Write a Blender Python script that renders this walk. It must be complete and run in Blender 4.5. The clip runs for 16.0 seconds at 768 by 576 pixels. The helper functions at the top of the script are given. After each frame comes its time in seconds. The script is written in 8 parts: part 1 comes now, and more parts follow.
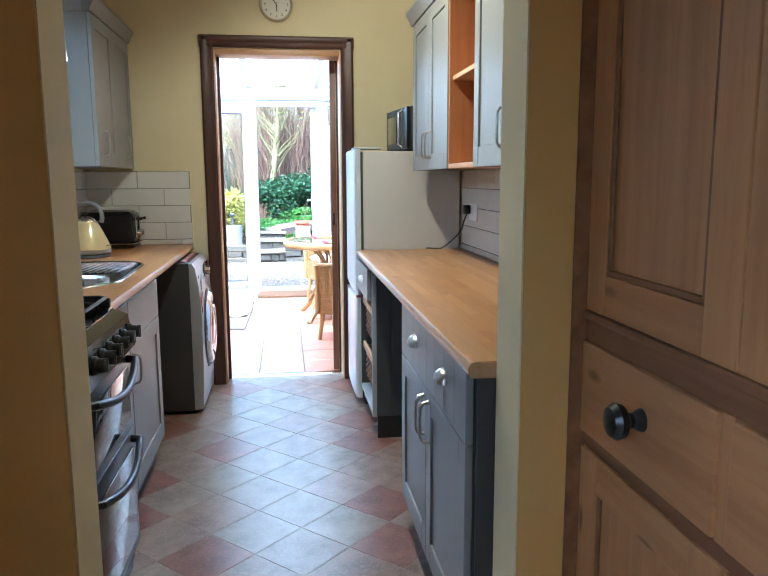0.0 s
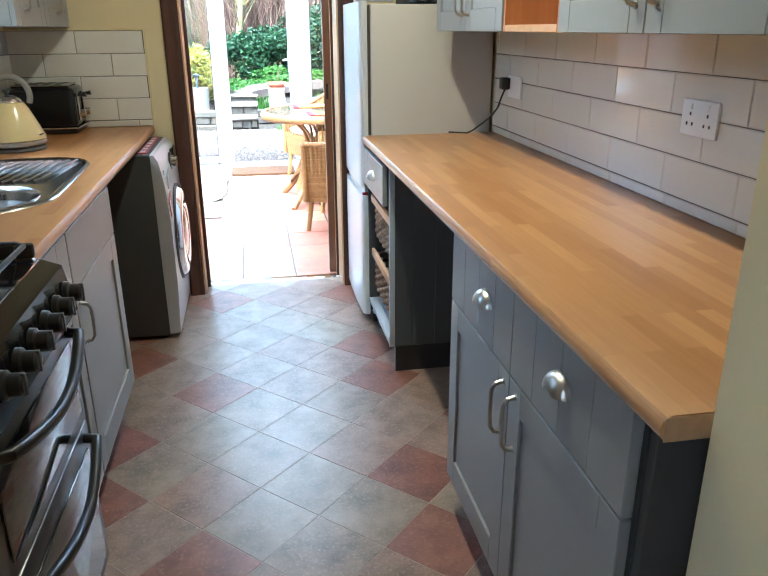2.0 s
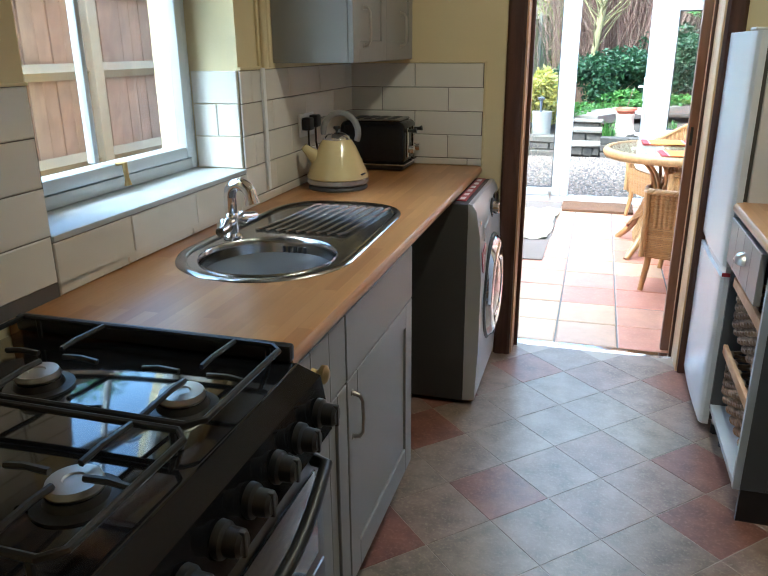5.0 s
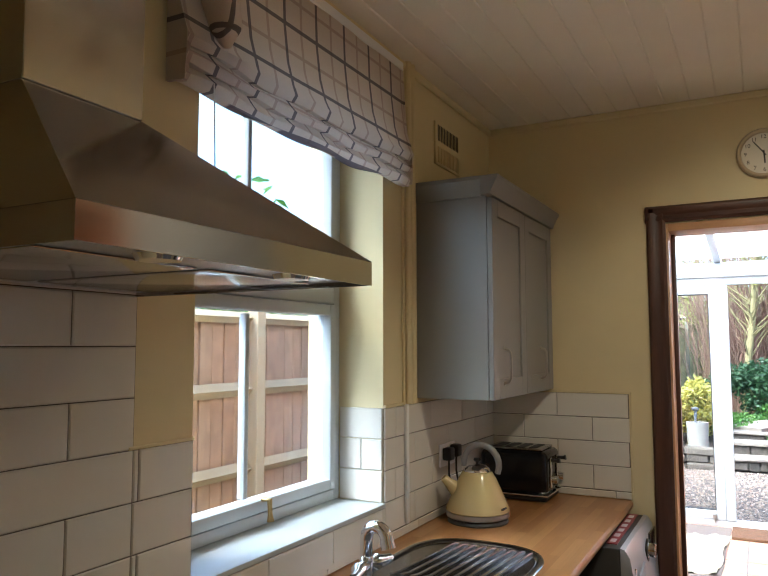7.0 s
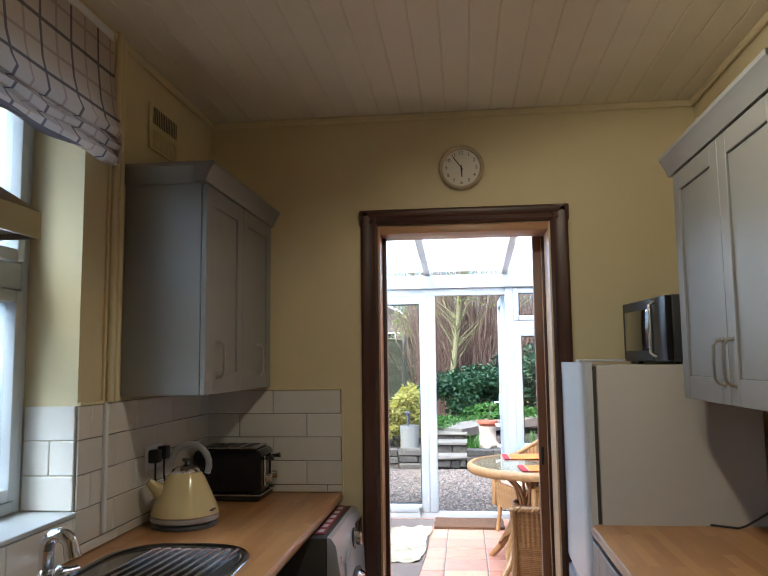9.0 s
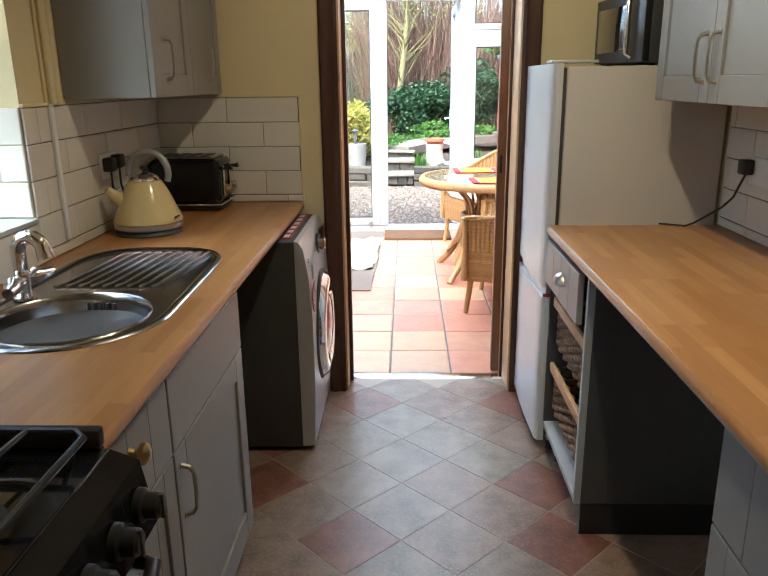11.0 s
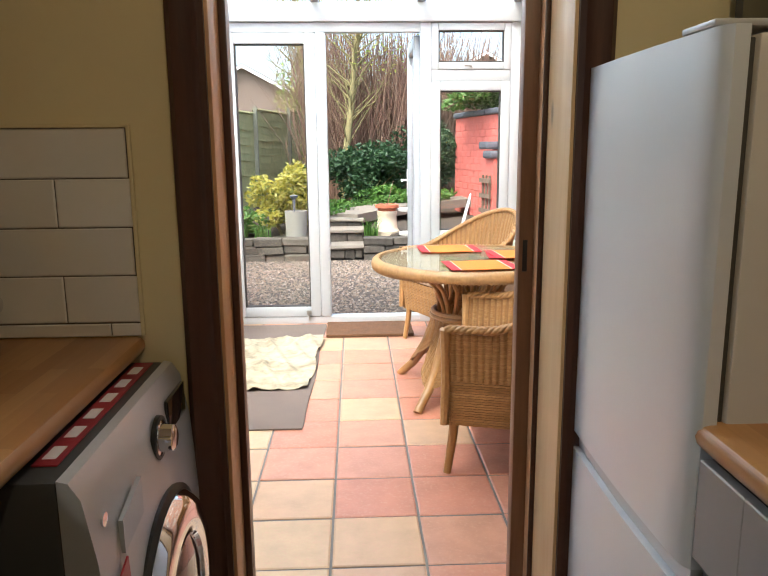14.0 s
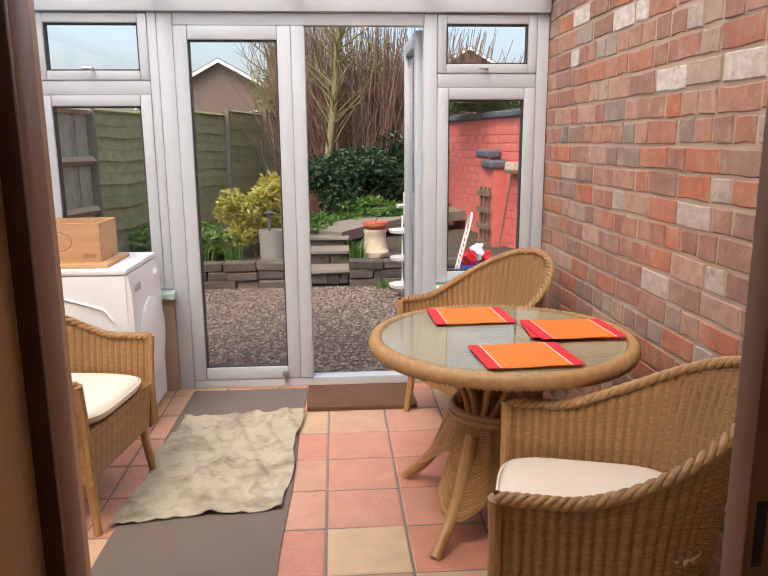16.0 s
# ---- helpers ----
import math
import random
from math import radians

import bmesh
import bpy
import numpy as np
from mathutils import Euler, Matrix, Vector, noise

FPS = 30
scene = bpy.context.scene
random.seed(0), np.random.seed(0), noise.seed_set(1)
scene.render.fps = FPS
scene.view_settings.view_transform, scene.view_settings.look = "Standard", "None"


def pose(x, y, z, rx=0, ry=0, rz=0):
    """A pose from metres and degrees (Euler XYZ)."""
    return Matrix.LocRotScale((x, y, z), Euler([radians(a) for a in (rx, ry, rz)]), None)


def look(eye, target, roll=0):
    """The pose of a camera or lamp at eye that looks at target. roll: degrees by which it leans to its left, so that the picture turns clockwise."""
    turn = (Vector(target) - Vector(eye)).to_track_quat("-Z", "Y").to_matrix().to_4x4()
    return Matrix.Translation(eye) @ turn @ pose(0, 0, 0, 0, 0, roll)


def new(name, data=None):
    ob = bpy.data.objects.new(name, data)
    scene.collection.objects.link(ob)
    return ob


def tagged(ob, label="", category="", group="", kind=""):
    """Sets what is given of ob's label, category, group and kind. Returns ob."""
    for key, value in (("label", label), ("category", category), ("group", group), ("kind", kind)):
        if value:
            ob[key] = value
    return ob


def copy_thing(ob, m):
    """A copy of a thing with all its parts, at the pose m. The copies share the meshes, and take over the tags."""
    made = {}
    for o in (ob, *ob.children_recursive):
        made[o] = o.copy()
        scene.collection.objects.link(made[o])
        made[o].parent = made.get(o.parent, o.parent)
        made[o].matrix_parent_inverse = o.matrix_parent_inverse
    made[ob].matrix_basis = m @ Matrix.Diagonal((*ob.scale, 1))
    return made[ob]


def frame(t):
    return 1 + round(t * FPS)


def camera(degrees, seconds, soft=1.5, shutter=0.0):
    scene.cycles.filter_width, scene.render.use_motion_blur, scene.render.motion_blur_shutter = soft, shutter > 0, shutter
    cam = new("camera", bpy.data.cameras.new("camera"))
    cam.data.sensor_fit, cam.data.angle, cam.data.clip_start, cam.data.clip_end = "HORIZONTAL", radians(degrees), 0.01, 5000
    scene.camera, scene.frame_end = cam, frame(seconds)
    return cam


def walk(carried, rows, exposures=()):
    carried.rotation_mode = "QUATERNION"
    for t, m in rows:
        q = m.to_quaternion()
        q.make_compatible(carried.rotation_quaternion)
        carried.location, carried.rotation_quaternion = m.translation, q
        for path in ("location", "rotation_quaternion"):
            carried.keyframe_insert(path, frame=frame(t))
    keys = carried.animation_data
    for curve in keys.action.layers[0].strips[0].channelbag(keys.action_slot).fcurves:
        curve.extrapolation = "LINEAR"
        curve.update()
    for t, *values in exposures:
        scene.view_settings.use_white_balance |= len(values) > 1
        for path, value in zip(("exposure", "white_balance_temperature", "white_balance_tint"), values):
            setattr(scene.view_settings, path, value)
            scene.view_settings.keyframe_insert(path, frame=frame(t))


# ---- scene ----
cam = camera(57.0, 16.0, soft=1.2)
PATH = [
    (0, (0.023, -4.65, 1.3), (0.293, -2.693, 0.992), -0.3),
    (0.5, (0.0, -4.5, 1.316), (0.302, -2.619, 0.707), -0.5),
    (1, (0.007, -4.275, 1.341), (0.33, -2.425, 0.653), -0.5),
    (1.5, (0.006, -4.079, 1.346), (0.337, -2.232, 0.655), -0.4),
    (2, (-0.06, -3.874, 1.351), (0.271, -2.026, 0.66), -0.3),
    (2.5, (-0.116, -3.704, 1.387), (0.214, -1.856, 0.697), -0.4),
    (3, (-0.109, -3.515, 1.396), (0.229, -1.668, 0.707), -0.4),
    (3.5, (-0.111, -3.398, 1.396), (0.212, -1.547, 0.71), 0.0),
    (4, (-0.13, -3.394, 1.399), (-0.006, -1.518, 0.717), 0.4),
    (4.5, (-0.104, -3.37, 1.4), (-0.333, -1.501, 0.726), 0.2),
    (4.7, (-0.075, -3.358, 1.401), (-0.446, -1.51, 0.731), 0.1),
    (6.8, (-0.05, -3.357, 1.554), (-0.988, -1.591, 1.585), -0.1),
    (7, (-0.051, -3.358, 1.549), (-0.981, -1.595, 1.715), -0.1),
    (7.5, (-0.055, -3.345, 1.536), (-0.957, -1.593, 1.88), -0.1),
    (8, (-0.027, -3.327, 1.52), (-0.858, -1.543, 1.878), -0.1),
    (8.5, (-0.002, -3.293, 1.491), (-0.552, -1.401, 1.834), -0.2),
    (9, (-0.008, -3.285, 1.468), (-0.228, -1.308, 1.674), -0.7),
    (9.5, (-0.035, -3.295, 1.458), (-0.152, -1.304, 1.302), -0.8),
    (10, (-0.051, -3.296, 1.44), (-0.165, -1.359, 0.954), -1.0),
    (10.2, (-0.064, -3.294, 1.445), (-0.175, -1.38, 0.876), -1.0),
    (12.3, (-0.114, -2.771, 1.283), (-0.084, -0.821, 0.839), -0.5),
    (12.5, (-0.123, -2.64, 1.274), (-0.086, -0.683, 0.867), -0.5),
    (13, (-0.135, -2.35, 1.279), (-0.084, -0.388, 0.89), -0.5),
    (13.5, (-0.092, -1.99, 1.281), (-0.029, -0.03, 0.891), -0.6),
    (14, (-0.082, -1.674, 1.301), (-0.006, 0.286, 0.91), -0.5),
    (14.5, (-0.092, -1.383, 1.336), (-0.002, 0.576, 0.945), -0.5),
    (15, (-0.08, -1.093, 1.359), (0.025, 0.865, 0.964), -0.4),
    (15.5, (-0.084, -0.84, 1.406), (0.034, 1.116, 1.004), -0.4),
    (16, (-0.12, -0.613, 1.458), (0.011, 1.341, 1.053), -0.4),
]
EXPOSURES = ((0.0, 3.55, 4480, -6), (0.5, 3.6, 4580, -6), (1.5, 3.7, 4680, -8), (4.5, 3.15, 4780, -8), (7.0, 2.9, 5200, 0), (7.5, 3.25, 5400, 2), (8.0, 3.1, 5400, 3), (8.5, 2.55, 5150, 2), (9.0, 2.35, 5050, 0), (9.5, 2.3, 4950, -2), (10.0, 2.55, 5200, -2), (12.5, 2.92, 5600, -2), (14.5, 1.85, 6300, 4), (15.5, 1.37, 6550, 10), (16.0, 1.17, 6650, 11))
SPOT_W = 3.2
walk(cam, [(t, look(eye, target, roll)) for t, eye, target, roll in PATH], EXPOSURES)

# ---- light ----
world = bpy.data.worlds.new("sky")
scene.world = world
world.use_nodes = True
wn = world.node_tree
sky = wn.nodes.new("ShaderNodeTexSky")
sky.sky_type = "NISHITA"
sky.sun_disc = False
sky.sun_elevation, sky.sun_rotation = radians(58), radians(215)
sky.air_density, sky.dust_density, sky.ozone_density = 1.0, 5.0, 0.6
bg = wn.nodes["Background"]
bg.inputs[1].default_value = 0.15
wn.links.new(sky.outputs[0], bg.inputs[0])
sun = new("sun", bpy.data.lights.new("sun", "SUN"))
sun.data.energy, sun.data.angle, sun.data.color = 0.9, radians(25), (1.0, 0.95, 0.88)
sun.matrix_world = look((0, 0, 30), (Vector((0, 0, 30)) - Vector((math.sin(radians(215)) * math.cos(radians(58)), math.cos(radians(215)) * math.cos(radians(58)), math.sin(radians(58))))))


# ---- materials ----
def nodes_of(name):
    m = bpy.data.materials.new(name)
    m.use_nodes = True
    return m, m.node_tree, m.node_tree.nodes["Principled BSDF"]


def node(nt, kind, **values):
    n = nt.nodes.new(kind)
    for k, v in values.items():
        n.inputs[k.replace("_", " ")].default_value = v
    return n


def mixc(nt, fac, a, b, blend="MIX"):
    n = nt.nodes.new("ShaderNodeMix")
    n.data_type, n.blend_type = "RGBA", blend
    for i, v in ((0, fac), (6, a), (7, b)):
        if hasattr(v, "is_output"):
            nt.links.new(v, n.inputs[i])
        elif i == 0:
            n.inputs[0].default_value = v
        else:
            n.inputs[i].default_value = (*v, 1)
    return n.outputs[2]


def coords(nt, scale=(1, 1, 1), rot=(0, 0, 0)):
    tc = nt.nodes.new("ShaderNodeTexCoord")
    mp = nt.nodes.new("ShaderNodeMapping")
    mp.inputs["Scale"].default_value = scale
    mp.inputs["Rotation"].default_value = [radians(a) for a in rot]
    nt.links.new(tc.outputs["Object"], mp.inputs["Vector"])
    return mp.outputs[0]


def noise_tex(nt, vec, scale, detail=4.0, rough=0.55):
    n = node(nt, "ShaderNodeTexNoise", Scale=scale, Detail=detail, Roughness=rough)
    nt.links.new(vec, n.inputs["Vector"])
    return n.outputs["Fac"]


def ramp(nt, fac, stops, constant=False):
    r = nt.nodes.new("ShaderNodeValToRGB")
    r.color_ramp.interpolation = "CONSTANT" if constant else "LINEAR"
    while len(r.color_ramp.elements) < len(stops):
        r.color_ramp.elements.new(0.5)
    for e, (p, c) in zip(r.color_ramp.elements, stops):
        e.position, e.color = p, (*c, 1)
    nt.links.new(fac, r.inputs[0])
    return r.outputs[0]


def bump(nt, bsdf, height, strength, dist=0.002):
    b = node(nt, "ShaderNodeBump", Strength=strength, Distance=dist)
    nt.links.new(height, b.inputs["Height"])
    nt.links.new(b.outputs[0], bsdf.inputs["Normal"])


def shade(c, k):
    return tuple(max(0.0, min(1.0, v * k)) for v in c)


def gloss_span(rough, rvar):
    """Lowest and highest roughness, kept wholly satin or wholly glossy."""
    lo, hi = max(0.02, rough - rvar), min(1.0, rough + rvar)
    if lo < 0.28 < hi:
        lo, hi = 0.285, 0.285 + hi - lo
    return lo, hi


def plain(name, base, rough=0.5, metal=0.0, var=0.12, scale=5, fine=90, bumps=0.15, stretch=(1, 1, 1), coat=0.0, spec=0.5, rvar=0.05):
    """A surface with broad and fine variation of colour, roughness and relief."""
    m, nt, b = nodes_of(name)
    v = coords(nt, stretch)
    big, small = noise_tex(nt, v, scale), noise_tex(nt, v, fine, 3)
    c = mixc(nt, big, shade(base, 1 - var), shade(base, 1 + var))
    c = mixc(nt, small, c, shade(base, 1 - var * 0.7))
    nt.links.new(mixc(nt, 0.4, mixc(nt, big, shade(base, 1 - var), shade(base, 1 + var)), c), b.inputs["Base Color"])
    mr = node(nt, "ShaderNodeMapRange")
    mr.inputs["To Min"].default_value, mr.inputs["To Max"].default_value = gloss_span(rough, rvar)
    nt.links.new(big, mr.inputs["Value"])
    nt.links.new(mr.outputs[0], b.inputs["Roughness"])
    b.inputs["Metallic"].default_value = metal
    b.inputs["Specular IOR Level"].default_value = spec
    b.inputs["Coat Weight"].default_value = coat
    b.inputs["Coat Roughness"].default_value = 0.08
    if bumps:
        bump(nt, b, small, bumps)
    return m


def wood(name, c1, c2, axis=2, rough=0.45, ring=28, spec=0.5, knots=False):
    """Grain along one axis, with broad bands and fine pores."""
    m, nt, b = nodes_of(name)
    st = [1.0, 1.0, 1.0]
    st[axis] = 0.07
    v = coords(nt, st)
    a, p = noise_tex(nt, v, ring, 5, 0.6), noise_tex(nt, v, ring * 9, 2)
    c = ramp(nt, a, [(0.3, c1), (0.5, shade(c1, 0.9)), (0.62, c2), (0.72, c1)])
    c = mixc(nt, p, c, shade(c2, 0.8))
    c = mixc(nt, 0.3, ramp(nt, a, [(0.3, c1), (0.68, c2)]), c)
    if knots:
        k = node(nt, "ShaderNodeTexVoronoi", Scale=3.2)
        st2 = [2.2, 2.2, 2.2]
        st2[axis] = 0.8
        nt.links.new(coords(nt, st2), k.inputs["Vector"])
        c = mixc(nt, ramp(nt, k.outputs["Distance"], [(0.04, (0.8, 0.8, 0.8)), (0.1, (0, 0, 0))]), c, shade(c2, 0.35))
    nt.links.new(c, b.inputs["Base Color"])
    b.inputs["Roughness"].default_value = rough
    b.inputs["Specular IOR Level"].default_value = spec
    bump(nt, b, a, 0.12)
    return m


def pieces(name, stops, rough=0.5, island=False, mottle=14, mott=0.35, bumps=0.3, spec=0.5, rvar=0.04, stain=None, smear=None):
    """Colour picked for each separate piece, mottled inside."""
    m, nt, b = nodes_of(name)
    if island:
        pick_out = nt.nodes.new("ShaderNodeNewGeometry").outputs["Random Per Island"]
    else:
        pick_out = nt.nodes.new("ShaderNodeObjectInfo").outputs["Random"]
    tc = nt.nodes.new("ShaderNodeTexCoord")
    off = nt.nodes.new("ShaderNodeVectorMath")
    off.operation = "ADD"
    nt.links.new(tc.outputs["Object"], off.inputs[0])
    sc = nt.nodes.new("ShaderNodeMath")
    sc.operation = "MULTIPLY"
    sc.inputs[1].default_value = 37.0
    nt.links.new(pick_out, sc.inputs[0])
    nt.links.new(sc.outputs[0], off.inputs[1])
    n1, n2 = noise_tex(nt, off.outputs[0], mottle, 5, 0.62), noise_tex(nt, off.outputs[0], mottle * 9, 3)
    c = ramp(nt, pick_out, stops)
    lo = mixc(nt, 1.0, c, (1 - mott,) * 3, "MULTIPLY")
    c = mixc(nt, ramp(nt, n1, [(0.35, (0, 0, 0)), (0.7, (1, 1, 1))]), c, lo)
    if stain:
        c = mixc(nt, ramp(nt, n2, [(0.52, (0, 0, 0)), (0.72, (0.55, 0.55, 0.55))]), c, stain)
    if smear:
        n3 = noise_tex(nt, off.outputs[0], 13, 6, 0.7)
        c = mixc(nt, ramp(nt, n3, [(0.50, (0, 0, 0)), (0.68, (0.6, 0.6, 0.6))]), c, smear)
        n4 = noise_tex(nt, off.outputs[0], 21, 5, 0.7)
        c = mixc(nt, ramp(nt, n4, [(0.58, (0, 0, 0)), (0.74, (0.7, 0.7, 0.7))]), c, (0.13, 0.095, 0.08))
    nt.links.new(c, b.inputs["Base Color"])
    mr = node(nt, "ShaderNodeMapRange")
    mr.inputs["To Min"].default_value, mr.inputs["To Max"].default_value = gloss_span(rough, rvar)
    nt.links.new(n1, mr.inputs["Value"])
    nt.links.new(mr.outputs[0], b.inputs["Roughness"])
    b.inputs["Specular IOR Level"].default_value = spec
    if bumps:
        bump(nt, b, n2, bumps)
    return m


def pane_glass(name, tint=(1, 1, 1)):
    m, nt, b = nodes_of(name)
    nt.nodes.remove(b)
    tr = nt.nodes.new("ShaderNodeBsdfTransparent")
    tr.inputs[0].default_value = (*tint, 1)
    gl = nt.nodes.new("ShaderNodeBsdfGlossy")
    gl.inputs["Roughness"].default_value = 0.01
    lw = node(nt, "ShaderNodeLayerWeight", Blend=0.5)
    pw = nt.nodes.new("ShaderNodeMath")
    pw.operation = "POWER"
    pw.inputs[1].default_value = 5.0
    ma = nt.nodes.new("ShaderNodeMath")
    ma.operation = "MULTIPLY_ADD"
    ma.inputs[1].default_value, ma.inputs[2].default_value = 0.8, 0.03
    nt.links.new(lw.outputs["Facing"], pw.inputs[0])
    nt.links.new(pw.outputs[0], ma.inputs[0])
    mx = nt.nodes.new("ShaderNodeMixShader")
    nt.links.new(ma.outputs[0], mx.inputs[0])
    nt.links.new(tr.outputs[0], mx.inputs[1])
    nt.links.new(gl.outputs[0], mx.inputs[2])
    nt.links.new(mx.outputs[0], nt.nodes["Material Output"].inputs[0])
    return m


def polycarbonate(name):
    m, nt, b = nodes_of(name)
    nt.nodes.remove(b)
    tr = nt.nodes.new("ShaderNodeBsdfTransparent")
    tl = nt.nodes.new("ShaderNodeBsdfTranslucent")
    tl.inputs[0].default_value = (0.90, 0.91, 0.91, 1)
    mx = nt.nodes.new("ShaderNodeMixShader")
    mx.inputs[0].default_value = 0.55
    nt.links.new(tr.outputs[0], mx.inputs[1])
    nt.links.new(tl.outputs[0], mx.inputs[2])
    nt.links.new(mx.outputs[0], nt.nodes["Material Output"].inputs[0])
    return m


def leafy(name, stops, rough=0.45):
    m, nt, b = nodes_of(name)
    g = nt.nodes.new("ShaderNodeNewGeometry")
    c = ramp(nt, g.outputs["Random Per Island"], stops)
    n = noise_tex(nt, coords(nt), 30, 2)
    c = mixc(nt, n, c, mixc(nt, 1.0, c, (0.7, 0.7, 0.7), "MULTIPLY"))
    nt.links.new(c, b.inputs["Base Color"])
    b.inputs["Roughness"].default_value = rough
    tl = nt.nodes.new("ShaderNodeBsdfTranslucent")
    nt.links.new(c, tl.inputs[0])
    mx = nt.nodes.new("ShaderNodeMixShader")
    mx.inputs[0].default_value = 0.3
    nt.links.new(b.outputs[0], mx.inputs[1])
    nt.links.new(tl.outputs[0], mx.inputs[2])
    nt.links.new(mx.outputs[0], nt.nodes["Material Output"].inputs[0])
    return m


def glow(name, color, strength):
    m, nt, b = nodes_of(name)
    b.inputs["Base Color"].default_value = (*color, 1)
    b.inputs["Emission Color"].default_value = (*color, 1)
    b.inputs["Emission Strength"].default_value = strength
    return m


def staves(name):
    """Beech block boards: short staves laid staggered along y."""
    m, nt, b = nodes_of(name)
    v = coords(nt, (1, 1, 1), (0, 0, 90))
    br = node(nt, "ShaderNodeTexBrick", Scale=1.0)
    br.offset, br.squash, br.offset_frequency = 0.37, 1.0, 2
    br.inputs["Color1"].default_value = (0.53, 0.29, 0.118, 1)
    br.inputs["Color2"].default_value = (0.385, 0.185, 0.065, 1)
    br.inputs["Mortar"].default_value = (0.40, 0.21, 0.085, 1)
    br.inputs["Mortar Size"].default_value = 0.0004
    br.inputs["Brick Width"].default_value = 0.36
    br.inputs["Row Height"].default_value = 0.034
    nt.links.new(v, br.inputs["Vector"])
    g = noise_tex(nt, coords(nt, (1, 0.06, 1)), 120, 4)
    s = noise_tex(nt, coords(nt), 3, 3)
    c = mixc(nt, g, br.outputs["Color"], mixc(nt, 1.0, br.outputs["Color"], (0.78, 0.74, 0.68), "MULTIPLY"))
    nt.links.new(c, b.inputs["Base Color"])
    mr = node(nt, "ShaderNodeMapRange")
    mr.inputs["To Min"].default_value, mr.inputs["To Max"].default_value = 0.285, 0.33
    nt.links.new(s, mr.inputs["Value"])
    nt.links.new(mr.outputs[0], b.inputs["Roughness"])
    bump(nt, b, g, 0.05, 0.001)
    return m


def checked_cloth(name):
    m, nt, b = nodes_of(name)
    def grid(w, h, line, off):
        br = node(nt, "ShaderNodeTexBrick", Scale=1.0)
        br.offset = 0.0
        for k, val in (("Brick Width", w), ("Row Height", h), ("Mortar Size", line), ("Mortar Smooth", 0.2)):
            br.inputs[k].default_value = val
        tc = nt.nodes.new("ShaderNodeTexCoord")
        sep = nt.nodes.new("ShaderNodeSeparateXYZ")
        com = nt.nodes.new("ShaderNodeCombineXYZ")
        nt.links.new(tc.outputs["Object"], sep.inputs[0])
        nt.links.new(sep.outputs[1], com.inputs[0])
        nt.links.new(sep.outputs[2], com.inputs[1])
        ad = nt.nodes.new("ShaderNodeVectorMath")
        ad.inputs[1].default_value = off
        nt.links.new(com.outputs[0], ad.inputs[0])
        nt.links.new(ad.outputs[0], br.inputs["Vector"])
        return br.outputs["Fac"]
    n = noise_tex(nt, coords(nt), 300, 2)
    c = mixc(nt, n, (0.70, 0.61, 0.54), (0.60, 0.52, 0.46))
    c = mixc(nt, mixc(nt, 0.45, (0, 0, 0), grid(0.155, 0.155, 0.006, (0.0775, 0.0775, 0))), c, (0.30, 0.17, 0.14))
    c = mixc(nt, mixc(nt, 0.85, (0, 0, 0), grid(0.155, 0.155, 0.0065, (0, 0, 0))), c, (0.10, 0.085, 0.11))
    nt.links.new(c, b.inputs["Base Color"])
    b.inputs["Roughness"].default_value = 0.9
    bump(nt, b, n, 0.3, 0.001)
    tl = nt.nodes.new("ShaderNodeBsdfTranslucent")
    nt.links.new(c, tl.inputs[0])
    mx = nt.nodes.new("ShaderNodeMixShader")
    mx.inputs[0].default_value = 0.3
    nt.links.new(b.outputs[0], mx.inputs[1])
    nt.links.new(tl.outputs[0], mx.inputs[2])
    nt.links.new(mx.outputs[0], nt.nodes["Material Output"].inputs[0])
    return m


def soiled(name, base, dirt):
    """Cloth with broad smudges and a terry nap."""
    m, nt, b = nodes_of(name)
    v = coords(nt, (1.0, 1.6, 1.0), (0, 0, 25))
    a, s, f = noise_tex(nt, v, 4.5, 6, 0.65), noise_tex(nt, v, 17, 4, 0.7), noise_tex(nt, v, 320, 2)
    c = mixc(nt, ramp(nt, a, [(0.48, (0, 0, 0)), (0.68, (0.75, 0.75, 0.75))]), base, dirt)
    c = mixc(nt, ramp(nt, s, [(0.54, (0, 0, 0)), (0.72, (0.5, 0.5, 0.5))]), c, shade(dirt, 0.85))
    c = mixc(nt, f, c, mixc(nt, 1.0, c, (0.8, 0.8, 0.8), "MULTIPLY"))
    nt.links.new(c, b.inputs["Base Color"])
    b.inputs["Roughness"].default_value = 0.95
    b.inputs["Specular IOR Level"].default_value = 0.15
    bump(nt, b, f, 0.6)
    return m


CREAM = plain("cream_paint", (0.70, 0.60, 0.36), 0.75, var=0.05, bumps=0.12, fine=140)
OCHRE = plain("ochre_paint", (0.58, 0.34, 0.095), 0.75, var=0.06, bumps=0.12, fine=140)
CEIL = plain("white_board_paint", (0.82, 0.75, 0.60), 0.6, var=0.05)
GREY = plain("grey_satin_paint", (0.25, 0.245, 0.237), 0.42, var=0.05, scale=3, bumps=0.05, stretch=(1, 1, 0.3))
# end panel colour, darkened to hold the shade of its unlit side
ENDPANEL = plain("unlit_end_panel", (0.075, 0.066, 0.06), 0.5, var=0.08)
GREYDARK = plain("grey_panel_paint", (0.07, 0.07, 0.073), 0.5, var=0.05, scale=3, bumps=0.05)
GREYBLUE = plain("grey_shelf_paint", (0.42, 0.44, 0.47), 0.45, var=0.04)
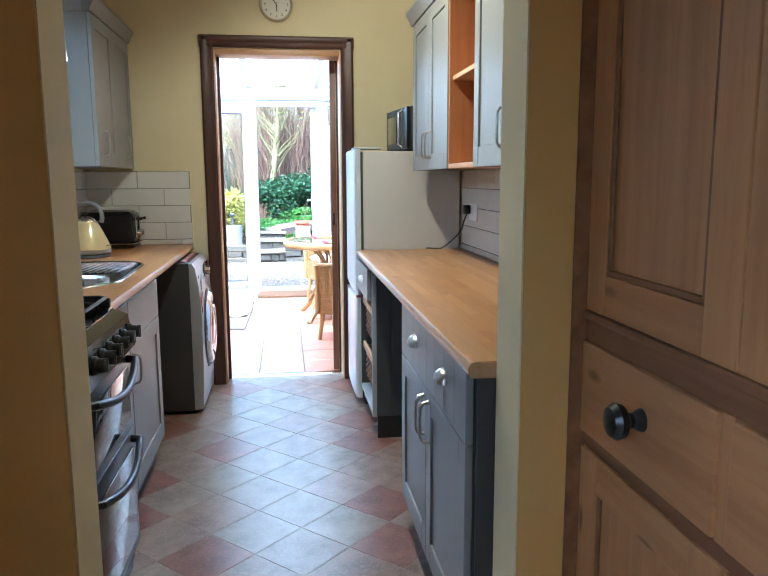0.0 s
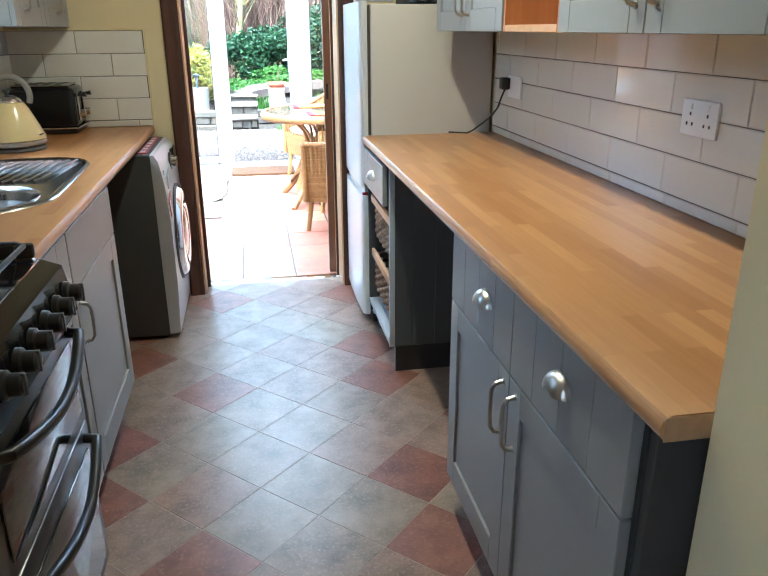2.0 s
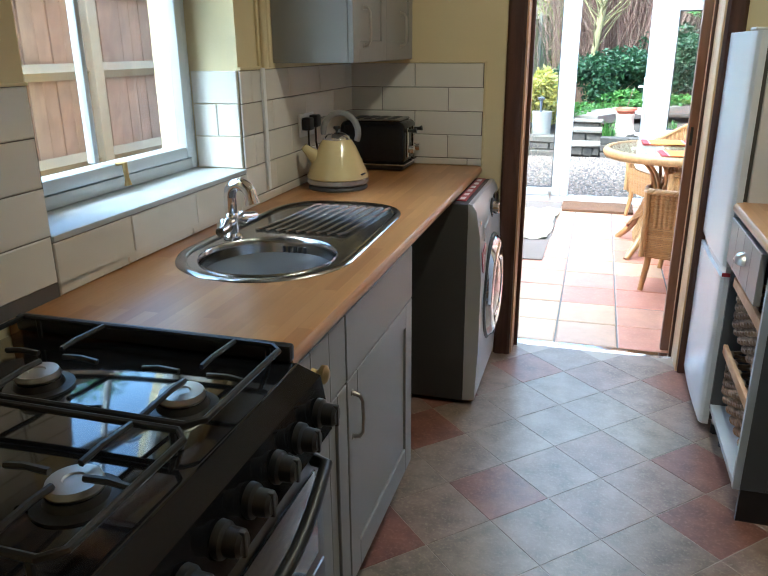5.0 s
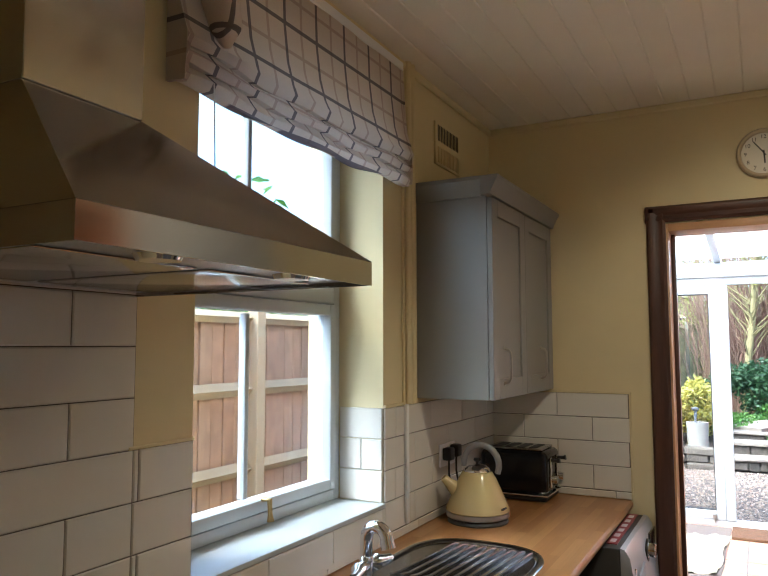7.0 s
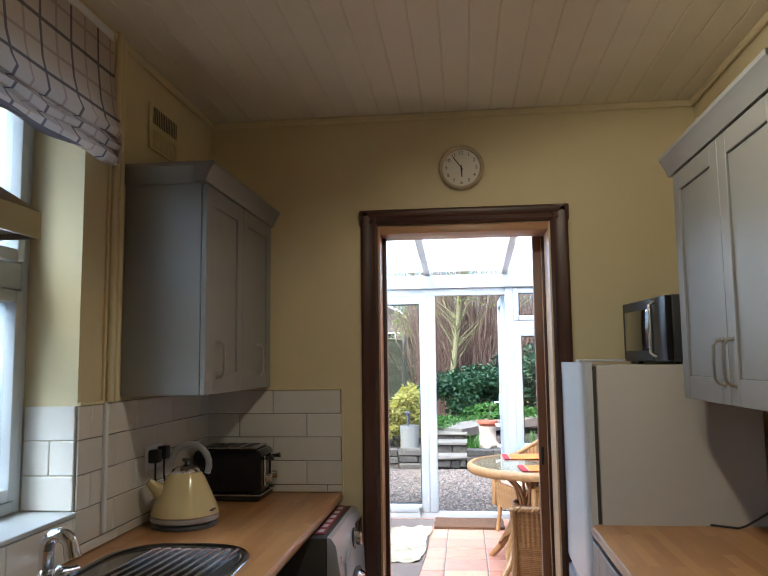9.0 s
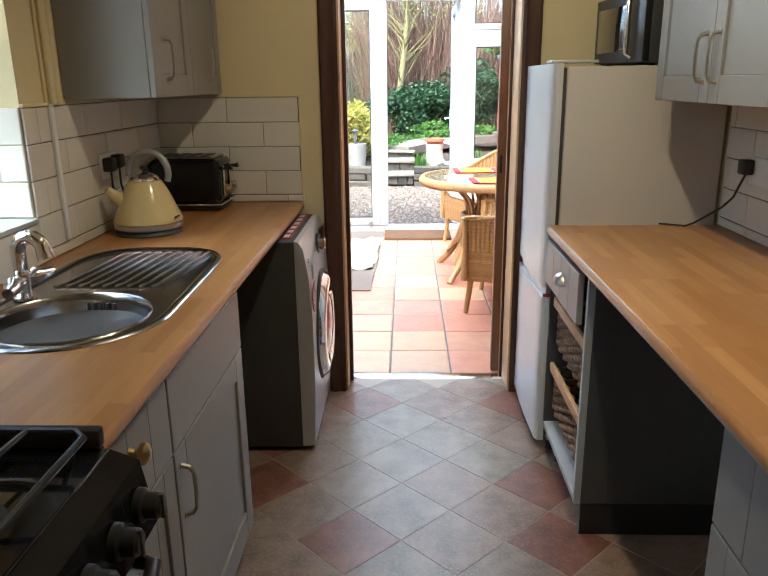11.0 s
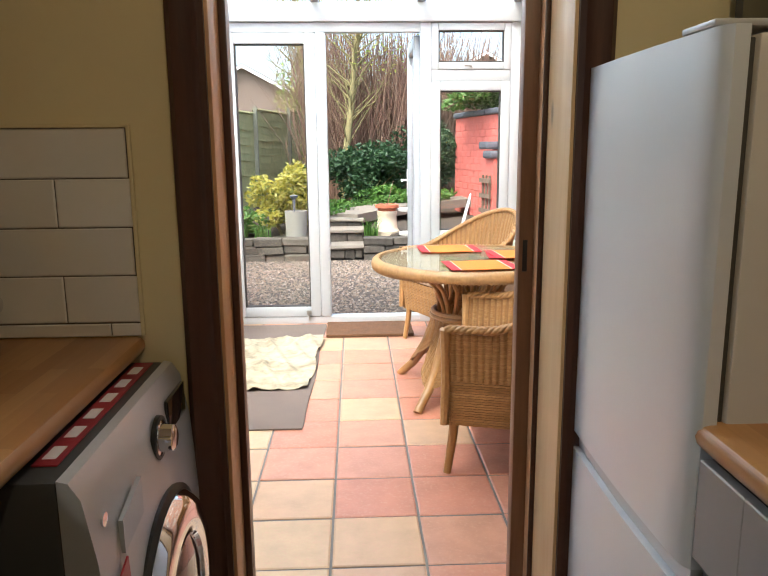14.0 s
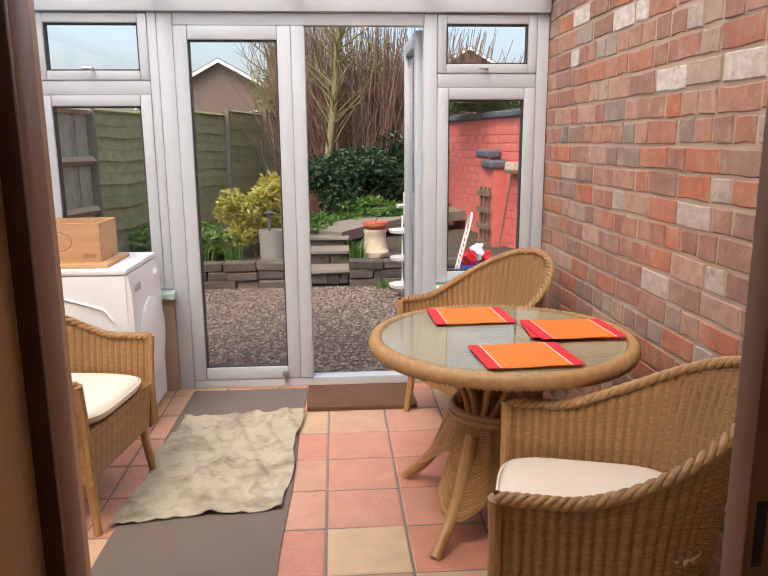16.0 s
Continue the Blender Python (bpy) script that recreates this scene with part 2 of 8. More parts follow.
BLACKP = plain("black_plinth", (0.018, 0.018, 0.02), 0.4, var=0.2)
BEECH = staves("beech_block_laminate")
BEECHEDGE = wood("beech_edge", (0.48, 0.30, 0.15), (0.38, 0.21, 0.095), 1, 0.3, 40)
CHROME = plain("chrome", (0.82, 0.82, 0.84), 0.08, 1.0, var=0.04, bumps=0.0, rvar=0.04)
OVENSTEEL = plain("dark_oven_steel", (0.20, 0.195, 0.19), 0.3, 1.0, var=0.08, bumps=0.06, stretch=(1, 0.05, 1), fine=300)
STEEL = plain("brushed_steel", (0.47, 0.45, 0.43), 0.13, 1.0, var=0.08, bumps=0.015, stretch=(1, 0.05, 1), fine=300, rvar=0.04)
SINKSTEEL = plain("sink_steel", (0.36, 0.36, 0.365), 0.18, 1.0, var=0.06, bumps=0.03, fine=300, rvar=0.06)
NICKEL = plain("satin_nickel", (0.48, 0.46, 0.43), 0.27, 1.0, var=0.06, bumps=0.03)
BRASS = plain("brass", (0.55, 0.40, 0.18), 0.3, 1.0, var=0.1, bumps=0.0)
ENAMEL = plain("black_enamel", (0.010, 0.010, 0.012), 0.1, var=0.2, bumps=0.0, rvar=0.03, spec=0.35)
HOBENAMEL = plain("glossy_black_hob_enamel", (0.010, 0.010, 0.012), 0.06, var=0.2, bumps=0.0, rvar=0.02, coat=0.6, spec=1.0)
CASTIRON = plain("black_iron", (0.02, 0.02, 0.021), 0.35, var=0.2, bumps=0.15)
BLACKPL = plain("black_plastic", (0.016, 0.016, 0.017), 0.28, var=0.2, bumps=0.05)
DARKGLASS = plain("dark_glass", (0.012, 0.012, 0.014), 0.05, var=0.1, bumps=0.0, coat=1.0, rvar=0.02)
SILVERP = plain("silver_plastic", (0.50, 0.50, 0.51), 0.35, 0.35, var=0.05, bumps=0.04)
DARKSILVER = plain("dark_grey_steel_sheet", (0.05, 0.049, 0.048), 0.5, 0.1, var=0.08, bumps=0.05)
FRIDGEDOOR = plain("silver_fridge_door", (0.66, 0.68, 0.70), 0.25, 0.2, var=0.04, scale=2, bumps=0.02, stretch=(1, 1, 0.3))
FRIDGEBODY = plain("pale_fridge_side", (0.50, 0.455, 0.40), 0.42, var=0.03, bumps=0.05)
WHITEPL = plain("white_plastic", (0.80, 0.80, 0.80), 0.3, var=0.03, bumps=0.03)
UPVC = plain("white_upvc", (0.50, 0.53, 0.56), 0.28, var=0.01, bumps=0.0, rvar=0.03)
CREAMENAM = plain("cream_enamel", (0.66, 0.54, 0.26), 0.16, var=0.03, bumps=0.0, coat=0.5, rvar=0.04)
REDLABEL = plain("red_label", (0.30, 0.02, 0.03), 0.35, var=0.1)
MAHOG = wood("dark_stained_pine", (0.105, 0.042, 0.024), (0.05, 0.018, 0.011), 2, 0.4, 30, knots=True)
POSTBROWN = wood("mid_brown_stained_pine", (0.27, 0.13, 0.068), (0.17, 0.075, 0.038), 2, 0.4, 30, knots=True)
MAHOGX = wood("dark_stained_pine_across", (0.105, 0.042, 0.024), (0.05, 0.018, 0.011), 0, 0.4, 30)
PINEL = wood("pine_lining", (0.58, 0.34, 0.17), (0.46, 0.24, 0.11), 2, 0.4, 26, knots=True)
# lit copy of the pine lining: window light put into the colour
LITPINE = wood("lit_pine_lining", (0.74, 0.54, 0.30), (0.64, 0.42, 0.20), 2, 0.4, 26, knots=True)
PINELX = wood("pine_lining_across", (0.58, 0.34, 0.17), (0.46, 0.24, 0.11), 0, 0.4, 26)
PINE = wood("stripped_pine_upright", (0.54, 0.275, 0.11), (0.38, 0.175, 0.065), 2, 0.5, 22, knots=True)
PINEY = wood("stripped_pine_across", (0.54, 0.275, 0.11), (0.37, 0.165, 0.06), 1, 0.5, 22, knots=True)
PINERED = wood("dark_pine_rail", (0.27, 0.125, 0.055), (0.17, 0.07, 0.03), 1, 0.5, 22)
ORANGEWOOD = wood("orange_beech_board", (0.46, 0.20, 0.07), (0.34, 0.13, 0.045), 2, 0.4, 30)
BOXWOOD = wood("plain_box_wood", (0.62, 0.38, 0.20), (0.52, 0.29, 0.14), 0, 0.6, 24)
WHITETILE = pieces("white_glazed_tile", [(0, (0.71, 0.675, 0.615)), (1, (0.76, 0.73, 0.67))], 0.09, mottle=3, mott=0.03, bumps=0.02, rvar=0.03)
GROUT = plain("grey_grout", (0.11, 0.095, 0.085), 0.85, var=0.1)
TERRA = pieces("terracotta_tile", [(0, (0.56, 0.235, 0.15)), (0.25, (0.57, 0.25, 0.175)), (0.5, (0.58, 0.28, 0.185)), (0.68, (0.57, 0.27, 0.19)), (0.78, (0.60, 0.37, 0.23)), (0.90, (0.62, 0.47, 0.28)), (1, (0.58, 0.32, 0.22))],
               0.30, mottle=9, mott=0.18, bumps=0.12, stain=(0.60, 0.35, 0.24), rvar=0.05)
TGROUT = plain("dark_grey_grout", (0.20, 0.19, 0.18), 0.85, var=0.2)
LINOPALE = pieces("pale_stone_vinyl", [(0, (0.30, 0.235, 0.175)), (0.4, (0.285, 0.205, 0.155)), (0.75, (0.30, 0.20, 0.15)), (1, (0.285, 0.18, 0.135))], 0.30, mottle=11, mott=0.50, bumps=0.18, stain=(0.38, 0.29, 0.21))
LINORED = pieces("red_stone_vinyl", [(0, (0.225, 0.095, 0.066)), (1, (0.25, 0.115, 0.08))], 0.30, mottle=11, mott=0.45, bumps=0.18, stain=(0.34, 0.18, 0.13))
LGROUT = plain("vinyl_joint", (0.37, 0.30, 0.235), 0.5, var=0.15)
BRICKSTOPS = [(0, (0.50, 0.155, 0.075)), (0.14, (0.47, 0.185, 0.105)), (0.28, (0.36, 0.155, 0.105)), (0.40, (0.30, 0.17, 0.125)), (0.50, (0.46, 0.22, 0.145)), (0.60, (0.50, 0.32, 0.235)), (0.70, (0.38, 0.17, 0.12)), (0.78, (0.27, 0.19, 0.15)), (0.86, (0.50, 0.37, 0.28)), (0.92, (0.19, 0.165, 0.155)), (0.955, (0.50, 0.42, 0.35)), (1, (0.72, 0.67, 0.62))]
BRICK = pieces("old_red_brick", BRICKSTOPS, 0.88, mottle=26, mott=0.42, bumps=1.0, stain=(0.36, 0.21, 0.145), smear=(0.52, 0.37, 0.28))
BRICKJ = pieces("old_red_brick_rest", BRICKSTOPS, 0.88, island=True, mottle=26, mott=0.42, bumps=1.0, stain=(0.36, 0.21, 0.145), smear=(0.52, 0.37, 0.28))
MORTAR = plain("lime_mortar", (0.46, 0.34, 0.25), 0.9, var=0.2, bumps=0.6)
GLASS = pane_glass("window_glass")
KITCHENGLASS = pane_glass("kitchen_double_glazing", (0.88, 0.90, 0.90))
TABLEGLASS = pane_glass("table_glass", (0.96, 0.965, 0.94))
POLY = polycarbonate("roof_sheet")
WICKER = pieces("honey_wicker", [(0, (0.42, 0.235, 0.095)), (0.5, (0.36, 0.19, 0.07)), (1, (0.47, 0.275, 0.12))], 0.4, island=True, mottle=40, mott=0.3, bumps=0.3)
# darker core behind the weave, coloured for the shade between strands
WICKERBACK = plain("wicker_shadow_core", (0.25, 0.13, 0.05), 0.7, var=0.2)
# table top cane, lightened to carry the sky's reflection in the glass
PALEWEAVE = plain("sky_paled_cane", (0.46, 0.395, 0.27), 0.6, var=0.08, scale=20, bumps=0.2)
CANE = wood("honey_cane", (0.44, 0.25, 0.10), (0.33, 0.165, 0.06), 2, 0.3, 20)
BASKET = pieces("brown_basket", [(0, (0.22, 0.13, 0.07)), (1, (0.33, 0.21, 0.12))], 0.6, island=True, mottle=40, mott=0.3, bumps=0.3)
CUSHION = plain("cream_cotton", (0.72, 0.63, 0.52), 0.9, var=0.05, bumps=0.3, fine=400)
ORANGECLOTH = plain("orange_cloth", (0.72, 0.17, 0.02), 0.85, var=0.08, bumps=0.4, fine=500)
REDCLOTH = plain("red_cloth", (0.58, 0.02, 0.03), 0.85, var=0.1, bumps=0.4, fine=500)
WHITETHREAD = plain("white_stitching", (0.8, 0.75, 0.7), 0.9, var=0.05)
TOWEL = soiled("cream_towel", (0.50, 0.445, 0.325), (0.22, 0.175, 0.12))
RUG = plain("grey_brown_rug", (0.17, 0.13, 0.11), 0.95, var=0.15, bumps=0.8, fine=300)
COIR = plain("brown_coir", (0.14, 0.066, 0.03), 0.95, var=0.5, scale=25, bumps=1.0, fine=300)
BLINDCLOTH = checked_cloth("checked_linen")
CABLE = plain("black_cable", (0.012, 0.012, 0.013), 0.4, var=0.1, bumps=0)
GASKET = plain("dark_gasket", (0.05, 0.045, 0.04), 0.6, var=0.1)
GREENSILL = plain("pale_green_sill_paint", (0.60, 0.72, 0.64), 0.4, var=0.05)
CLOCKRIM = plain("cream_clock_rim", (0.50, 0.40, 0.26), 0.35, var=0.05)
CLOCKFACE = plain("clock_face", (0.72, 0.68, 0.58), 0.5, var=0.03)
INK = plain("dark_ink", (0.02, 0.02, 0.02), 0.5, var=0.1, bumps=0)
BULB = glow("lit_bulb", (1.0, 0.80, 0.50), 30.0)
FENCEB = pieces("weathered_fence_board", [(0, (0.34, 0.20, 0.14)), (0.5, (0.38, 0.24, 0.17)), (1, (0.30, 0.19, 0.14))], 0.85, mottle=10, mott=0.3, bumps=0.4)
FENCEGREY = pieces("grey_green_fence_board", [(0, (0.34, 0.33, 0.225)), (0.5, (0.40, 0.38, 0.265)), (1, (0.30, 0.285, 0.19))], 0.85, mottle=10, mott=0.3, bumps=0.4)
FENCEG = pieces("green_mossy_fence_slat", [(0, (0.27, 0.28, 0.125)), (1, (0.36, 0.355, 0.17))], 0.85, mottle=10, mott=0.35, bumps=0.4)
RAIL = plain("pale_fence_rail", (0.34, 0.265, 0.18), 0.85, var=0.15, bumps=0.4)
POSTM = plain("grey_fence_post", (0.17, 0.17, 0.13), 0.9, var=0.2, bumps=0.5)
SOIL = plain("garden_soil", (0.055, 0.042, 0.030), 0.95, var=0.35, scale=9, bumps=1.0, fine=60)
GRAVELBASE = plain("gravel_ground", (0.10, 0.08, 0.065), 0.95, var=0.35, scale=30, bumps=1.0, fine=120)
GRAVEL = pieces("gravel_stones", [(0, (0.19, 0.14, 0.11)), (0.3, (0.26, 0.20, 0.155)), (0.6, (0.13, 0.10, 0.085)), (0.88, (0.36, 0.30, 0.25)), (1, (0.22, 0.14, 0.10))], 0.8, island=True, mottle=40, mott=0.25, bumps=0.3)
STONE = pieces("dark_garden_stone", [(0, (0.09, 0.075, 0.062)), (0.5, (0.13, 0.112, 0.09)), (1, (0.07, 0.06, 0.05))], 0.9, mottle=14, mott=0.45, bumps=0.8)
SLAB = plain("stone_slab", (0.19, 0.165, 0.135), 0.85, var=0.25, scale=9, bumps=0.6)
REDWALL = plain("salmon_red_masonry_paint", (0.58, 0.15, 0.12), 0.8, var=0.30, scale=9, bumps=0.8, fine=50)
COPING = plain("blue_grey_coping", (0.09, 0.10, 0.12), 0.6, var=0.2, bumps=0.4)
CLAY = plain("terracotta_pot_clay", (0.42, 0.12, 0.06), 0.7, var=0.15)
BUFFCLAY = plain("buff_chimney_pot", (0.55, 0.46, 0.34), 0.75, var=0.18, scale=12)
CONCRETE = plain("grey_concrete_pot", (0.26, 0.25, 0.22), 0.9, var=0.2, bumps=0.5)
BARK = plain("mossy_bark", (0.20, 0.17, 0.075), 0.9, var=0.3, scale=20, bumps=0.8)
TWIG = pieces("brown_twigs", [(0, (0.16, 0.085, 0.06)), (0.6, (0.21, 0.12, 0.085)), (1, (0.26, 0.18, 0.12))], 0.8, island=True, bumps=0)
LEAFY = leafy("yellow_variegated_leaves", [(0, (0.40, 0.36, 0.05)), (0.6, (0.52, 0.48, 0.08)), (0.85, (0.60, 0.56, 0.18)), (1, (0.15, 0.22, 0.04))])
LEAFD = leafy("dark_evergreen_leaves", [(0, (0.02, 0.055, 0.02)), (0.6, (0.035, 0.085, 0.03)), (1, (0.06, 0.12, 0.045))])
LEAFG = leafy("fresh_green_leaves", [(0, (0.06, 0.16, 0.025)), (0.6, (0.10, 0.22, 0.035)), (1, (0.16, 0.28, 0.06))])
LEAFP = leafy("pale_spring_leaves", [(0, (0.22, 0.30, 0.06)), (0.6, (0.34, 0.38, 0.08)), (1, (0.45, 0.42, 0.10))])
WHITEMETAL = plain("white_garden_metal", (0.70, 0.69, 0.66), 0.45, var=0.1)
OLDWOOD = plain("grey_old_wood", (0.17, 0.12, 0.085), 0.9, var=0.25, bumps=0.6)
BLUEPL = plain("blue_plastic", (0.02, 0.07, 0.42), 0.4, var=0.1)
HOUSEWALL = plain("pale_brick_house", (0.17, 0.125, 0.10), 0.9, var=0.2, scale=20, bumps=0.3)
ROOFTILE = plain("grey_brown_roof", (0.16, 0.13, 0.12), 0.85, var=0.2, scale=12)


# ---- geometry helpers ----
def bbox(bm, x0, x1, y0, y1, z0, z1, bevel=0.0, seg=2):
    n0 = len(bm.verts)
    g = bmesh.ops.create_cube(bm, size=1.0)
    for v in g["verts"]:
        v.co = Vector(((x0 + x1) / 2 + v.co.x * (x1 - x0), (y0 + y1) / 2 + v.co.y * (y1 - y0), (z0 + z1) / 2 + v.co.z * (z1 - z0)))
    if bevel:
        es = list({e for v in g["verts"] for e in v.link_edges})
        bmesh.ops.bevel(bm, geom=es, offset=bevel, segments=seg, affect="EDGES", profile=0.5)
    return bm


def box(*a, **k):
    return bbox(bmesh.new(), *a, **k)


def tube(bm, pts, r, seg=8, cap=True):
    """A round bar along points; r: one radius or one a point."""
    pts = [Vector(p) for p in pts]
    rs = r if isinstance(r, (list, tuple)) else [r] * len(pts)
    rings, up = [], None
    for i, p in enumerate(pts):
        d = (pts[min(i + 1, len(pts) - 1)] - pts[max(i - 1, 0)]).normalized()
        if up is None:
            up = Vector((0, 0, 1)) if abs(d.z) < 0.9 else Vector((1, 0, 0))
        s = d.cross(up).normalized()
        up = s.cross(d).normalized()
        rings.append([bm.verts.new(p + rs[i] * (math.cos(a) * s + math.sin(a) * up)) for a in [2 * math.pi * k / seg for k in range(seg)]])
    for a, b in zip(rings, rings[1:]):
        for k in range(seg):
            bm.faces.new((a[k], a[(k + 1) % seg], b[(k + 1) % seg], b[k]))
    if cap:
        bm.faces.new(rings[0][::-1])
        bm.faces.new(rings[-1])
    return bm


def lathe(bm, prof, c=(0, 0, 0), seg=32, axis="z", flip=False):
    """A turned shape: prof is (radius, height) along the axis."""
    c = Vector(c)
    def place(r, h, a):
        u, v = r * math.cos(a), r * math.sin(a)
        return c + Vector({"z": (u, v, h), "x": (h, u, v), "y": (v, h, u)}[axis])
    rings = []
    for r, h in prof:
        rings.append([bm.verts.new(place(0, h, 0))] if r < 1e-6 else [bm.verts.new(place(r, h, 2 * math.pi * k / seg)) for k in range(seg)])
    for a, b in zip(rings, rings[1:]):
        for k in range(seg):
            j = (k + 1) % seg
            if len(a) == 1 and len(b) > 1:
                bm.faces.new((a[0], b[j], b[k]))
            elif len(b) == 1 and len(a) > 1:
                bm.faces.new((a[k], a[j], b[0]))
            elif len(a) > 1:
                bm.faces.new((a[k], a[j], b[j], b[k]))
    return bm


def prism(bm, poly, axis, lo, hi):
    """A polygon of (u, v) pushed along an axis: x takes (y, z), y takes (x, z), z takes (x, y)."""
    def at(u, v, w):
        return {"x": (w, u, v), "y": (u, w, v), "z": (u, v, w)}[axis]
    a = [bm.verts.new(at(u, v, lo)) for u, v in poly]
    b = [bm.verts.new(at(u, v, hi)) for u, v in poly]
    n = len(poly)
    bm.faces.new(a[::-1])
    bm.faces.new(b)
    for k in range(n):
        bm.faces.new((a[k], a[(k + 1) % n], b[(k + 1) % n], b[k]))
    bmesh.ops.recalc_face_normals(bm, faces=bm.faces)
    return bm


def base_of(ob):
    while ob.parent:
        ob = ob.parent
    return Vector(ob.location)


def finish(me, material, smooth):
    me.materials.append(material)
    if smooth:
        me.polygons.foreach_set("use_smooth", [True] * len(me.polygons))
        me.set_sharp_from_angle(angle=radians(smooth if smooth > 1 else 38))


def part(name, bm, material, parent=None, label="", smooth=38):
    """One mesh under a thing, given in the thing's own world place."""
    bmesh.ops.recalc_face_normals(bm, faces=bm.faces)
    if parent:
        bmesh.ops.translate(bm, verts=bm.verts, vec=-base_of(parent))
    me = bpy.data.meshes.new(name)
    bm.to_mesh(me)
    bm.free()
    finish(me, material, smooth)
    ob = new(name, me)
    ob.parent = parent
    if label:
        tagged(ob, label)
    return ob


def raw(name, verts, faces, material, parent=None, smooth=0, label=""):
    me = bpy.data.meshes.new(name)
    if parent:
        o = base_of(parent)
        verts = [(v[0] - o.x, v[1] - o.y, v[2] - o.z) for v in verts]
    me.from_pydata(verts, [], faces)
    finish(me, material, smooth)
    ob = new(name, me)
    ob.parent = parent
    if label:
        tagged(ob, label)
    return ob


def thing(name, at, label, category, group="", kind=""):
    ob = new(name)
    ob.empty_display_size = 0.1
    ob.location = at
    return tagged(ob, label, category, group, kind)


def structure(name, bm, material, label, category="", smooth=0):
    return tagged(part(name, bm, material, None, "", smooth), label, category or name.split("_")[0], "", "structure")


def piece(name, me, parent, m):
    ob = new(name, me)
    ob.parent = parent
    ob.matrix_basis = m
    return ob


# ---- the shell of the kitchen ----
XL, XR, YF, YN, ZC = -1.165, 1.015, -0.16, -3.20, 2.587
floor_k = structure("floor_1", box(-1.6, 1.3, -6.0, 0.0, -0.1, -0.0012), LGROUT, "vinyl kitchen floor in a diagonal stone pattern", "floor")
bm = bmesh.new()
bbox(bm, XL - 0.3, XL, -3.35, -2.155, -0.1, ZC)
bbox(bm, XL - 0.3, XL, -1.253, YF, -0.1, ZC)
bbox(bm, XL - 0.3, XL, -2.155, -1.253, -0.1, 1.02)
bbox(bm, XL - 0.3, XL, -2.155, -1.253, 2.42, ZC)
wall_left = structure("wall_left", bm, CREAM, "cream painted wall with a window opening", "wall")
bm = bmesh.new()
bbox(bm, -2.1, -0.415, YF, 0.11, -0.1, 2.9)
bbox(bm, 0.415, 1.4, YF, 0.11, -0.1, 2.9)
bbox(bm, -0.415, 0.415, YF, 0.11, 2.07, 2.9)
wall_far = structure("wall_far", bm, CREAM, "cream painted wall around the conservatory doorway", "wall")
wall_right = structure("wall_right", box(XR, XR + 0.2, -3.2, YF, -0.1, ZC), CREAM, "cream painted kitchen wall", "wall")
bm = bmesh.new()
bbox(bm, XL - 0.3, -0.378, -3.35, -3.2, -0.1, ZC)
bbox(bm, 0.47, XR + 0.2, -3.35, -3.2, -0.1, ZC)
bbox(bm, -0.378, 0.47, -3.35, -3.2, 2.1, ZC)
wall_near = structure("wall_near", bm, CREAM, "cream painted wall with the opening from the hall", "wall", )
# the opening in the left hall wall is added to let daylight onto the cupboard
bm = bmesh.new()
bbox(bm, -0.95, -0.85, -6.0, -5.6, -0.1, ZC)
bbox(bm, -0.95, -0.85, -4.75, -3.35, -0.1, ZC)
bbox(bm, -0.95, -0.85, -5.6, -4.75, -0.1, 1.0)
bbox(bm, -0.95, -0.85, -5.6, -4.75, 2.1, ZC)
bbox(bm, 0.66, 0.80, -6.0, -4.32, -0.1, ZC)
bbox(bm, 0.66, 0.80, -4.32, -3.35, 2.05, ZC)
bbox(bm, 1.10, 1.20, -4.32, -3.35, -0.1, 2.05)
bbox(bm, -0.85, 0.66, -6.0, -5.9, -0.1, ZC)
structure("wall_hall", bm, OCHRE, "ochre cream painted hall walls", "wall")
bm = bmesh.new()
bbox(bm, -0.849, -0.381, -3.354, -3.3505, 0.0, ZC - 0.001)
bbox(bm, 0.473, 0.659, -3.354, -3.3505, 0.0, ZC - 0.001)
bbox(bm, -0.380, 0.472, -3.354, -3.3505, 2.103, ZC - 0.001)
structure("wall_hall_end", bm, OCHRE, "ochre painted hall side of the wall", "wall")
bm = bmesh.new()
bbox(bm, -1.47, 1.3, -6.0, YF, ZC + 0.004, ZC + 0.1)
x = XL
while x < XR:
    bbox(bm, x + 0.0008, min(x + 0.0992, XR), YN, YF, ZC, ZC + 0.015, 0.003, 1)
    x += 0.1
ceiling = structure("ceiling", bm, CEIL, "cream painted tongue and groove board ceiling", "ceiling")
bm = bmesh.new()
for x0, x1, y0, y1 in ((XL, XR, YF - 0.02, YF), (XL, XL + 0.02, YN, YF), (XR - 0.02, XR, YN, YF)):
    bbox(bm, x0, x1, y0, y1, ZC - 0.03, ZC, 0.006, 1)
structure("trim", bm, CREAM, "cream painted ceiling bead", "trim")
# added window, out of view, to brighten the pine cupboard
hw = tagged(thing("window_hall", (-0.9, -5.175, 1.0), "added unseen hall window that lights the cupboard", "window"), kind="structure")
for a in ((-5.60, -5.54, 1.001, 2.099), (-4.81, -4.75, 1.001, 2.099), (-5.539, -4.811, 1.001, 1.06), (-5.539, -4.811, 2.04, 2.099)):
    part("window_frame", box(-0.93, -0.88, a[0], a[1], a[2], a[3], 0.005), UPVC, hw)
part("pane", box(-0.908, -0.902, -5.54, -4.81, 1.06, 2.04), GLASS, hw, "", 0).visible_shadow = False
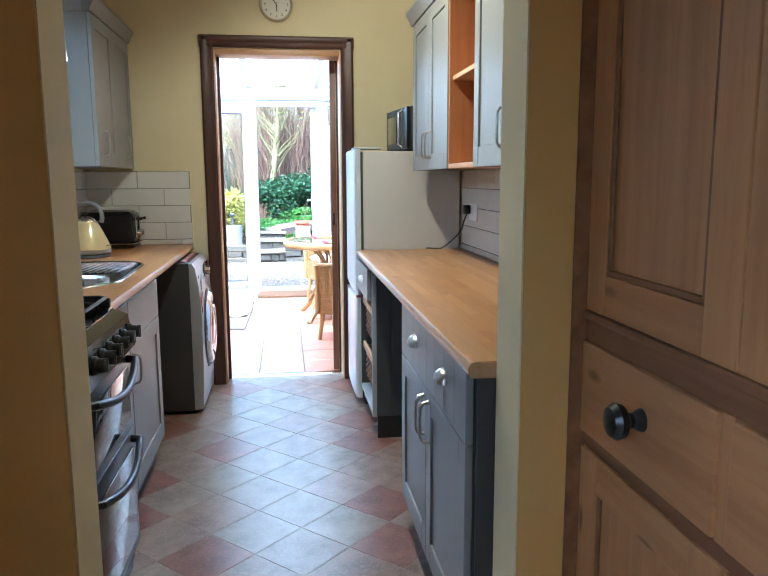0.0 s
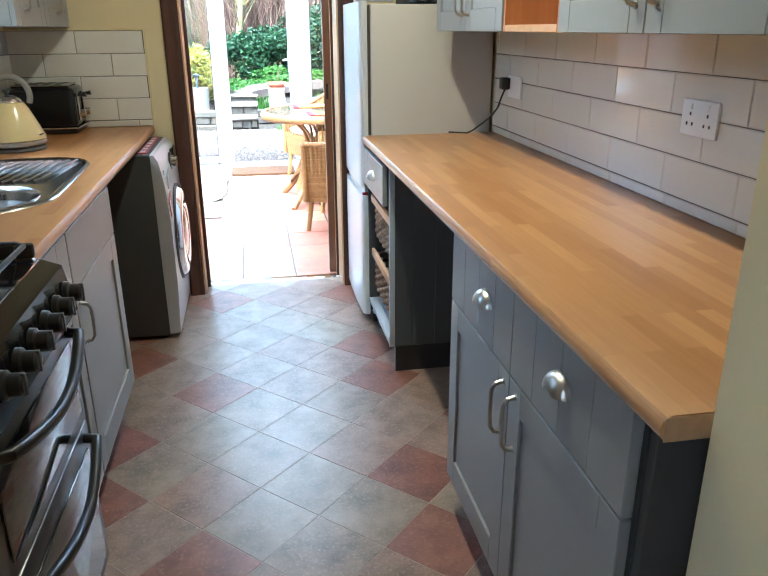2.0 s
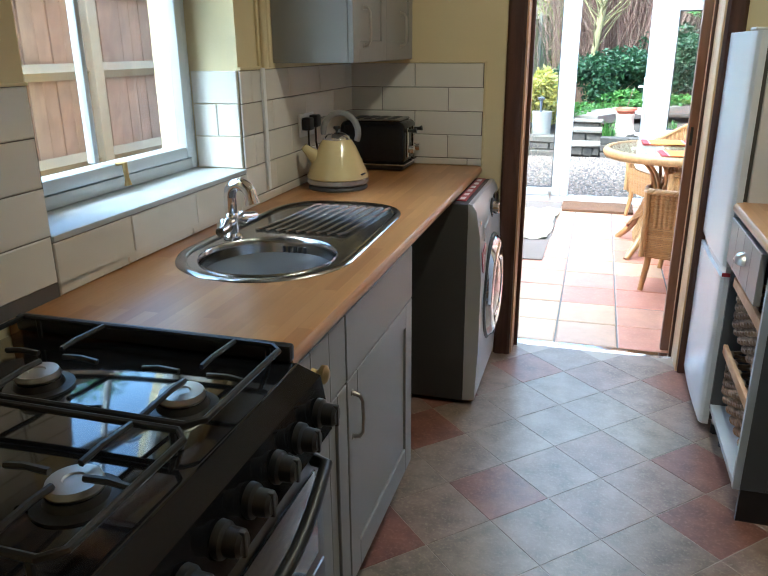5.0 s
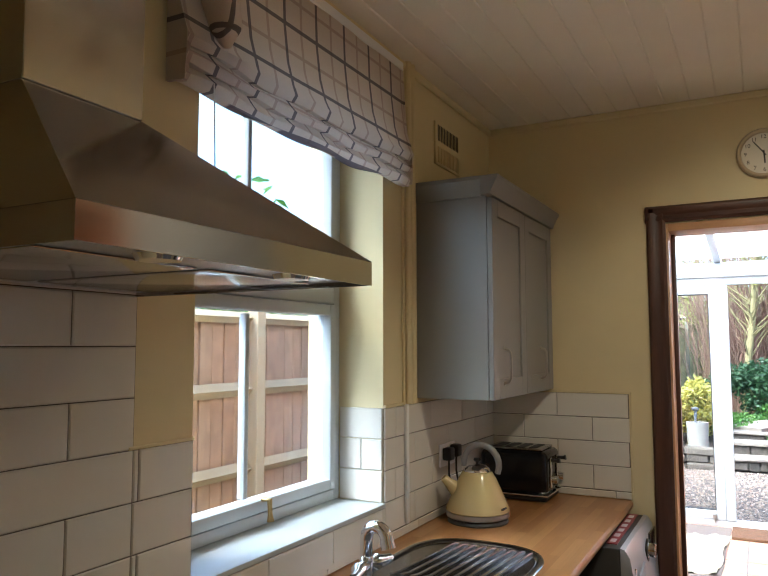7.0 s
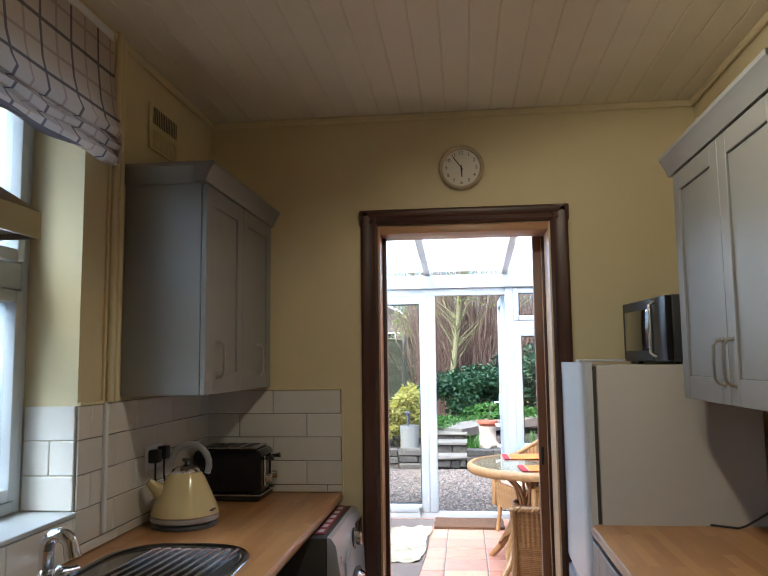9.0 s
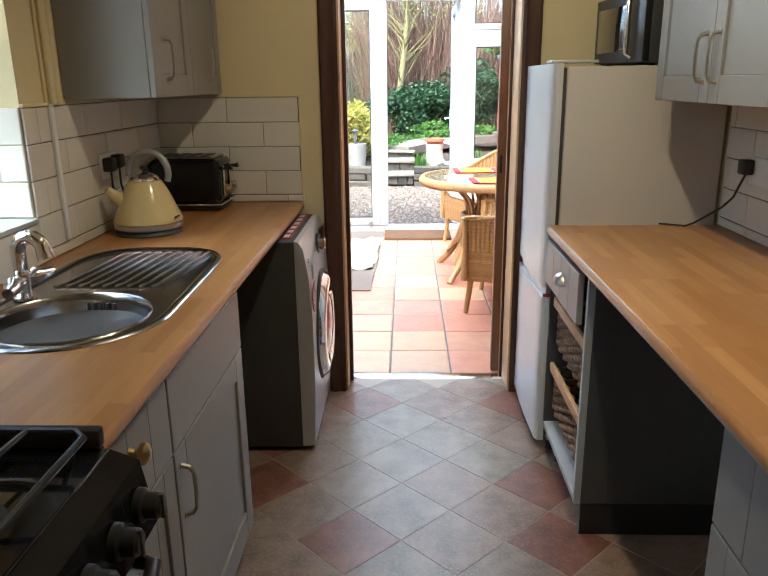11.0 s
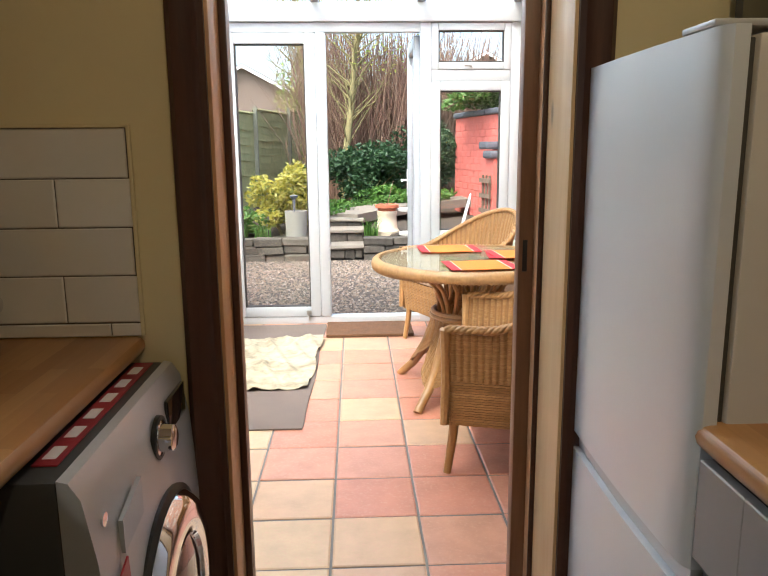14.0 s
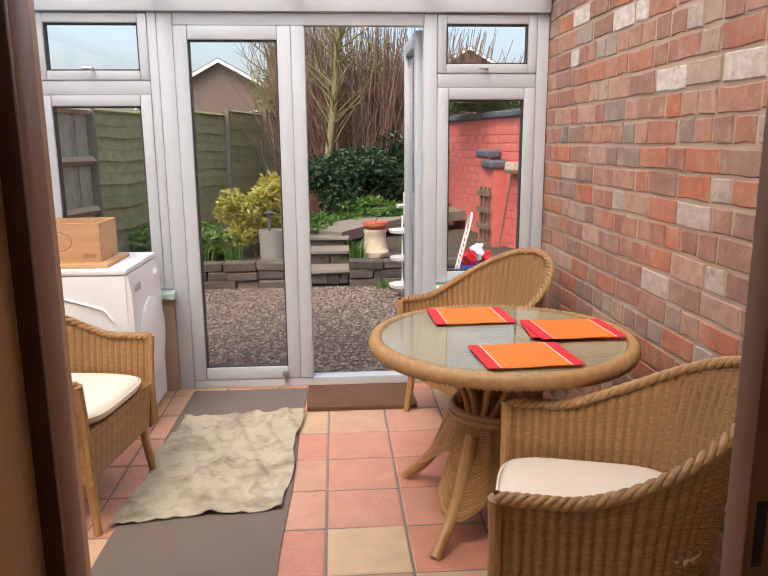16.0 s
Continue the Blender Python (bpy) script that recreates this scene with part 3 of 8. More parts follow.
structure("threshold", prism(bmesh.new(), [(-0.03, 0.0), (0.03, 0.0), (0.018, 0.007), (-0.018, 0.007)], "x", -0.372, 0.372), CHROME, "aluminium threshold strip in the doorway", "threshold")

# doorway lining and architrave
dr = tagged(thing("door_frame", (0, -0.16, 0), "dark stained pine door frame with lighter lining", "door frame"), kind="structure")
for s, wd in ((-1, 0), (1, 0)):
    prof = [(0.380, -0.162), (0.380, -0.176), (0.392, -0.182), (0.410, -0.178), (0.425, -0.184), (0.445, -0.184), (0.457, -0.172), (0.457, -0.162)]
    part("architrave", prism(bmesh.new(), [(s * a, b) for a, b in prof], "z", 0.0, 2.142), MAHOG, dr)
    # right lining takes the lighter copy, for the window light falling on it
    part("lining", box(min(s * 0.372, s * 0.414), max(s * 0.372, s * 0.414), -0.165, 0.02 if s > 0 else 0.045, 0.0, 2.069, 0.003), LITPINE if s > 0 else PINEL, dr, "bare pine lining")
prof = [(-0.162, 2.075), (-0.176, 2.075), (-0.182, 2.088), (-0.178, 2.105), (-0.184, 2.118), (-0.184, 2.135), (-0.172, 2.146), (-0.162, 2.146)]
part("architrave", prism(bmesh.new(), prof, "x", -0.461, 0.461), MAHOGX, dr)
part("lining", box(-0.372, 0.372, -0.165, 0.02, 2.036, 2.069, 0.003), PINELX, dr, "orange pine lining")
stop = part("door_post", box(0.324, 0.414, 0.0695, 0.112, 0.0, 2.06, 0.004), POSTBROWN, dr, "brown stained pine door post")
part("strike_plate", box(0.334, 0.346, 0.0672, 0.0692, 0.99, 1.07, 0.001), BLACKPL, stop, "small dark strike plate")
part("door_stop", box(0.361, 0.372, 0.0265, 0.069, 0.0, 2.035, 0.002), BOXWOOD, dr, "pale wooden strip")
# thin darker layer on the kitchen side of the stop
part("stop_face", box(0.3605, 0.372, 0.0205, 0.0262, 0.0, 2.035, 0.001), MAHOG, dr, "dark strip on the kitchen side")
part("door_stop", box(-0.372, -0.356, -0.0488, -0.008, 0.0, 2.035, 0.002), POSTBROWN, dr, "brown stained pine strip")
part("stop_face", box(-0.372, -0.3555, -0.056, -0.0490, 0.0, 2.035, 0.001), MAHOG, dr, "dark strip on the kitchen side")
part("door_post", box(-0.4145, -0.398, 0.046, 0.108, 0.0, 2.06, 0.004), MAHOG, dr, "dark stained pine door post")

# kitchen window
win = tagged(thing("window_1", (-1.36, -1.70, 1.035), "white double glazed casement window over the sink", "window"), kind="structure")
def frame_bars(y0, y1, z0, z1, x0, x1, w, parent, name, mt=UPVC):
    for a in ((y0, y0 + w, z0, z1), (y1 - w, y1, z0, z1), (y0 + w, y1 - w, z0, z0 + w), (y0 + w, y1 - w, z1 - w, z1)):
        part(name, box(x0, x1, *a, 0.005), mt, parent)
frame_bars(-2.155, -1.253, 1.037, 2.42, -1.40, -1.335, 0.036, win, "window_frame")
part("transom", box(-1.40, -1.335, -2.118, -1.290, 1.695, 1.775, 0.006), UPVC, win)
for z0, z1, nm in ((1.073, 1.695, "casement"), (1.775, 2.384, "top_light")):
    frame_bars(-2.117, -1.291, z0 + 0.004, z1 - 0.004, -1.385, -1.325, 0.036, win, nm)
    gy = -1.745
    part("glazing_bar", box(-1.368, -1.343, gy - 0.009, gy + 0.009, z0 + 0.049, z1 - 0.049, 0.003), UPVC, win)
    g = part("pane", box(-1.360, -1.354, -2.081, -1.327, z0 + 0.040, z1 - 0.040), KITCHENGLASS, win, "", 0)
part("window_handle", tube(bmesh.new(), [(-1.325, -1.69, 1.115), (-1.30, -1.69, 1.115), (-1.298, -1.69, 1.075), (-1.296, -1.69, 1.055)], [0.008, 0.008, 0.007, 0.011], 10), BRASS, win, "brass casement stay knob")
part("window_handle", tube(bmesh.new(), [(-1.325, -1.62, 1.80), (-1.30, -1.62, 1.80), (-1.297, -1.52, 1.81)], [0.011, 0.010, 0.008], 10), NICKEL, win, "silver window handle")
part("window_sill", box(-1.40, -1.155, -2.155, -1.253, 1.021, 1.036, 0.004), UPVC, win, "white sill board")
structure("wall_cap", box(-1.465, -1.401, -2.155, -1.253, 0.9, 1.036), CREAM, "outer window sill block", "wall")

# ---- wall units and worktops ----
def groove_front(name, y0, y1, z0, z1, face, mt, parent, side, grooves=(), recess=None, label=""):
    """A cabinet front in the plane x = face; side +1 looks to +x. Shaker recess and upright grooves are cut as real steps."""
    t = 0.019
    xa, xb = (face - t, face) if side > 0 else (face, face + t)
    made = []
    def slab(ya, yb, za, zb, back=0.0, nm="board"):
        a, b = (xa, xb - back) if side > 0 else (xa + back, xb)
        made.append(part(nm if made else name, box(a, b, ya, yb, za, zb, bevel=0.0018, seg=1), mt, made[0] if made else parent, "" if made else label, 0))
    if recess:
        w = recess
        slab(y0, y0 + w, z0, z1)
        slab(y1 - w, y1, z0, z1, 0.0, "stile")
        slab(y0 + w, y1 - w, z0, z0 + w + 0.01, 0.0, "rail")
        slab(y0 + w, y1 - w, z1 - w, z1, 0.0, "rail")
        edges = [y0 + w] + [g for g in grooves if y0 + w < g < y1 - w] + [y1 - w]
        for a, b in zip(edges, edges[1:]):
            slab(a, b, z0 + w + 0.01, z1 - w, 0.007)
    else:
        edges = [y0] + list(grooves) + [y1]
        for a, b in zip(edges, edges[1:]):
            slab(a, b, z0, z1)
    return made[0]


def bow_handle(parent, x, y, z0, z1, side, mt=NICKEL):
    d = 0.026 * side
    pts = [(x, y, z0), (x + d * 0.7, y, z0 + 0.004), (x + d, y, z0 + 0.016), (x + d * 1.05, y, (z0 + z1) / 2), (x + d, y, z1 - 0.016), (x + d * 0.7, y, z1 - 0.004), (x, y, z1)]
    bm = tube(bmesh.new(), pts, [0.006, 0.005, 0.0045, 0.0045, 0.0045, 0.005, 0.006], 8)
    for z in (z0, z1):
        lathe(bm, [(0.0, 0), (0.008, 0), (0.008, 0.003 * side), (0.0, 0.003 * side)], (x, y, z), 12, "x")
    return part("handle", bm, mt, parent, "satin metal bow handle")


def cup_handle(parent, x, y, z, side):
    """A half-shell cup pull."""
    bm = bmesh.new()
    rows = []
    for i in range(9):
        a = math.pi * i / 8
        rows.append([bm.verts.new((x + side * 0.027 * math.sin(b), y + 0.041 * math.cos(a) * (0.35 + 0.65 * math.cos(b)), z - 0.012 + 0.036 * math.sin(a) * (0.25 + 0.75 * math.cos(b)))) for b in [math.pi / 2 * j / 6 for j in range(7)]])
    for a, b in zip(rows, rows[1:]):
        for j in range(6):
            bm.faces.new((a[j], a[j + 1], b[j + 1], b[j]))
    ob = part("handle", bm, NICKEL, parent, "satin nickel cup handle", 80)
    return ob


def base_unit(at, label, y0, y1, face, back, side, fronts, group="grey base units"):
    """fronts: (name, y0, y1, z0, z1, grooves, recess, handle)."""
    t = thing("base_cabinet", at, label, "cabinet", group)
    f = face - side * 0.021
    x0, x1 = min(f, back), max(f, back)
    bm = bmesh.new()
    bbox(bm, x0, x1, y0, y0 + 0.018, 0.12, 0.859)
    bbox(bm, x0, x1, y1 - 0.018, y1, 0.12, 0.859)
    bbox(bm, x0, x1, y0 + 0.018, y1 - 0.018, 0.12, 0.138)
    bbox(bm, x0, x1, y0 + 0.018, y1 - 0.018, 0.84, 0.859)
    bk = (x1 - 0.01, x1) if side < 0 else (x0, x0 + 0.01)
    bbox(bm, *bk, y0 + 0.018, y1 - 0.018, 0.138, 0.84)
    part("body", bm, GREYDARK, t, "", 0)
    pf = face - side * 0.055
    part("plinth", box(min(pf, pf - side * 0.016), max(pf, pf - side * 0.016), y0, y1, 0.0, 0.119), BLACKP, t, "black plinth", 0)
    for nm, ya, yb, za, zb, gr, rc, hd in fronts:
        d = groove_front(nm, ya + 0.0015, yb - 0.0015, za, zb, face, GREY, t, side, gr, rc)
        if hd and hd[0] == "cup":
            cup_handle(d, face, hd[1], hd[2], side)
        elif hd and hd[0] == "bow":
            bow_handle(d, face, hd[1], hd[2], hd[3], side)
        elif hd:
            bm = lathe(bmesh.new(), [(0.0, 0), (0.011, 0), (0.008, 0.010), (0.010, 0.014), (0.019, 0.020), (0.019, 0.028), (0.011, 0.034), (0.0, 0.035)], (face, hd[1], hd[2]), 20, "x")
            part("knob", bm, BRASS, d, "worn brass and cream knob")
    return t


def split(a, b, n):
    return [a + (b - a) * k / n for k in range(1, n)]


# right-hand run
base_unit((0.72, -2.62, 0), "grey painted base cabinet with two drawers and two doors", -3.10, -2.16, 0.43, 1.0, -1, [
    ("drawer", -2.62, -2.165, 0.672, 0.855, split(-2.62, -2.165, 4), None, ("cup", -2.447, 0.775)),
    ("drawer", -3.095, -2.62, 0.672, 0.855, split(-3.095, -2.62, 4), None, ("cup", -2.862, 0.775)),
    ("door", -2.62, -2.165, 0.125, 0.668, (), 0.065, ("bow", -2.588, 0.515, 0.64)),
    ("door", -3.095, -2.62, 0.125, 0.668, (), 0.065, ("bow", -2.66, 0.515, 0.64))])
# end panel, its shade put into the colour
bu = thing("end_panel", (0.72, -3.12, 0), "end panel beside the base cabinet, darkened as if unlit", "panel")
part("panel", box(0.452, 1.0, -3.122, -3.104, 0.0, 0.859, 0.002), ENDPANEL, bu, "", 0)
# open basket unit
ou = thing("basket_unit", (0.72, -1.0, 0), "grey open kitchen unit with a drawer and two wicker baskets", "cabinet", "grey base units")
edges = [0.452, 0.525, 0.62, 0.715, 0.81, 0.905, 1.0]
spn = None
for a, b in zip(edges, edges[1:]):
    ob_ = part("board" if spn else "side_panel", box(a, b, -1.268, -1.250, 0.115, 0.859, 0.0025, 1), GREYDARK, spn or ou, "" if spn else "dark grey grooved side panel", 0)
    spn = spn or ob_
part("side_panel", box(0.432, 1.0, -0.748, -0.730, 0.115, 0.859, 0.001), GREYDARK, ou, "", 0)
part("side_strip", box(0.430, 0.4515, -1.268, -1.250, 0.115, 0.859, 0.001), GREYBLUE, ou, "pale grey front edge", 0)
part("bottom_board", box(0.430, 1.0, -1.2495, -0.7485, 0.12, 0.14, 0.001), GREYBLUE, ou, "pale grey bottom shelf", 0)
part("back_board", box(0.985, 1.0, -1.2495, -0.7485, 0.141, 0.859), GREYDARK, ou, "", 0)
part("plinth", box(0.455, 0.95, -1.262, -1.246, 0.0, 0.114), BLACKP, ou, "black plinth", 0)
d = groove_front("drawer", -1.215, -0.732, 0.695, 0.852, 0.412, GREY, ou, -1, split(-1.215, -0.732, 4), None)
cup_handle(d, 0.412, -0.998, 0.775, -1)
for z in (0.655, 0.398):
    part("runner", box(0.436, 0.97, -1.249, -1.232, z - 0.03, z - 0.01, 0.002), BOXWOOD, ou, "pale wooden runner")
for lx, ly in ((0.49, -0.80), (0.95, -0.80)):
    part("leg", lathe(bmesh.new(), [(0, 0), (0.022, 0), (0.022, 0.012), (0.013, 0.02), (0.013, 0.119), (0, 0.119)], (lx, ly, 0), 14), BLACKPL, ou)


def strands(paths, r, ry=None, seg=4):
    """Many thin woven strips at once: each path a list of points."""
    vs, fs = [], []
    for pts, closed in paths:
        n = len(pts)
        o = len(vs)
        for i in range(n):
            p = Vector(pts[i])
            q0, q1 = Vector(pts[i - 1 if (i or closed) else 0]), Vector(pts[(i + 1) % n if (closed or i < n - 1) else i])
            d = (q1 - q0).normalized()
            s = d.cross(Vector((0, 0, 1)))
            s = s.normalized() if s.length > 1e-4 else Vector((1, 0, 0))
            u = s.cross(d).normalized()
            for k in range(seg):
                a = 2 * math.pi * (k + 0.5) / seg
                vs.append(tuple(p + r * math.cos(a) * s + (ry or r) * math.sin(a) * u))
        for i in range(n if closed else n - 1):
            j = (i + 1) % n
            for k in range(seg):
                l = (k + 1) % seg
                fs.append((o + i * seg + k, o + i * seg + l, o + j * seg + l, o + j * seg + k))
    return vs, fs


def basket(z0, z1, x0, x1, y0, y1):
    t = thing("wicker_basket", ((x0 + x1) / 2, (y0 + y1) / 2, z0), "brown woven basket with a pale wooden front rail", "basket", "baskets in the open unit")
    per, paths = [], []
    for i in range(24):
        per.append((x0, y0 + (y1 - y0) * i / 24, 0, -1))
    for i in range(24):
        per.append((x0 + (x1 - x0) * i / 24, y1, 1, 0))
    for i in range(24):
        per.append((x1, y1 - (y1 - y0) * i / 24, 0, 1))
    for i in range(24):
        per.append((x1 - (x1 - x0) * i / 24, y0, -1, 0))
    n = 11
    for k in range(n):
        z = z0 + 0.008 + (z1 - z0 - 0.016) * k / (n - 1)
        paths.append(([(x + 0.006 * dy * (1 if (i // 2 + k) % 2 else -1) * -1, y + 0.006 * dx * (1 if (i // 2 + k) % 2 else -1), z) for i, (x, y, dx, dy) in enumerate(per)], True))
    raw("weave", *strands(paths, 0.006, 0.0075), BASKET, t)
    part("lining", box(x0 + 0.012, x1 - 0.012, y0 + 0.012, y1 - 0.012, z0, z0 + 0.012), WICKERBACK, t, "", 0)
    part("rail", box(x0 - 0.022, x0 - 0.006, y0 - 0.01, y1 + 0.01, z1 - 0.02, z1 + 0.016, 0.004), BOXWOOD, t, "pale wooden front rail")
    return t


basket(0.46, 0.63, 0.462, 0.96, -1.23, -0.77)
basket(0.20, 0.375, 0.462, 0.96, -1.23, -0.77)

def worktop(name, at, x0, x1, y0, y1, front, label, round_end=False):
    t = thing(name, at, label, "worktop")
    # rounded nose along the front edge
    s = 1 if front == x1 else -1
    bx = x0 if s > 0 else x1
    prof = [(bx, 0.862), (front - s * 0.016, 0.862)]
    for k in range(7):
        a = -math.pi / 2 + math.pi * k / 6
        prof.append((front - s * 0.016 + s * 0.016 * math.cos(a), 0.881 + 0.019 * math.sin(a)))
    prof.append((bx, 0.90))
    part("board", prism(bmesh.new(), prof, "y", y0, y1), BEECH, t, "", 30)
    return t

wr = worktop("worktop", (0.72, -1.93, 0.86), 0.41, XR, -3.185, -0.70, 0.41, "beech block laminate worktop over the grey units")
part("end_strip", box(0.416, 1.0, -3.1875, -3.1853, 0.864, 0.898), BEECHEDGE, wr, "darker wood end strip", 0)
bm = lathe(bmesh.new(), [(0, 0), (0.02, 0), (0.02, 0.03), (0.012, 0.035), (0.012, 0.05)], (0.60, -3.125, 0.80), 16, "y")
part("bracket", bm, BLACKPL, wr, "black round fixing under the end")

# left-hand run
base_unit((-0.85, -1.69, 0), "grey painted base cabinet with one drawer and one door", -1.99, -1.388, -0.56, -1.15, 1, [
    ("drawer", -1.988, -1.39, 0.694, 0.855, (), None, None),
    ("door", -1.988, -1.39, 0.125, 0.690, (), 0.07, ("bow", -1.958, 0.535, 0.65))])
base_unit((-0.85, -2.14, 0), "narrow grey base cabinet beside the cooker", -2.30, -1.992, -0.56, -1.15, 1, [
    ("drawer", -2.298, -1.994, 0.694, 0.855, split(-2.298, -1.994, 3), None, ("knob", -2.19, 0.808)),
    ("door", -2.298, -1.994, 0.125, 0.690, split(-2.298, -1.994, 3), 0.06, None)])

# worktop with a hole for the sink
SX, SY1, SY2 = -0.862, -1.735, -1.285
def sink_outline(r1, r2, n=28, z=0.9):
    pts = []
    for k in range(n):
        a = math.pi + math.pi * k / (n - 1)
        pts.append((SX + r1 * math.cos(a), SY1 + r1 * math.sin(a), z))
    for k in range(n):
        a = math.pi * k / (n - 1)
        c, s = math.cos(a), math.sin(a)
        e = 0.75
        pts.append((SX + r2 * abs(c) ** e * (1 if c > 0 else -1), SY2 + r2 * abs(s) ** e, z))
    return pts
wl = thing("worktop", (-0.86, -1.24, 0.86), "pale beech block laminate worktop under the window", "worktop")
bm = bmesh.new()
prof = [(-0.62, 0.862), (-0.563, 0.862)]
for k in range(7):
    a = -math.pi / 2 + math.pi * k / 6
    prof.append((-0.563 + 0.016 * math.cos(a), 0.881 + 0.019 * math.sin(a)))
prof.append((-0.62, 0.90))
part("front_edge", prism(bmesh.new(), prof, "y", -2.303, YF), BEECH, wl, "", 30)
for span in ((XL, -0.62, -2.303, -1.975), (XL, -0.62, -1.065, YF), (XL, -1.08, -1.975, -1.065), (-0.645, -0.62, -1.975, -1.065)):
    part("board", box(*span, 0.862, 0.90), BEECH, wl, "", 30)
rim_o = [bm.verts.new(p) for p in sink_outline(0.232, 0.218, z=0.9)]
rim_r = [bm.verts.new(p) for p in ((-1.08, -1.975, 0.9), (-0.645, -1.975, 0.9), (-0.645, -1.065, 0.9), (-1.08, -1.065, 0.9))]
fill = []
for lp_ in (rim_o, rim_r):
    fill += [bm.edges.get((a, b)) or bm.edges.new((a, b)) for a, b in zip(lp_, lp_[1:] + lp_[:1]) if (a.co - b.co).length > 1e-5]
bmesh.ops.triangle_fill(bm, edges=fill, use_beauty=True)
part("board", bm, BEECH, wl, "", 30)

# sink, drainer and tap
sk = thing("sink", (SX, -1.5, 0.9), "round bowl stainless steel sink with a ribbed drainer", "sink")
bm = bmesh.new()
o1 = [bm.verts.new(p) for p in sink_outline(0.236, 0.222, z=0.9005)]
o2 = [bm.verts.new(p) for p in sink_outline(0.232, 0.218, z=0.906)]
o3 = [bm.verts.new(p) for p in sink_outline(0.216, 0.203, z=0.906)]
o4 = [bm.verts.new(p) for p in sink_outline(0.206, 0.195, z=0.899)]
n = len(o1)
for a, b in ((o1, o2), (o2, o3), (o3, o4)):
    for k in range(n):
        bm.faces.new((a[k], a[(k + 1) % n], b[(k + 1) % n], b[k]))
part("rim", bm, SINKSTEEL, sk, "", 60)
bm = bmesh.new()
# pressed deck between the rim and the bowl, as rings of the bowl's opening
hole = [(SX + 0.18 * math.cos(a), SY1 + 0.18 * math.sin(a), 0.898) for a in [2 * math.pi * k / 56 + math.pi for k in range(56)]]
outl = sink_outline(0.206, 0.195, z=0.899)
ov = [bm.verts.new(p) for p in outl]
hv = [bm.verts.new(p) for p in hole]
m2 = len(outl)
for k in range(m2):
    a, b = k, (k + 1) % m2
    bm.faces.new((ov[a], ov[b], hv[b], hv[a]))
part("deck", bm, SINKSTEEL, sk, "", 60)
part("bowl", lathe(bmesh.new(), [(0.182, 0.898), (0.180, 0.902), (0.176, 0.898), (0.172, 0.885), (0.168, 0.78), (0.150, 0.755), (0.06, 0.747), (0.035, 0.742), (0.03, 0.735), (0.0, 0.735)], (SX, SY1, 0), 48), SINKSTEEL, sk, "", 60)
bm = bmesh.new()
for k in range(9):
    xx = SX - 0.13 + 0.032 * k
    tube(bm, [(xx - 0.02, -1.50 - 0.01 * abs(k - 4) * 0, 0.8995), (xx, -1.48, 0.903), (xx + 0.03, -1.14, 0.903), (xx + 0.035, -1.12, 0.8995)], 0.006, 6)
part("drainer_ribs", bm, SINKSTEEL, sk, "pressed drainer ribs", 60)
bm = bmesh.new()
for k in range(5):
    bbox(bm, SX - 0.035 + 0.016 * k, SX - 0.027 + 0.016 * k, SY1 + 0.165, SY1 + 0.1705, 0.855, 0.877)
part("overflow_slots", bm, BLACKPL, sk, "dark overflow slots", 0)
tp = thing("mixer_tap", (-1.035, -1.60, 0.9), "chrome mixer tap with two lever heads", "tap")
part("base", lathe(bmesh.new(), [(0, 0.9), (0.027, 0.9), (0.027, 0.908), (0.019, 0.916), (0.018, 0.955), (0.021, 0.963), (0.018, 0.972), (0.013, 0.978), (0, 0.978)], (-1.035, -1.60, 0), 24), CHROME, tp)
pts = [(-1.035, -1.60, 0.97), (-1.035, -1.60, 1.02)]
for k in range(9):
    a = math.pi * k / 8
    pts.append((-1.035 + 0.034 - 0.034 * math.cos(a), -1.60 - 0.006 * k / 8, 1.02 + 0.036 * math.sin(a)))
part("spout", tube(bmesh.new(), pts + [(-0.962, -1.607, 1.002)], [0.017, 0.0175] + [0.018] * 8 + [0.019, 0.021], 16), CHROME, tp)
for s in (-1, 1):
    part("lever", tube(bmesh.new(), [(-1.035, -1.60, 0.95), (-1.035, -1.60 + s * 0.035, 0.945), (-1.03, -1.60 + s * 0.05, 0.945), (-1.02, -1.60 + s * 0.075, 0.944), (-1.015, -1.60 + s * 0.105, 0.943)], [0.017, 0.015, 0.023, 0.016, 0.013], 14), CHROME, tp)

# ---- wall tiles ----
TP, TL = 0.103, 0.306
def tile_mesh(w, h, t=0.006):
    k = 0.0025
    w, h = w - 0.0022, h - 0.0022
    v = [(0, 0, 0), (w, 0, 0), (w, 0, h), (0, 0, h)]
    v += [(0, -t + k, 0), (w, -t + k, 0), (w, -t + k, h), (0, -t + k, h)]
    v += [(k, -t, k), (w - k, -t, k), (w - k, -t, h - k), (k, -t, h - k)]
    f = [(8, 9, 10, 11)]
    for a in range(4):
        b = (a + 1) % 4
        f += [(a, b, b + 4, a + 4), (a + 4, b + 4, b + 8, a + 8)]
    me = bpy.data.meshes.new("tile")
    me.from_pydata(v, [], f)
    finish(me, WHITETILE, 0)
    return me
TILES = {}
def tile_at(parent, m, w, h):
    key = (round(w, 3), round(h, 3))
    if key not in TILES:
        TILES[key] = tile_mesh(w, h)
    piece("tile", TILES[key], parent, m)
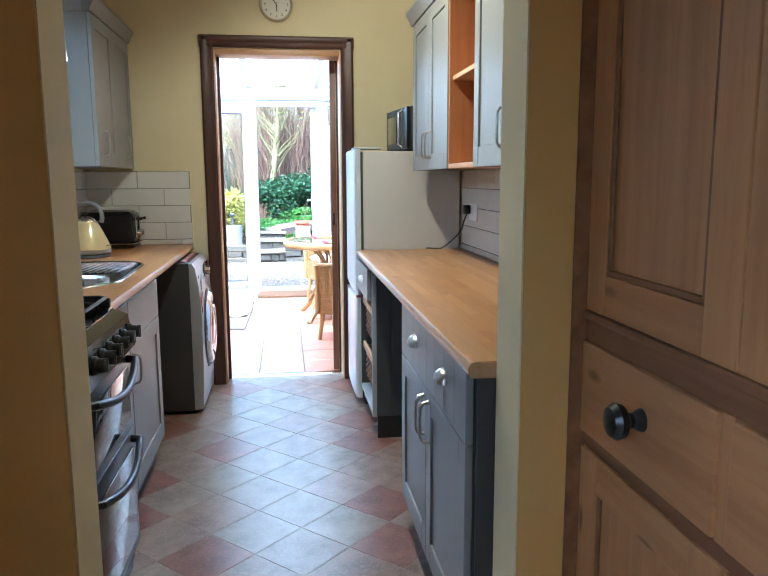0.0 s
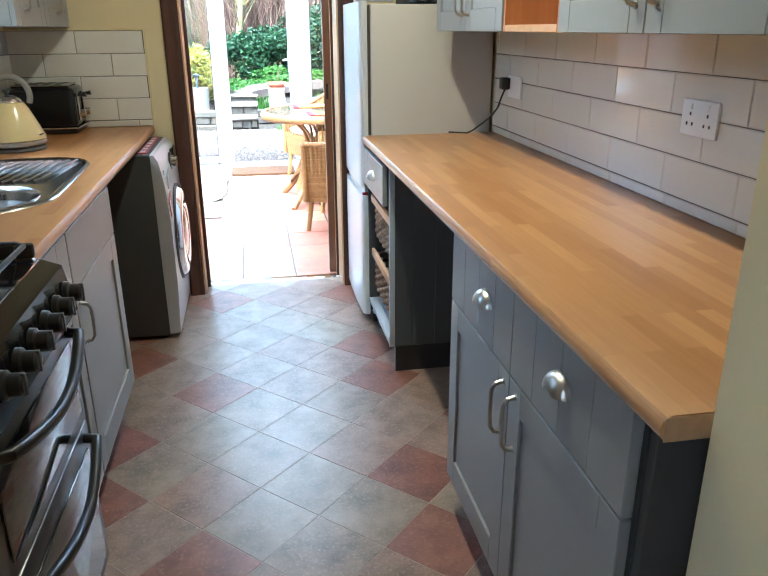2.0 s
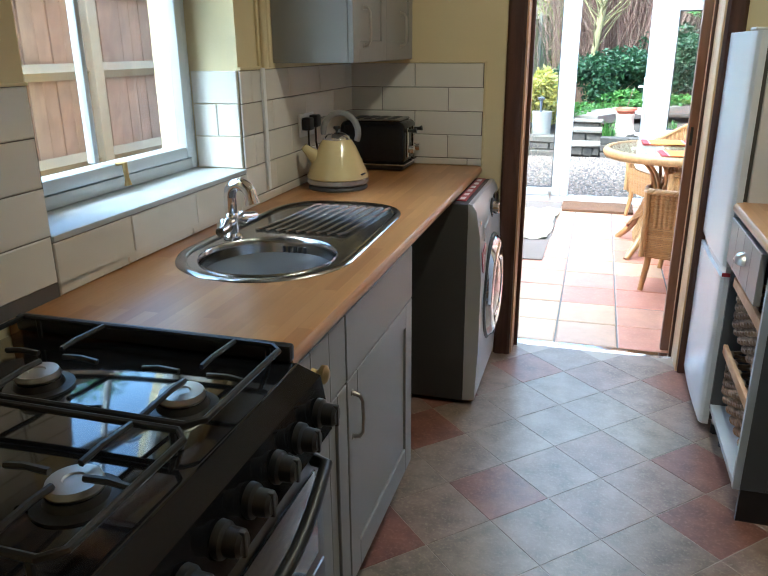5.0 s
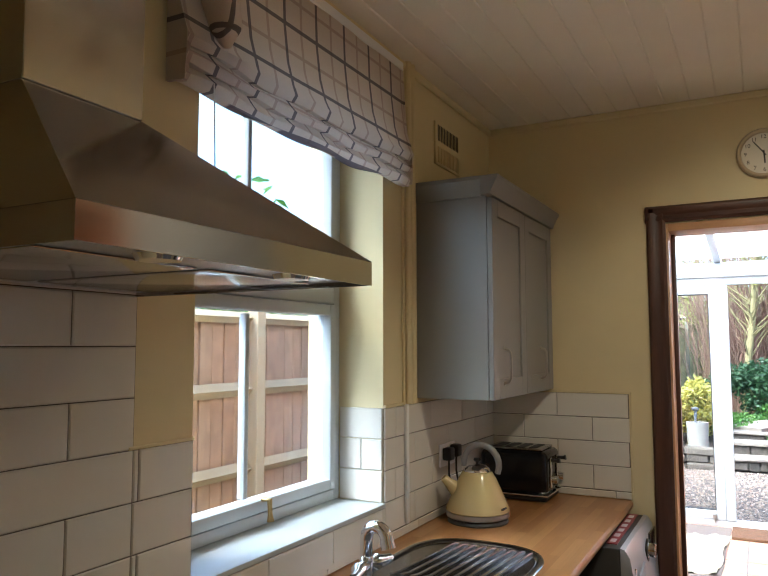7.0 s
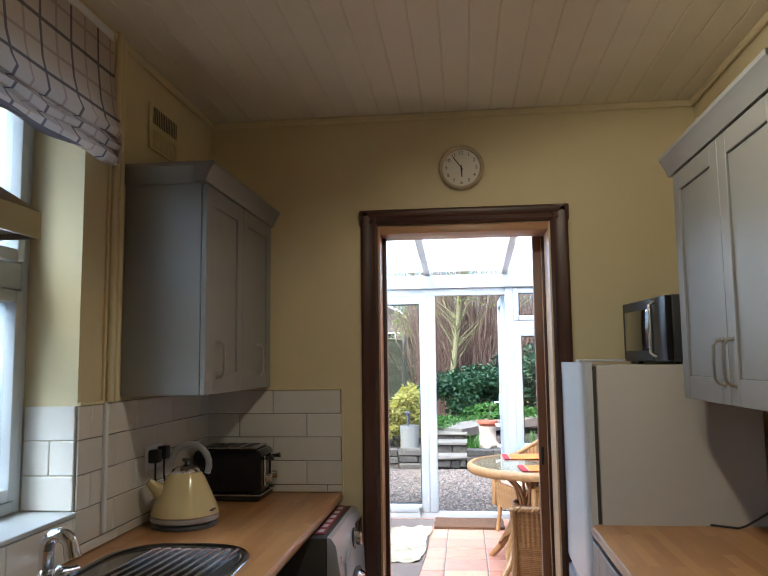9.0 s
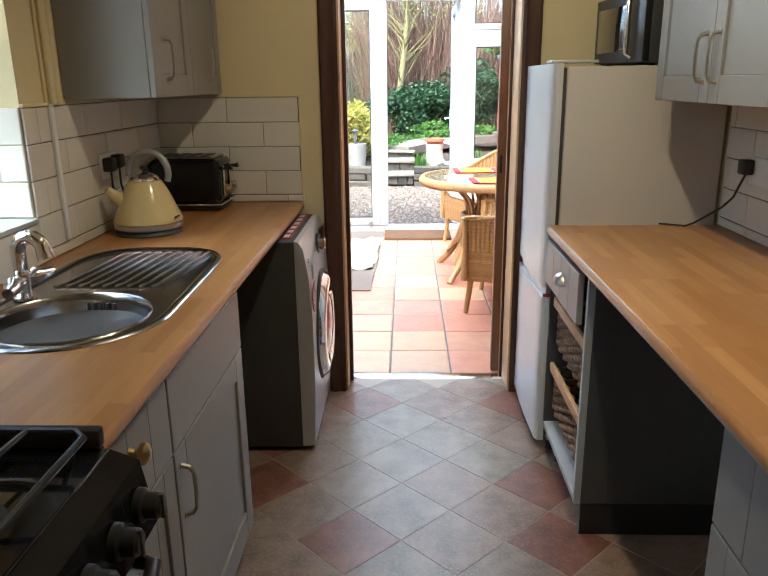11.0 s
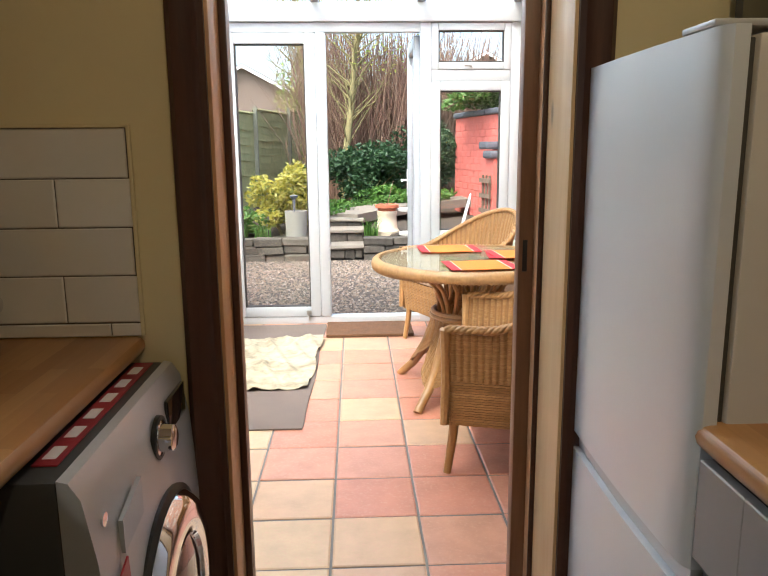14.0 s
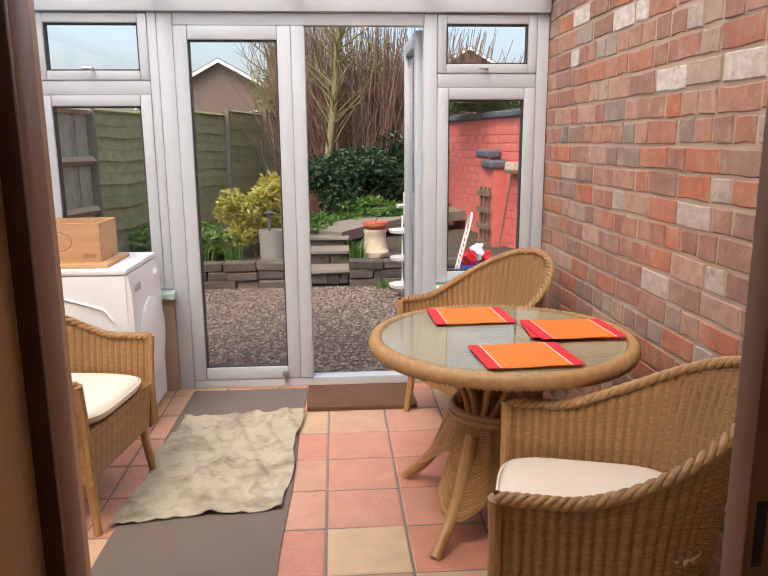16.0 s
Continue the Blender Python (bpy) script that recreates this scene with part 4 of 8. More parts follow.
def tile_rows(parent, place, u0, u1, z0, rows, phase, h=TP, length=TL):
    """Rows of tiles from u0 to u1; place(u, z) gives the pose of a tile's lower left corner as seen from the room."""
    for r in range(rows):
        u = u0 - ((phase + (r % 2) * 0.5) % 1.0) * length
        while u < u1 - 0.012:
            a, b = max(u, u0), min(u + length, u1)
            if b - a > 0.012:
                tile_at(parent, place(a, z0 + r * h), b - a, h)
            u += length
    return parent
right_of = lambda u, z: pose(XR - 0.001, -u, z, 0, 0, -90)
left_of = lambda u, z: pose(XL + 0.001, u, z, 0, 0, 90)
far_of = lambda u, z: pose(u, YF - 0.001, z, 0, 0, 0)
bm = bmesh.new()
bbox(bm, XR - 0.003, XR - 0.0005, -3.18, -0.735, 0.905, 1.345)
structure("grout_1", bm, GROUT, "grey grout bed behind white tiles", "grout")
structure("grout_2", bbox(bbox(bbox(box(XL + 0.0005, XL + 0.003, -1.253, YF, 0.905, 1.345), XL + 0.0005, XL + 0.003, -2.90, -2.325, 0.9, 1.95), XL + 0.0005, XL + 0.003, -2.325, -2.155, 0.9, 1.345), XL + 0.0005, XL + 0.003, -2.155, -1.253, 0.905, 1.02), GROUT, "grey grout bed behind white tiles", "grout")
structure("grout_3", box(XL, -0.545, YF - 0.003, YF - 0.0005, 0.905, 1.345), GROUT, "grey grout bed behind white tiles", "grout")
ZT = 0.934
tile_rows(wall_right, right_of, 0.735, 3.18, ZT, 4, 0.365)
tile_rows(wall_right, right_of, 0.735, 3.18, 0.902, 1, 0.3, 0.031)
tile_rows(wall_far, far_of, XL, -0.548, ZT, 4, 0.5)
tile_rows(wall_far, far_of, XL, -0.548, 0.902, 1, 0.2, 0.031)
tile_rows(wall_left, left_of, -1.253, YF, ZT, 4, 0.25)
tile_rows(wall_left, left_of, -2.155, -1.253, ZT - 0.016, 1, 0.1)
tile_rows(wall_left, left_of, -2.155, YF, 0.902, 1, 0.2, 0.031)
tile_rows(wall_left, left_of, -2.325, -2.155, ZT, 4, 0.45)
tile_rows(wall_left, left_of, -2.94, -2.325, ZT, 8, 0.49)
# tiled window reveal
for r, cuts in enumerate((((0.0, 0.165),), ((0.0, 0.085), (0.085, 0.165)), ((0.0, 0.165),))):
    for u0, u1 in cuts:
        tile_at(wall_left, pose(-1.33 + u0, -1.2545, 1.038 + r * TP), u1 - u0, TP)
structure("tile_trim", bbox(bbox(bbox(box(-0.551, -0.543, YF - 0.011, YF, 0.903, 1.351, 0.002), XL, -0.543, YF - 0.011, YF, 1.345, 1.352, 0.002), XL, XL + 0.009, -2.34, -2.155, 1.345, 1.352, 0.002), XL, XL + 0.011, -1.253, -1.0, 1.345, 1.355, 0.002), CREAM, "cream tile edging", "trim")


# ---- kitchen things ----
# vinyl floor tiles, laid diagonally
HD = 0.167
AX, AY = 0.052, -1.137
def diamond(mt):
    h, k, t = HD - 0.0013, 0.0015, 0.0028
    v = []
    for r, z in ((h, 0), (h, t - 0.001), (h - k, t)):
        v += [(r, 0, z), (0, r, z), (-r, 0, z), (0, -r, z)]
    f = [(8, 9, 10, 11)]
    for a in range(4):
        b = (a + 1) % 4
        f += [(a, b, b + 4, a + 4), (a + 4, b + 4, b + 8, a + 8)]
    me = bpy.data.meshes.new("tile")
    me.from_pydata(v, [], f)
    finish(me, mt, 0)
    return me
PALE, RED = diamond(LINOPALE), diamond(LINORED)
for i in range(-8, 8):
    for j in range(-31, 8):
        x, y = AX + HD * i, AY + HD * j
        if (i + j) % 2 == 0 or not (-1.16 < x < 1.0 and -6.1 < y < -0.10):
            continue
        red = j % 6 in {-4: (1, 3), -2: (5,), 2: (1, 5), 4: (3,)}.get(i, ())
        piece("tile", RED if red else PALE, floor_k, pose(x, y, -0.0029))

# cooker
ck = thing("cooker", (-0.82, -2.61, 0), "black and steel free-standing gas cooker with six knobs", "cooker")
CY0, CY1 = -2.912, -2.318
part("body", box(-1.12, -0.515, CY0, CY1, 0.03, 0.875, 0.004), DARKSILVER, ck)
part("hob", box(-1.12, -0.53, CY0, CY1, 0.876, 0.892, 0.005), HOBENAMEL, ck, "glossy black enamel hob")
part("lid_rail", box(-1.12, -0.54, CY1 - 0.012, CY1 + 0.010, 0.8925, 0.925, 0.006), CASTIRON, ck, "black edge rail")
part("fascia", prism(bmesh.new(), [(-0.535, 0.890), (-0.49, 0.872), (-0.472, 0.77), (-0.52, 0.77)], "y", CY0, CY1), ENAMEL, ck, "sloping black control fascia")
for k in range(6):
    y = -2.36 - 0.085 * k
    kn = part("knob", lathe(bmesh.new(), [(0, 0), (0.026, 0), (0.025, 0.010), (0.020, 0.014), (0.019, 0.032), (0.014, 0.037), (0, 0.037)], (-0.482, y, 0.822), 20, "x"), BLACKPL, ck)
    part("pointer", box(-0.452, -0.4425, y - 0.004, y + 0.004, 0.803, 0.842, 0.002), GREYDARK, kn, "dark grey knob grip")
def oven_door(z0, z1, hz):
    d = part("oven_door", box(-0.514, -0.492, CY0 + 0.004, CY1 - 0.004, z0, z1, 0.006), OVENSTEEL, ck, "dark steel oven door")
    part("door_glass", box(-0.491, -0.486, CY0 + 0.05, CY1 - 0.05, z0 + 0.04, z1 - 0.05, 0.002), DARKGLASS, d, "dark oven glass")
    pts = [(-0.492, CY1 - 0.05, hz)] + [(-0.462 + 0.022 * math.sin(math.pi * k / 10), CY1 - 0.06 - (CY1 - CY0 - 0.12) * k / 10, hz - 0.035 * math.sin(math.pi * k / 10)) for k in range(11)] + [(-0.492, CY0 + 0.05, hz)]
    part("handle", tube(bmesh.new(), pts, 0.012, 10), BLACKPL, d, "curved black handle")
oven_door(0.50, 0.765, 0.735)
oven_door(0.10, 0.495, 0.47)
part("plinth", box(-1.10, -0.52, CY0 + 0.01, CY1 - 0.01, 0.0, 0.0295), BLACKP, ck)
for bx in (-0.635, -0.90):
    for by in (-2.52, -2.76):
        bn = part("burner", lathe(bmesh.new(), [(0.055, 0.892), (0.055, 0.896), (0.04, 0.898), (0.036, 0.908), (0.0, 0.908)], (bx, by, 0), 28), CASTIRON, ck)
        part("burner_cap", lathe(bmesh.new(), [(0.0, 0.909), (0.034, 0.909), (0.036, 0.914), (0.033, 0.922), (0.014, 0.923), (0.012, 0.921), (0.0, 0.921)], (bx, by, 0), 28), NICKEL, bn, "pale metal burner cap")
for gy0, gy1 in ((-2.625, -2.345), (-2.90, -2.64)):
    bm = bmesh.new()
    x0, x1, z = -1.08, -0.545, 0.932
    loop = [(x0, gy0, z), (x1 - 0.02, gy0, z), (x1, gy0 + 0.02, z), (x1, gy1 - 0.02, z), (x1 - 0.02, gy1, z), (x0, gy1, z), (x0, gy0, z)]
    tube(bm, loop, 0.0055, 8)
    part("pan_support", bm, CASTIRON, ck, "black wire pan support")
    grid = ck.children[-1]
    my = (gy0 + gy1) / 2
    for bx in (-0.635, -0.90):
        for dx, dy in ((1, 0), (-1, 0), (0, 1), (0, -1)):
            ex, ey = bx + dx * (0.09 if dx else 0), my + dy * (gy1 - gy0) / 2
            part("finger", tube(bmesh.new(), [(ex, ey, z), (bx + dx * 0.06, my + dy * 0.06, z + 0.004), (bx + dx * 0.025, my + dy * 0.025, z + 0.002)], 0.005, 6), CASTIRON, grid)
    for fx, fy in ((x0 + 0.03, gy0), (x1 - 0.03, gy0), (x0 + 0.03, gy1), (x1 - 0.03, gy1)):
        part("foot", tube(bmesh.new(), [(fx, fy, z), (fx, fy, 0.893)], 0.005, 6), CASTIRON, grid)

# cooker hood
hd = thing("cooker_hood", (-0.9, -2.61, 1.66), "brushed steel chimney cooker hood on the tiled wall", "cooker hood")
HY0, HY1, HX = -2.912, -2.332, -0.615
bm = bmesh.new()
bot = [bm.verts.new(p) for p in ((XL + 0.01, HY0, 1.69), (HX, HY0, 1.69), (HX, HY1, 1.69), (XL + 0.01, HY1, 1.69))]
top = [bm.verts.new(p) for p in ((XL + 0.01, -2.80, 1.89), (-0.865, -2.80, 1.89), (-0.865, -2.60, 1.89), (XL + 0.01, -2.60, 1.89))]
for k in range(4):
    bm.faces.new((bot[k], bot[(k + 1) % 4], top[(k + 1) % 4], top[k]))
part("canopy", bm, STEEL, hd, "", 0)
part("chimney", box(XL + 0.01, -0.865, -2.80, -2.60, 1.891, ZC - 0.002, 0.002), STEEL, hd, "", 0)
for a in ((HX - 0.004, HX, HY0, HY1), (XL + 0.01, HX - 0.0041, HY0, HY0 + 0.004), (XL + 0.01, HX - 0.0041, HY1 - 0.004, HY1)):
    part("lip", box(*a, 1.650, 1.6895), STEEL, hd, "", 0)
part("underside", box(XL + 0.012, HX - 0.006, HY0 + 0.006, HY1 - 0.006, 1.658, 1.670, 0.001), SILVERP, hd, "pale grey underside", 0)
for k in range(2):
    y0 = HY0 + 0.03 + 0.27 * k
    part("filter", box(-1.08, -0.72, y0, y0 + 0.25, 1.654, 1.6575, 0.002), STEEL, hd, "grease filter panel")
for k in range(2):
    part("lamp", lathe(bmesh.new(), [(0, 1.650), (0.026, 1.650), (0.03, 1.6575), (0, 1.6575)], (-0.67, HY0 + 0.16 + 0.27 * k, 0), 20), CHROME, hd, "unlit round lamp")

# roman blind
rb = thing("roman_blind", (-1.14, -1.72, 2.1), "checked linen roman blind, drawn up over the window", "blind")
BY0, BY1 = -2.27, -1.155
bm = bmesh.new()
prof = [(-1.135, 2.53), (-1.130, 2.40), (-1.118, 2.30), (-1.10, 2.235), (-1.088, 2.215), (-1.10, 2.195), (-1.118, 2.20), (-1.105, 2.185), (-1.09, 2.172), (-1.10, 2.155), (-1.122, 2.16), (-1.11, 2.145), (-1.096, 2.130), (-1.108, 2.112), (-1.135, 2.115)]
ny = 40
rows = [[bm.verts.new((px + (0.006 * math.sin(17 * t) if i > 3 else 0), BY0 + (BY1 - BY0) * t, pz - 0.012 * math.sin(math.pi * t) * (i > 3) + 0.004 * math.sin(23 * t + i))) for t in [k / ny for k in range(ny + 1)]] for i, (px, pz) in enumerate(prof)]
for a, b in zip(rows, rows[1:]):
    for k in range(ny):
        bm.faces.new((a[k], a[k + 1], b[k + 1], b[k]))
part("cloth", bm, BLINDCLOTH, rb, "", 60)
for y in (BY0, BY1 - 0.01):
    part("fold_end", prism(bmesh.new(), [(-1.155, 2.53), (-1.135, 2.53), (-1.12, 2.30), (-1.095, 2.22), (-1.10, 2.115), (-1.155, 2.12)], "y", y, y + 0.01), BLINDCLOTH, rb)
part("curled_edge", tube(bmesh.new(), [(-1.108, -2.20, 2.52), (-1.096, -2.195, 2.42), (-1.082, -2.185, 2.33), (-1.080, -2.165, 2.26), (-1.092, -2.150, 2.225)], [0.022, 0.034, 0.044, 0.036, 0.010], 14), BLINDCLOTH, rb, "curled loose fold of the cloth")
part("headrail", box(-1.16, -1.132, BY0, BY1, 2.53, 2.56, 0.003), WHITEPL, rb, "white head rail")
part("cord", tube(bmesh.new(), [(-1.09, -2.19, 2.13), (-1.088, -2.185, 1.95), (-1.09, -2.18, 1.85)], 0.0015, 5), WHITETHREAD, rb, "thin white cord")

# pipes, vent, clock
pp = thing("pipe", (-1.14, -1.06, 1.35), "cream painted pair of pipes up the wall", "pipe")
for y in (-1.095, -1.062):
    part("pipe", tube(bmesh.new(), [(-1.145, y, 1.35), (-1.145, y, ZC)], 0.0125, 12), CREAM, pp)
part("backing", box(-1.164, -1.155, -1.115, -1.035, 1.352, ZC - 0.002, 0.002), CREAM, pp, "", 0)
part("drop_pipe", box(-1.157, -1.146, -1.112, -1.092, 0.94, 1.35, 0.002), WHITEPL, pp, "white tile trim strip")
vt = thing("air_vent", (-1.16, -0.69, 2.36), "cream louvred air vent high on the wall", "vent")
part("plate", box(-1.164, -1.155, -0.823, -0.565, 2.275, 2.452, 0.003), CREAM, vt, "", 0)
for k in range(14):
    part("slot", box(-1.1555, -1.1535, -0.80 + 0.016 * k, -0.793 + 0.016 * k, 2.375, 2.44), INK, vt, "dark slot", 0)
    part("slat", box(-1.1555, -1.151, -0.80 + 0.016 * k, -0.793 + 0.016 * k, 2.285, 2.35, 0.001), CREAM, vt, "", 0)
cl = thing("wall_clock", (0.0, -0.165, 2.325), "round wall clock with a cream rim above the doorway", "clock")
part("rim", lathe(bmesh.new(), [(0.092, -0.162), (0.099, -0.166), (0.101, -0.180), (0.094, -0.192), (0.086, -0.188), (0.083, -0.176), (0.082, -0.172)], (0, 0, 2.325), 48, "y"), CLOCKRIM, cl)
part("face", lathe(bmesh.new(), [(0.084, -0.170), (0.084, -0.173), (0.0, -0.173)], (0, 0, 2.325), 40, "y"), CLOCKFACE, cl)
for h in range(1, 13):
    cu = bpy.data.curves.new("numeral", "FONT")
    cu.body, cu.size, cu.align_x, cu.align_y, cu.extrude = str(h), 0.022, "CENTER", "CENTER", 0.0003
    cu.materials.append(INK)
    nu = new("numeral", cu)
    nu.parent = cl
    a = math.radians(30 * h)
    nu.matrix_basis = pose(0.067 * math.sin(a), -0.0088, 0.067 * math.cos(a), 90, 0, 0)
def clock_hand(name, deg, length, w):
    m = pose(0, -0.176, 2.325, 0, deg, 0)
    bm = box(-w, w, -0.0008, 0.0008, -0.012, length)
    bmesh.ops.transform(bm, matrix=m, verts=bm.verts)
    part(name, bm, INK, cl, "", 0)
clock_hand("hour_pointer", 177, 0.042, 0.0028)
clock_hand("minute_pointer", -36, 0.062, 0.002)

# wall cabinets
def wall_cabinet(at, label, y0, y1, face, back, side, doors, z0, z1, cornice=True):
    t = thing("wall_cabinet", at, label, "cabinet", "grey wall cabinets")
    f = face - side * 0.020
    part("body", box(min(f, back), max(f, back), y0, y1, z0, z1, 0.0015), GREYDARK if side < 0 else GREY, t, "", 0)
    for ya, yb, hy in doors:
        d = groove_front("door", ya + 0.0015, yb - 0.0015, z0, z1 - 0.004, face, GREY, t, side, (), 0.062)
        bow_handle(d, face, hy, z0 + 0.055, z0 + 0.18, side)
    if cornice:
        prof = [(0, 0), (0.006, 0.0), (0.012, 0.018), (0.028, 0.048), (0.034, 0.055), (0.034, 0.068), (0, 0.068)]
        # front length, then the two returns
        part("cornice", prism(bmesh.new(), [(face + side * a, z1 + b) for a, b in prof] + [(face - side * 0.03, z1 + 0.068), (face - side * 0.03, z1)], "y", y0 - 0.034, min(y1 + 0.034, YF - 0.001)), GREY, t)
        for yy, sg in ((y0, -1),) if side > 0 else ((y1, 1),):
            part("cornice", prism(bmesh.new(), [(yy + sg * a, z1 + b) for a, b in prof] + [(yy - sg * 0.03, z1 + 0.068), (yy - sg * 0.03, z1)], "x", min(back, face - side * 0.031), max(back, face - side * 0.031)), GREY, t)
    return t
wall_cabinet((-1.0, -0.58, 1.36), "grey two-door wall cabinet with a moulded cornice", -0.99, -0.185, -0.868, XL + 0.002, 1, [(-0.99, -0.59, -0.876), (-0.59, -0.185, -0.39)], 1.362, 2.085)
wall_cabinet((0.86, -1.25, 1.34), "grey two-door wall cabinet beside the fridge", -1.65, -0.84, 0.71, XR - 0.002, -1, [(-1.255, -0.84, -1.215), (-1.65, -1.255, -1.295)], 1.337, 2.085)
wall_cabinet((0.86, -2.5, 1.34), "grey wall cabinet near the hall opening", -2.92, -2.08, 0.71, XR - 0.002, -1, [(-2.50, -2.08, -2.46), (-2.92, -2.50, -2.54)], 1.337, 2.085)
os_ = thing("open_shelf_unit", (0.86, -1.86, 1.34), "orange wooden open wall shelf between grey cabinets", "shelf")
for nm, a in (("side_panel", (0.715, XR - 0.002, -1.668, -1.652, 1.337, 2.085)), ("side_panel", (0.715, XR - 0.002, -2.078, -2.062, 1.337, 2.085)), ("back_panel", (XR - 0.014, XR - 0.002, -2.061, -1.669, 1.337, 2.085)),
              ("shelf", (0.715, XR - 0.015, -2.061, -1.669, 1.337, 1.357)), ("shelf", (0.73, XR - 0.015, -2.061, -1.669, 1.70, 1.718)), ("shelf", (0.715, XR - 0.015, -2.061, -1.669, 2.065, 2.085))):
    part(nm, box(*a, 0.0015), ORANGEWOOD if nm != "shelf" else BOXWOOD, os_, "", 0)

# fridge freezer
fr = thing("fridge_freezer", (0.70, -0.45, 0), "tall silver fridge freezer beside the doorway", "fridge")
part("body", box(0.452, 1.0, -0.722, -0.175, 0.04, 1.445, 0.006), FRIDGEBODY, fr, "pale plain side")
part("gasket", box(0.438, 0.4515, -0.712, -0.185, 0.06, 1.44, 0.002), GASKET, fr, "dark door seal")
for z0, z1 in ((0.668, 1.455), (0.045, 0.628)):
    bm = bmesh.new()
    prof = [(0.437, -0.725), (0.416, -0.725), (0.408, -0.715)] + [(0.404 - 0.006 * math.sin(math.pi * k / 8), -0.705 + 0.52 * k / 8) for k in range(9)] + [(0.408, -0.175), (0.416, -0.170), (0.437, -0.170)]
    prism(bm, prof, "z", z0, z1)
    part("door", bm, FRIDGEDOOR, fr, "silver bowed door", 40)
part("handle_recess", prism(bmesh.new(), [(0.437, -0.722), (0.418, -0.722), (0.410, -0.45), (0.418, -0.172), (0.437, -0.172)], "z", 0.629, 0.667), SILVERP, fr, "grey grip between the doors")
part("hinge_cap", box(0.40, 0.56, -0.70, -0.60, 1.456, 1.466, 0.003), SILVERP, fr)
part("trim_label", box(0.406, 0.436, -0.7275, -0.7255, 0.632, 0.646, 0.0005), REDLABEL, fr, "red trim strip", 0)
for lx in (0.47, 0.96):
    for ly in (-0.70, -0.20):
        part("foot", lathe(bmesh.new(), [(0, 0), (0.018, 0), (0.018, 0.039), (0, 0.039)], (lx, ly, 0), 12), BLACKPL, fr)

# microwave, standing askew on the fridge
mw = thing("microwave", (0, 0, 0), "black and silver microwave on top of the fridge", "microwave")
part("body", box(0.012, 0.30, -0.225, 0.225, 0.008, 0.245, 0.006), DARKSILVER, mw)
d = part("door", box(-0.012, 0.0115, -0.10, 0.225, 0.012, 0.242, 0.004), DARKSILVER, mw, "dark steel door frame")
part("door_glass", box(-0.0145, -0.0125, -0.075, 0.195, 0.05, 0.205, 0.001), DARKGLASS, d, "dark door glass")
p_ = part("control_panel", box(-0.012, 0.0115, -0.225, -0.102, 0.012, 0.242, 0.004), BLACKPL, mw, "black control panel")
part("handle", tube(bmesh.new(), [(-0.012, -0.125, 0.03), (-0.03, -0.125, 0.04), (-0.03, -0.125, 0.215), (-0.012, -0.125, 0.225)], 0.008, 10), CHROME, d, "silver bar handle")
for y in (-0.19, 0.19):
    for x in (0.04, 0.27):
        part("foot", lathe(bmesh.new(), [(0, 0), (0.012, 0), (0.012, 0.008), (0, 0.008)], (x, y, 0), 10), BLACKPL, mw)
mw.matrix_basis = pose(0.685, -0.49, 1.446, 0, 0, 6)

# washing machine
wm = thing("washing_machine", (-0.8, -0.455, 0), "dark grey washing machine with a silver front and chrome door", "washing machine")
WY0, WY1 = -0.748, -0.178
part("body", box(-1.08, -0.545, WY0, WY1, 0.02, 0.848, 0.006), DARKSILVER, wm, "dark grey metal casing")
prof = [(-0.544, 0.025), (-0.497, 0.03), (-0.487, 0.25), (-0.486, 0.55), (-0.496, 0.72), (-0.512, 0.82), (-0.528, 0.846), (-0.544, 0.850)]
part("front_panel", prism(bmesh.new(), prof, "y", WY0, WY1), SILVERP, wm, "silver bowed front")
tt = part("top_trim", box(-0.60, -0.562, WY0 + 0.05, WY1 - 0.02, 0.849, 0.852, 0.001), REDLABEL, wm, "dark red sticker strip", 0)
for k in range(6):
    part("sticker_mark", box(-0.592, -0.572, WY0 + 0.07 + 0.08 * k, WY0 + 0.115 + 0.08 * k, 0.8522, 0.8532), WHITEPL, tt, "small white mark", 0)
dc = (-0.487, -0.43, 0.43)
dd = part("door_ring", lathe(bmesh.new(), [(0.215, -0.012), (0.218, 0.01), (0.205, 0.026), (0.19, 0.032), (0.16, 0.034), (0.138, 0.030), (0.132, 0.022)], dc, 48, "x"), CHROME, wm, "chrome door ring")
part("door_glass", lathe(bmesh.new(), [(0.133, 0.022), (0.10, 0.032), (0.05, 0.038), (0.0, 0.040)], dc, 40, "x"), DARKGLASS, dd, "dark glass bowl")
part("outer_ring", lathe(bmesh.new(), [(0.232, -0.014), (0.232, 0.002), (0.219, 0.008), (0.216, -0.005)], dc, 48, "x"), BLACKPL, dd, "black seal ring")
kb = part("program_knob", lathe(bmesh.new(), [(0, 0), (0.034, 0), (0.034, 0.006), (0.027, 0.008), (0.025, 0.03), (0.018, 0.034), (0, 0.034)], (-0.503, -0.40, 0.765), 28, "x"), CHROME, wm, "chrome program knob")
part("knob_ring", lathe(bmesh.new(), [(0.034, -0.002), (0.043, -0.002), (0.042, 0.006), (0.034, 0.007)], (-0.503, -0.40, 0.765), 28, "x"), BLACKPL, kb, "black ring")
part("drawer_grip", prism(bmesh.new(), [(-0.66, 0.685), (-0.56, 0.70), (-0.56, 0.765), (-0.66, 0.74)], "x", -0.496, -0.488), GREYBLUE, wm, "pale detergent drawer recess", 0)
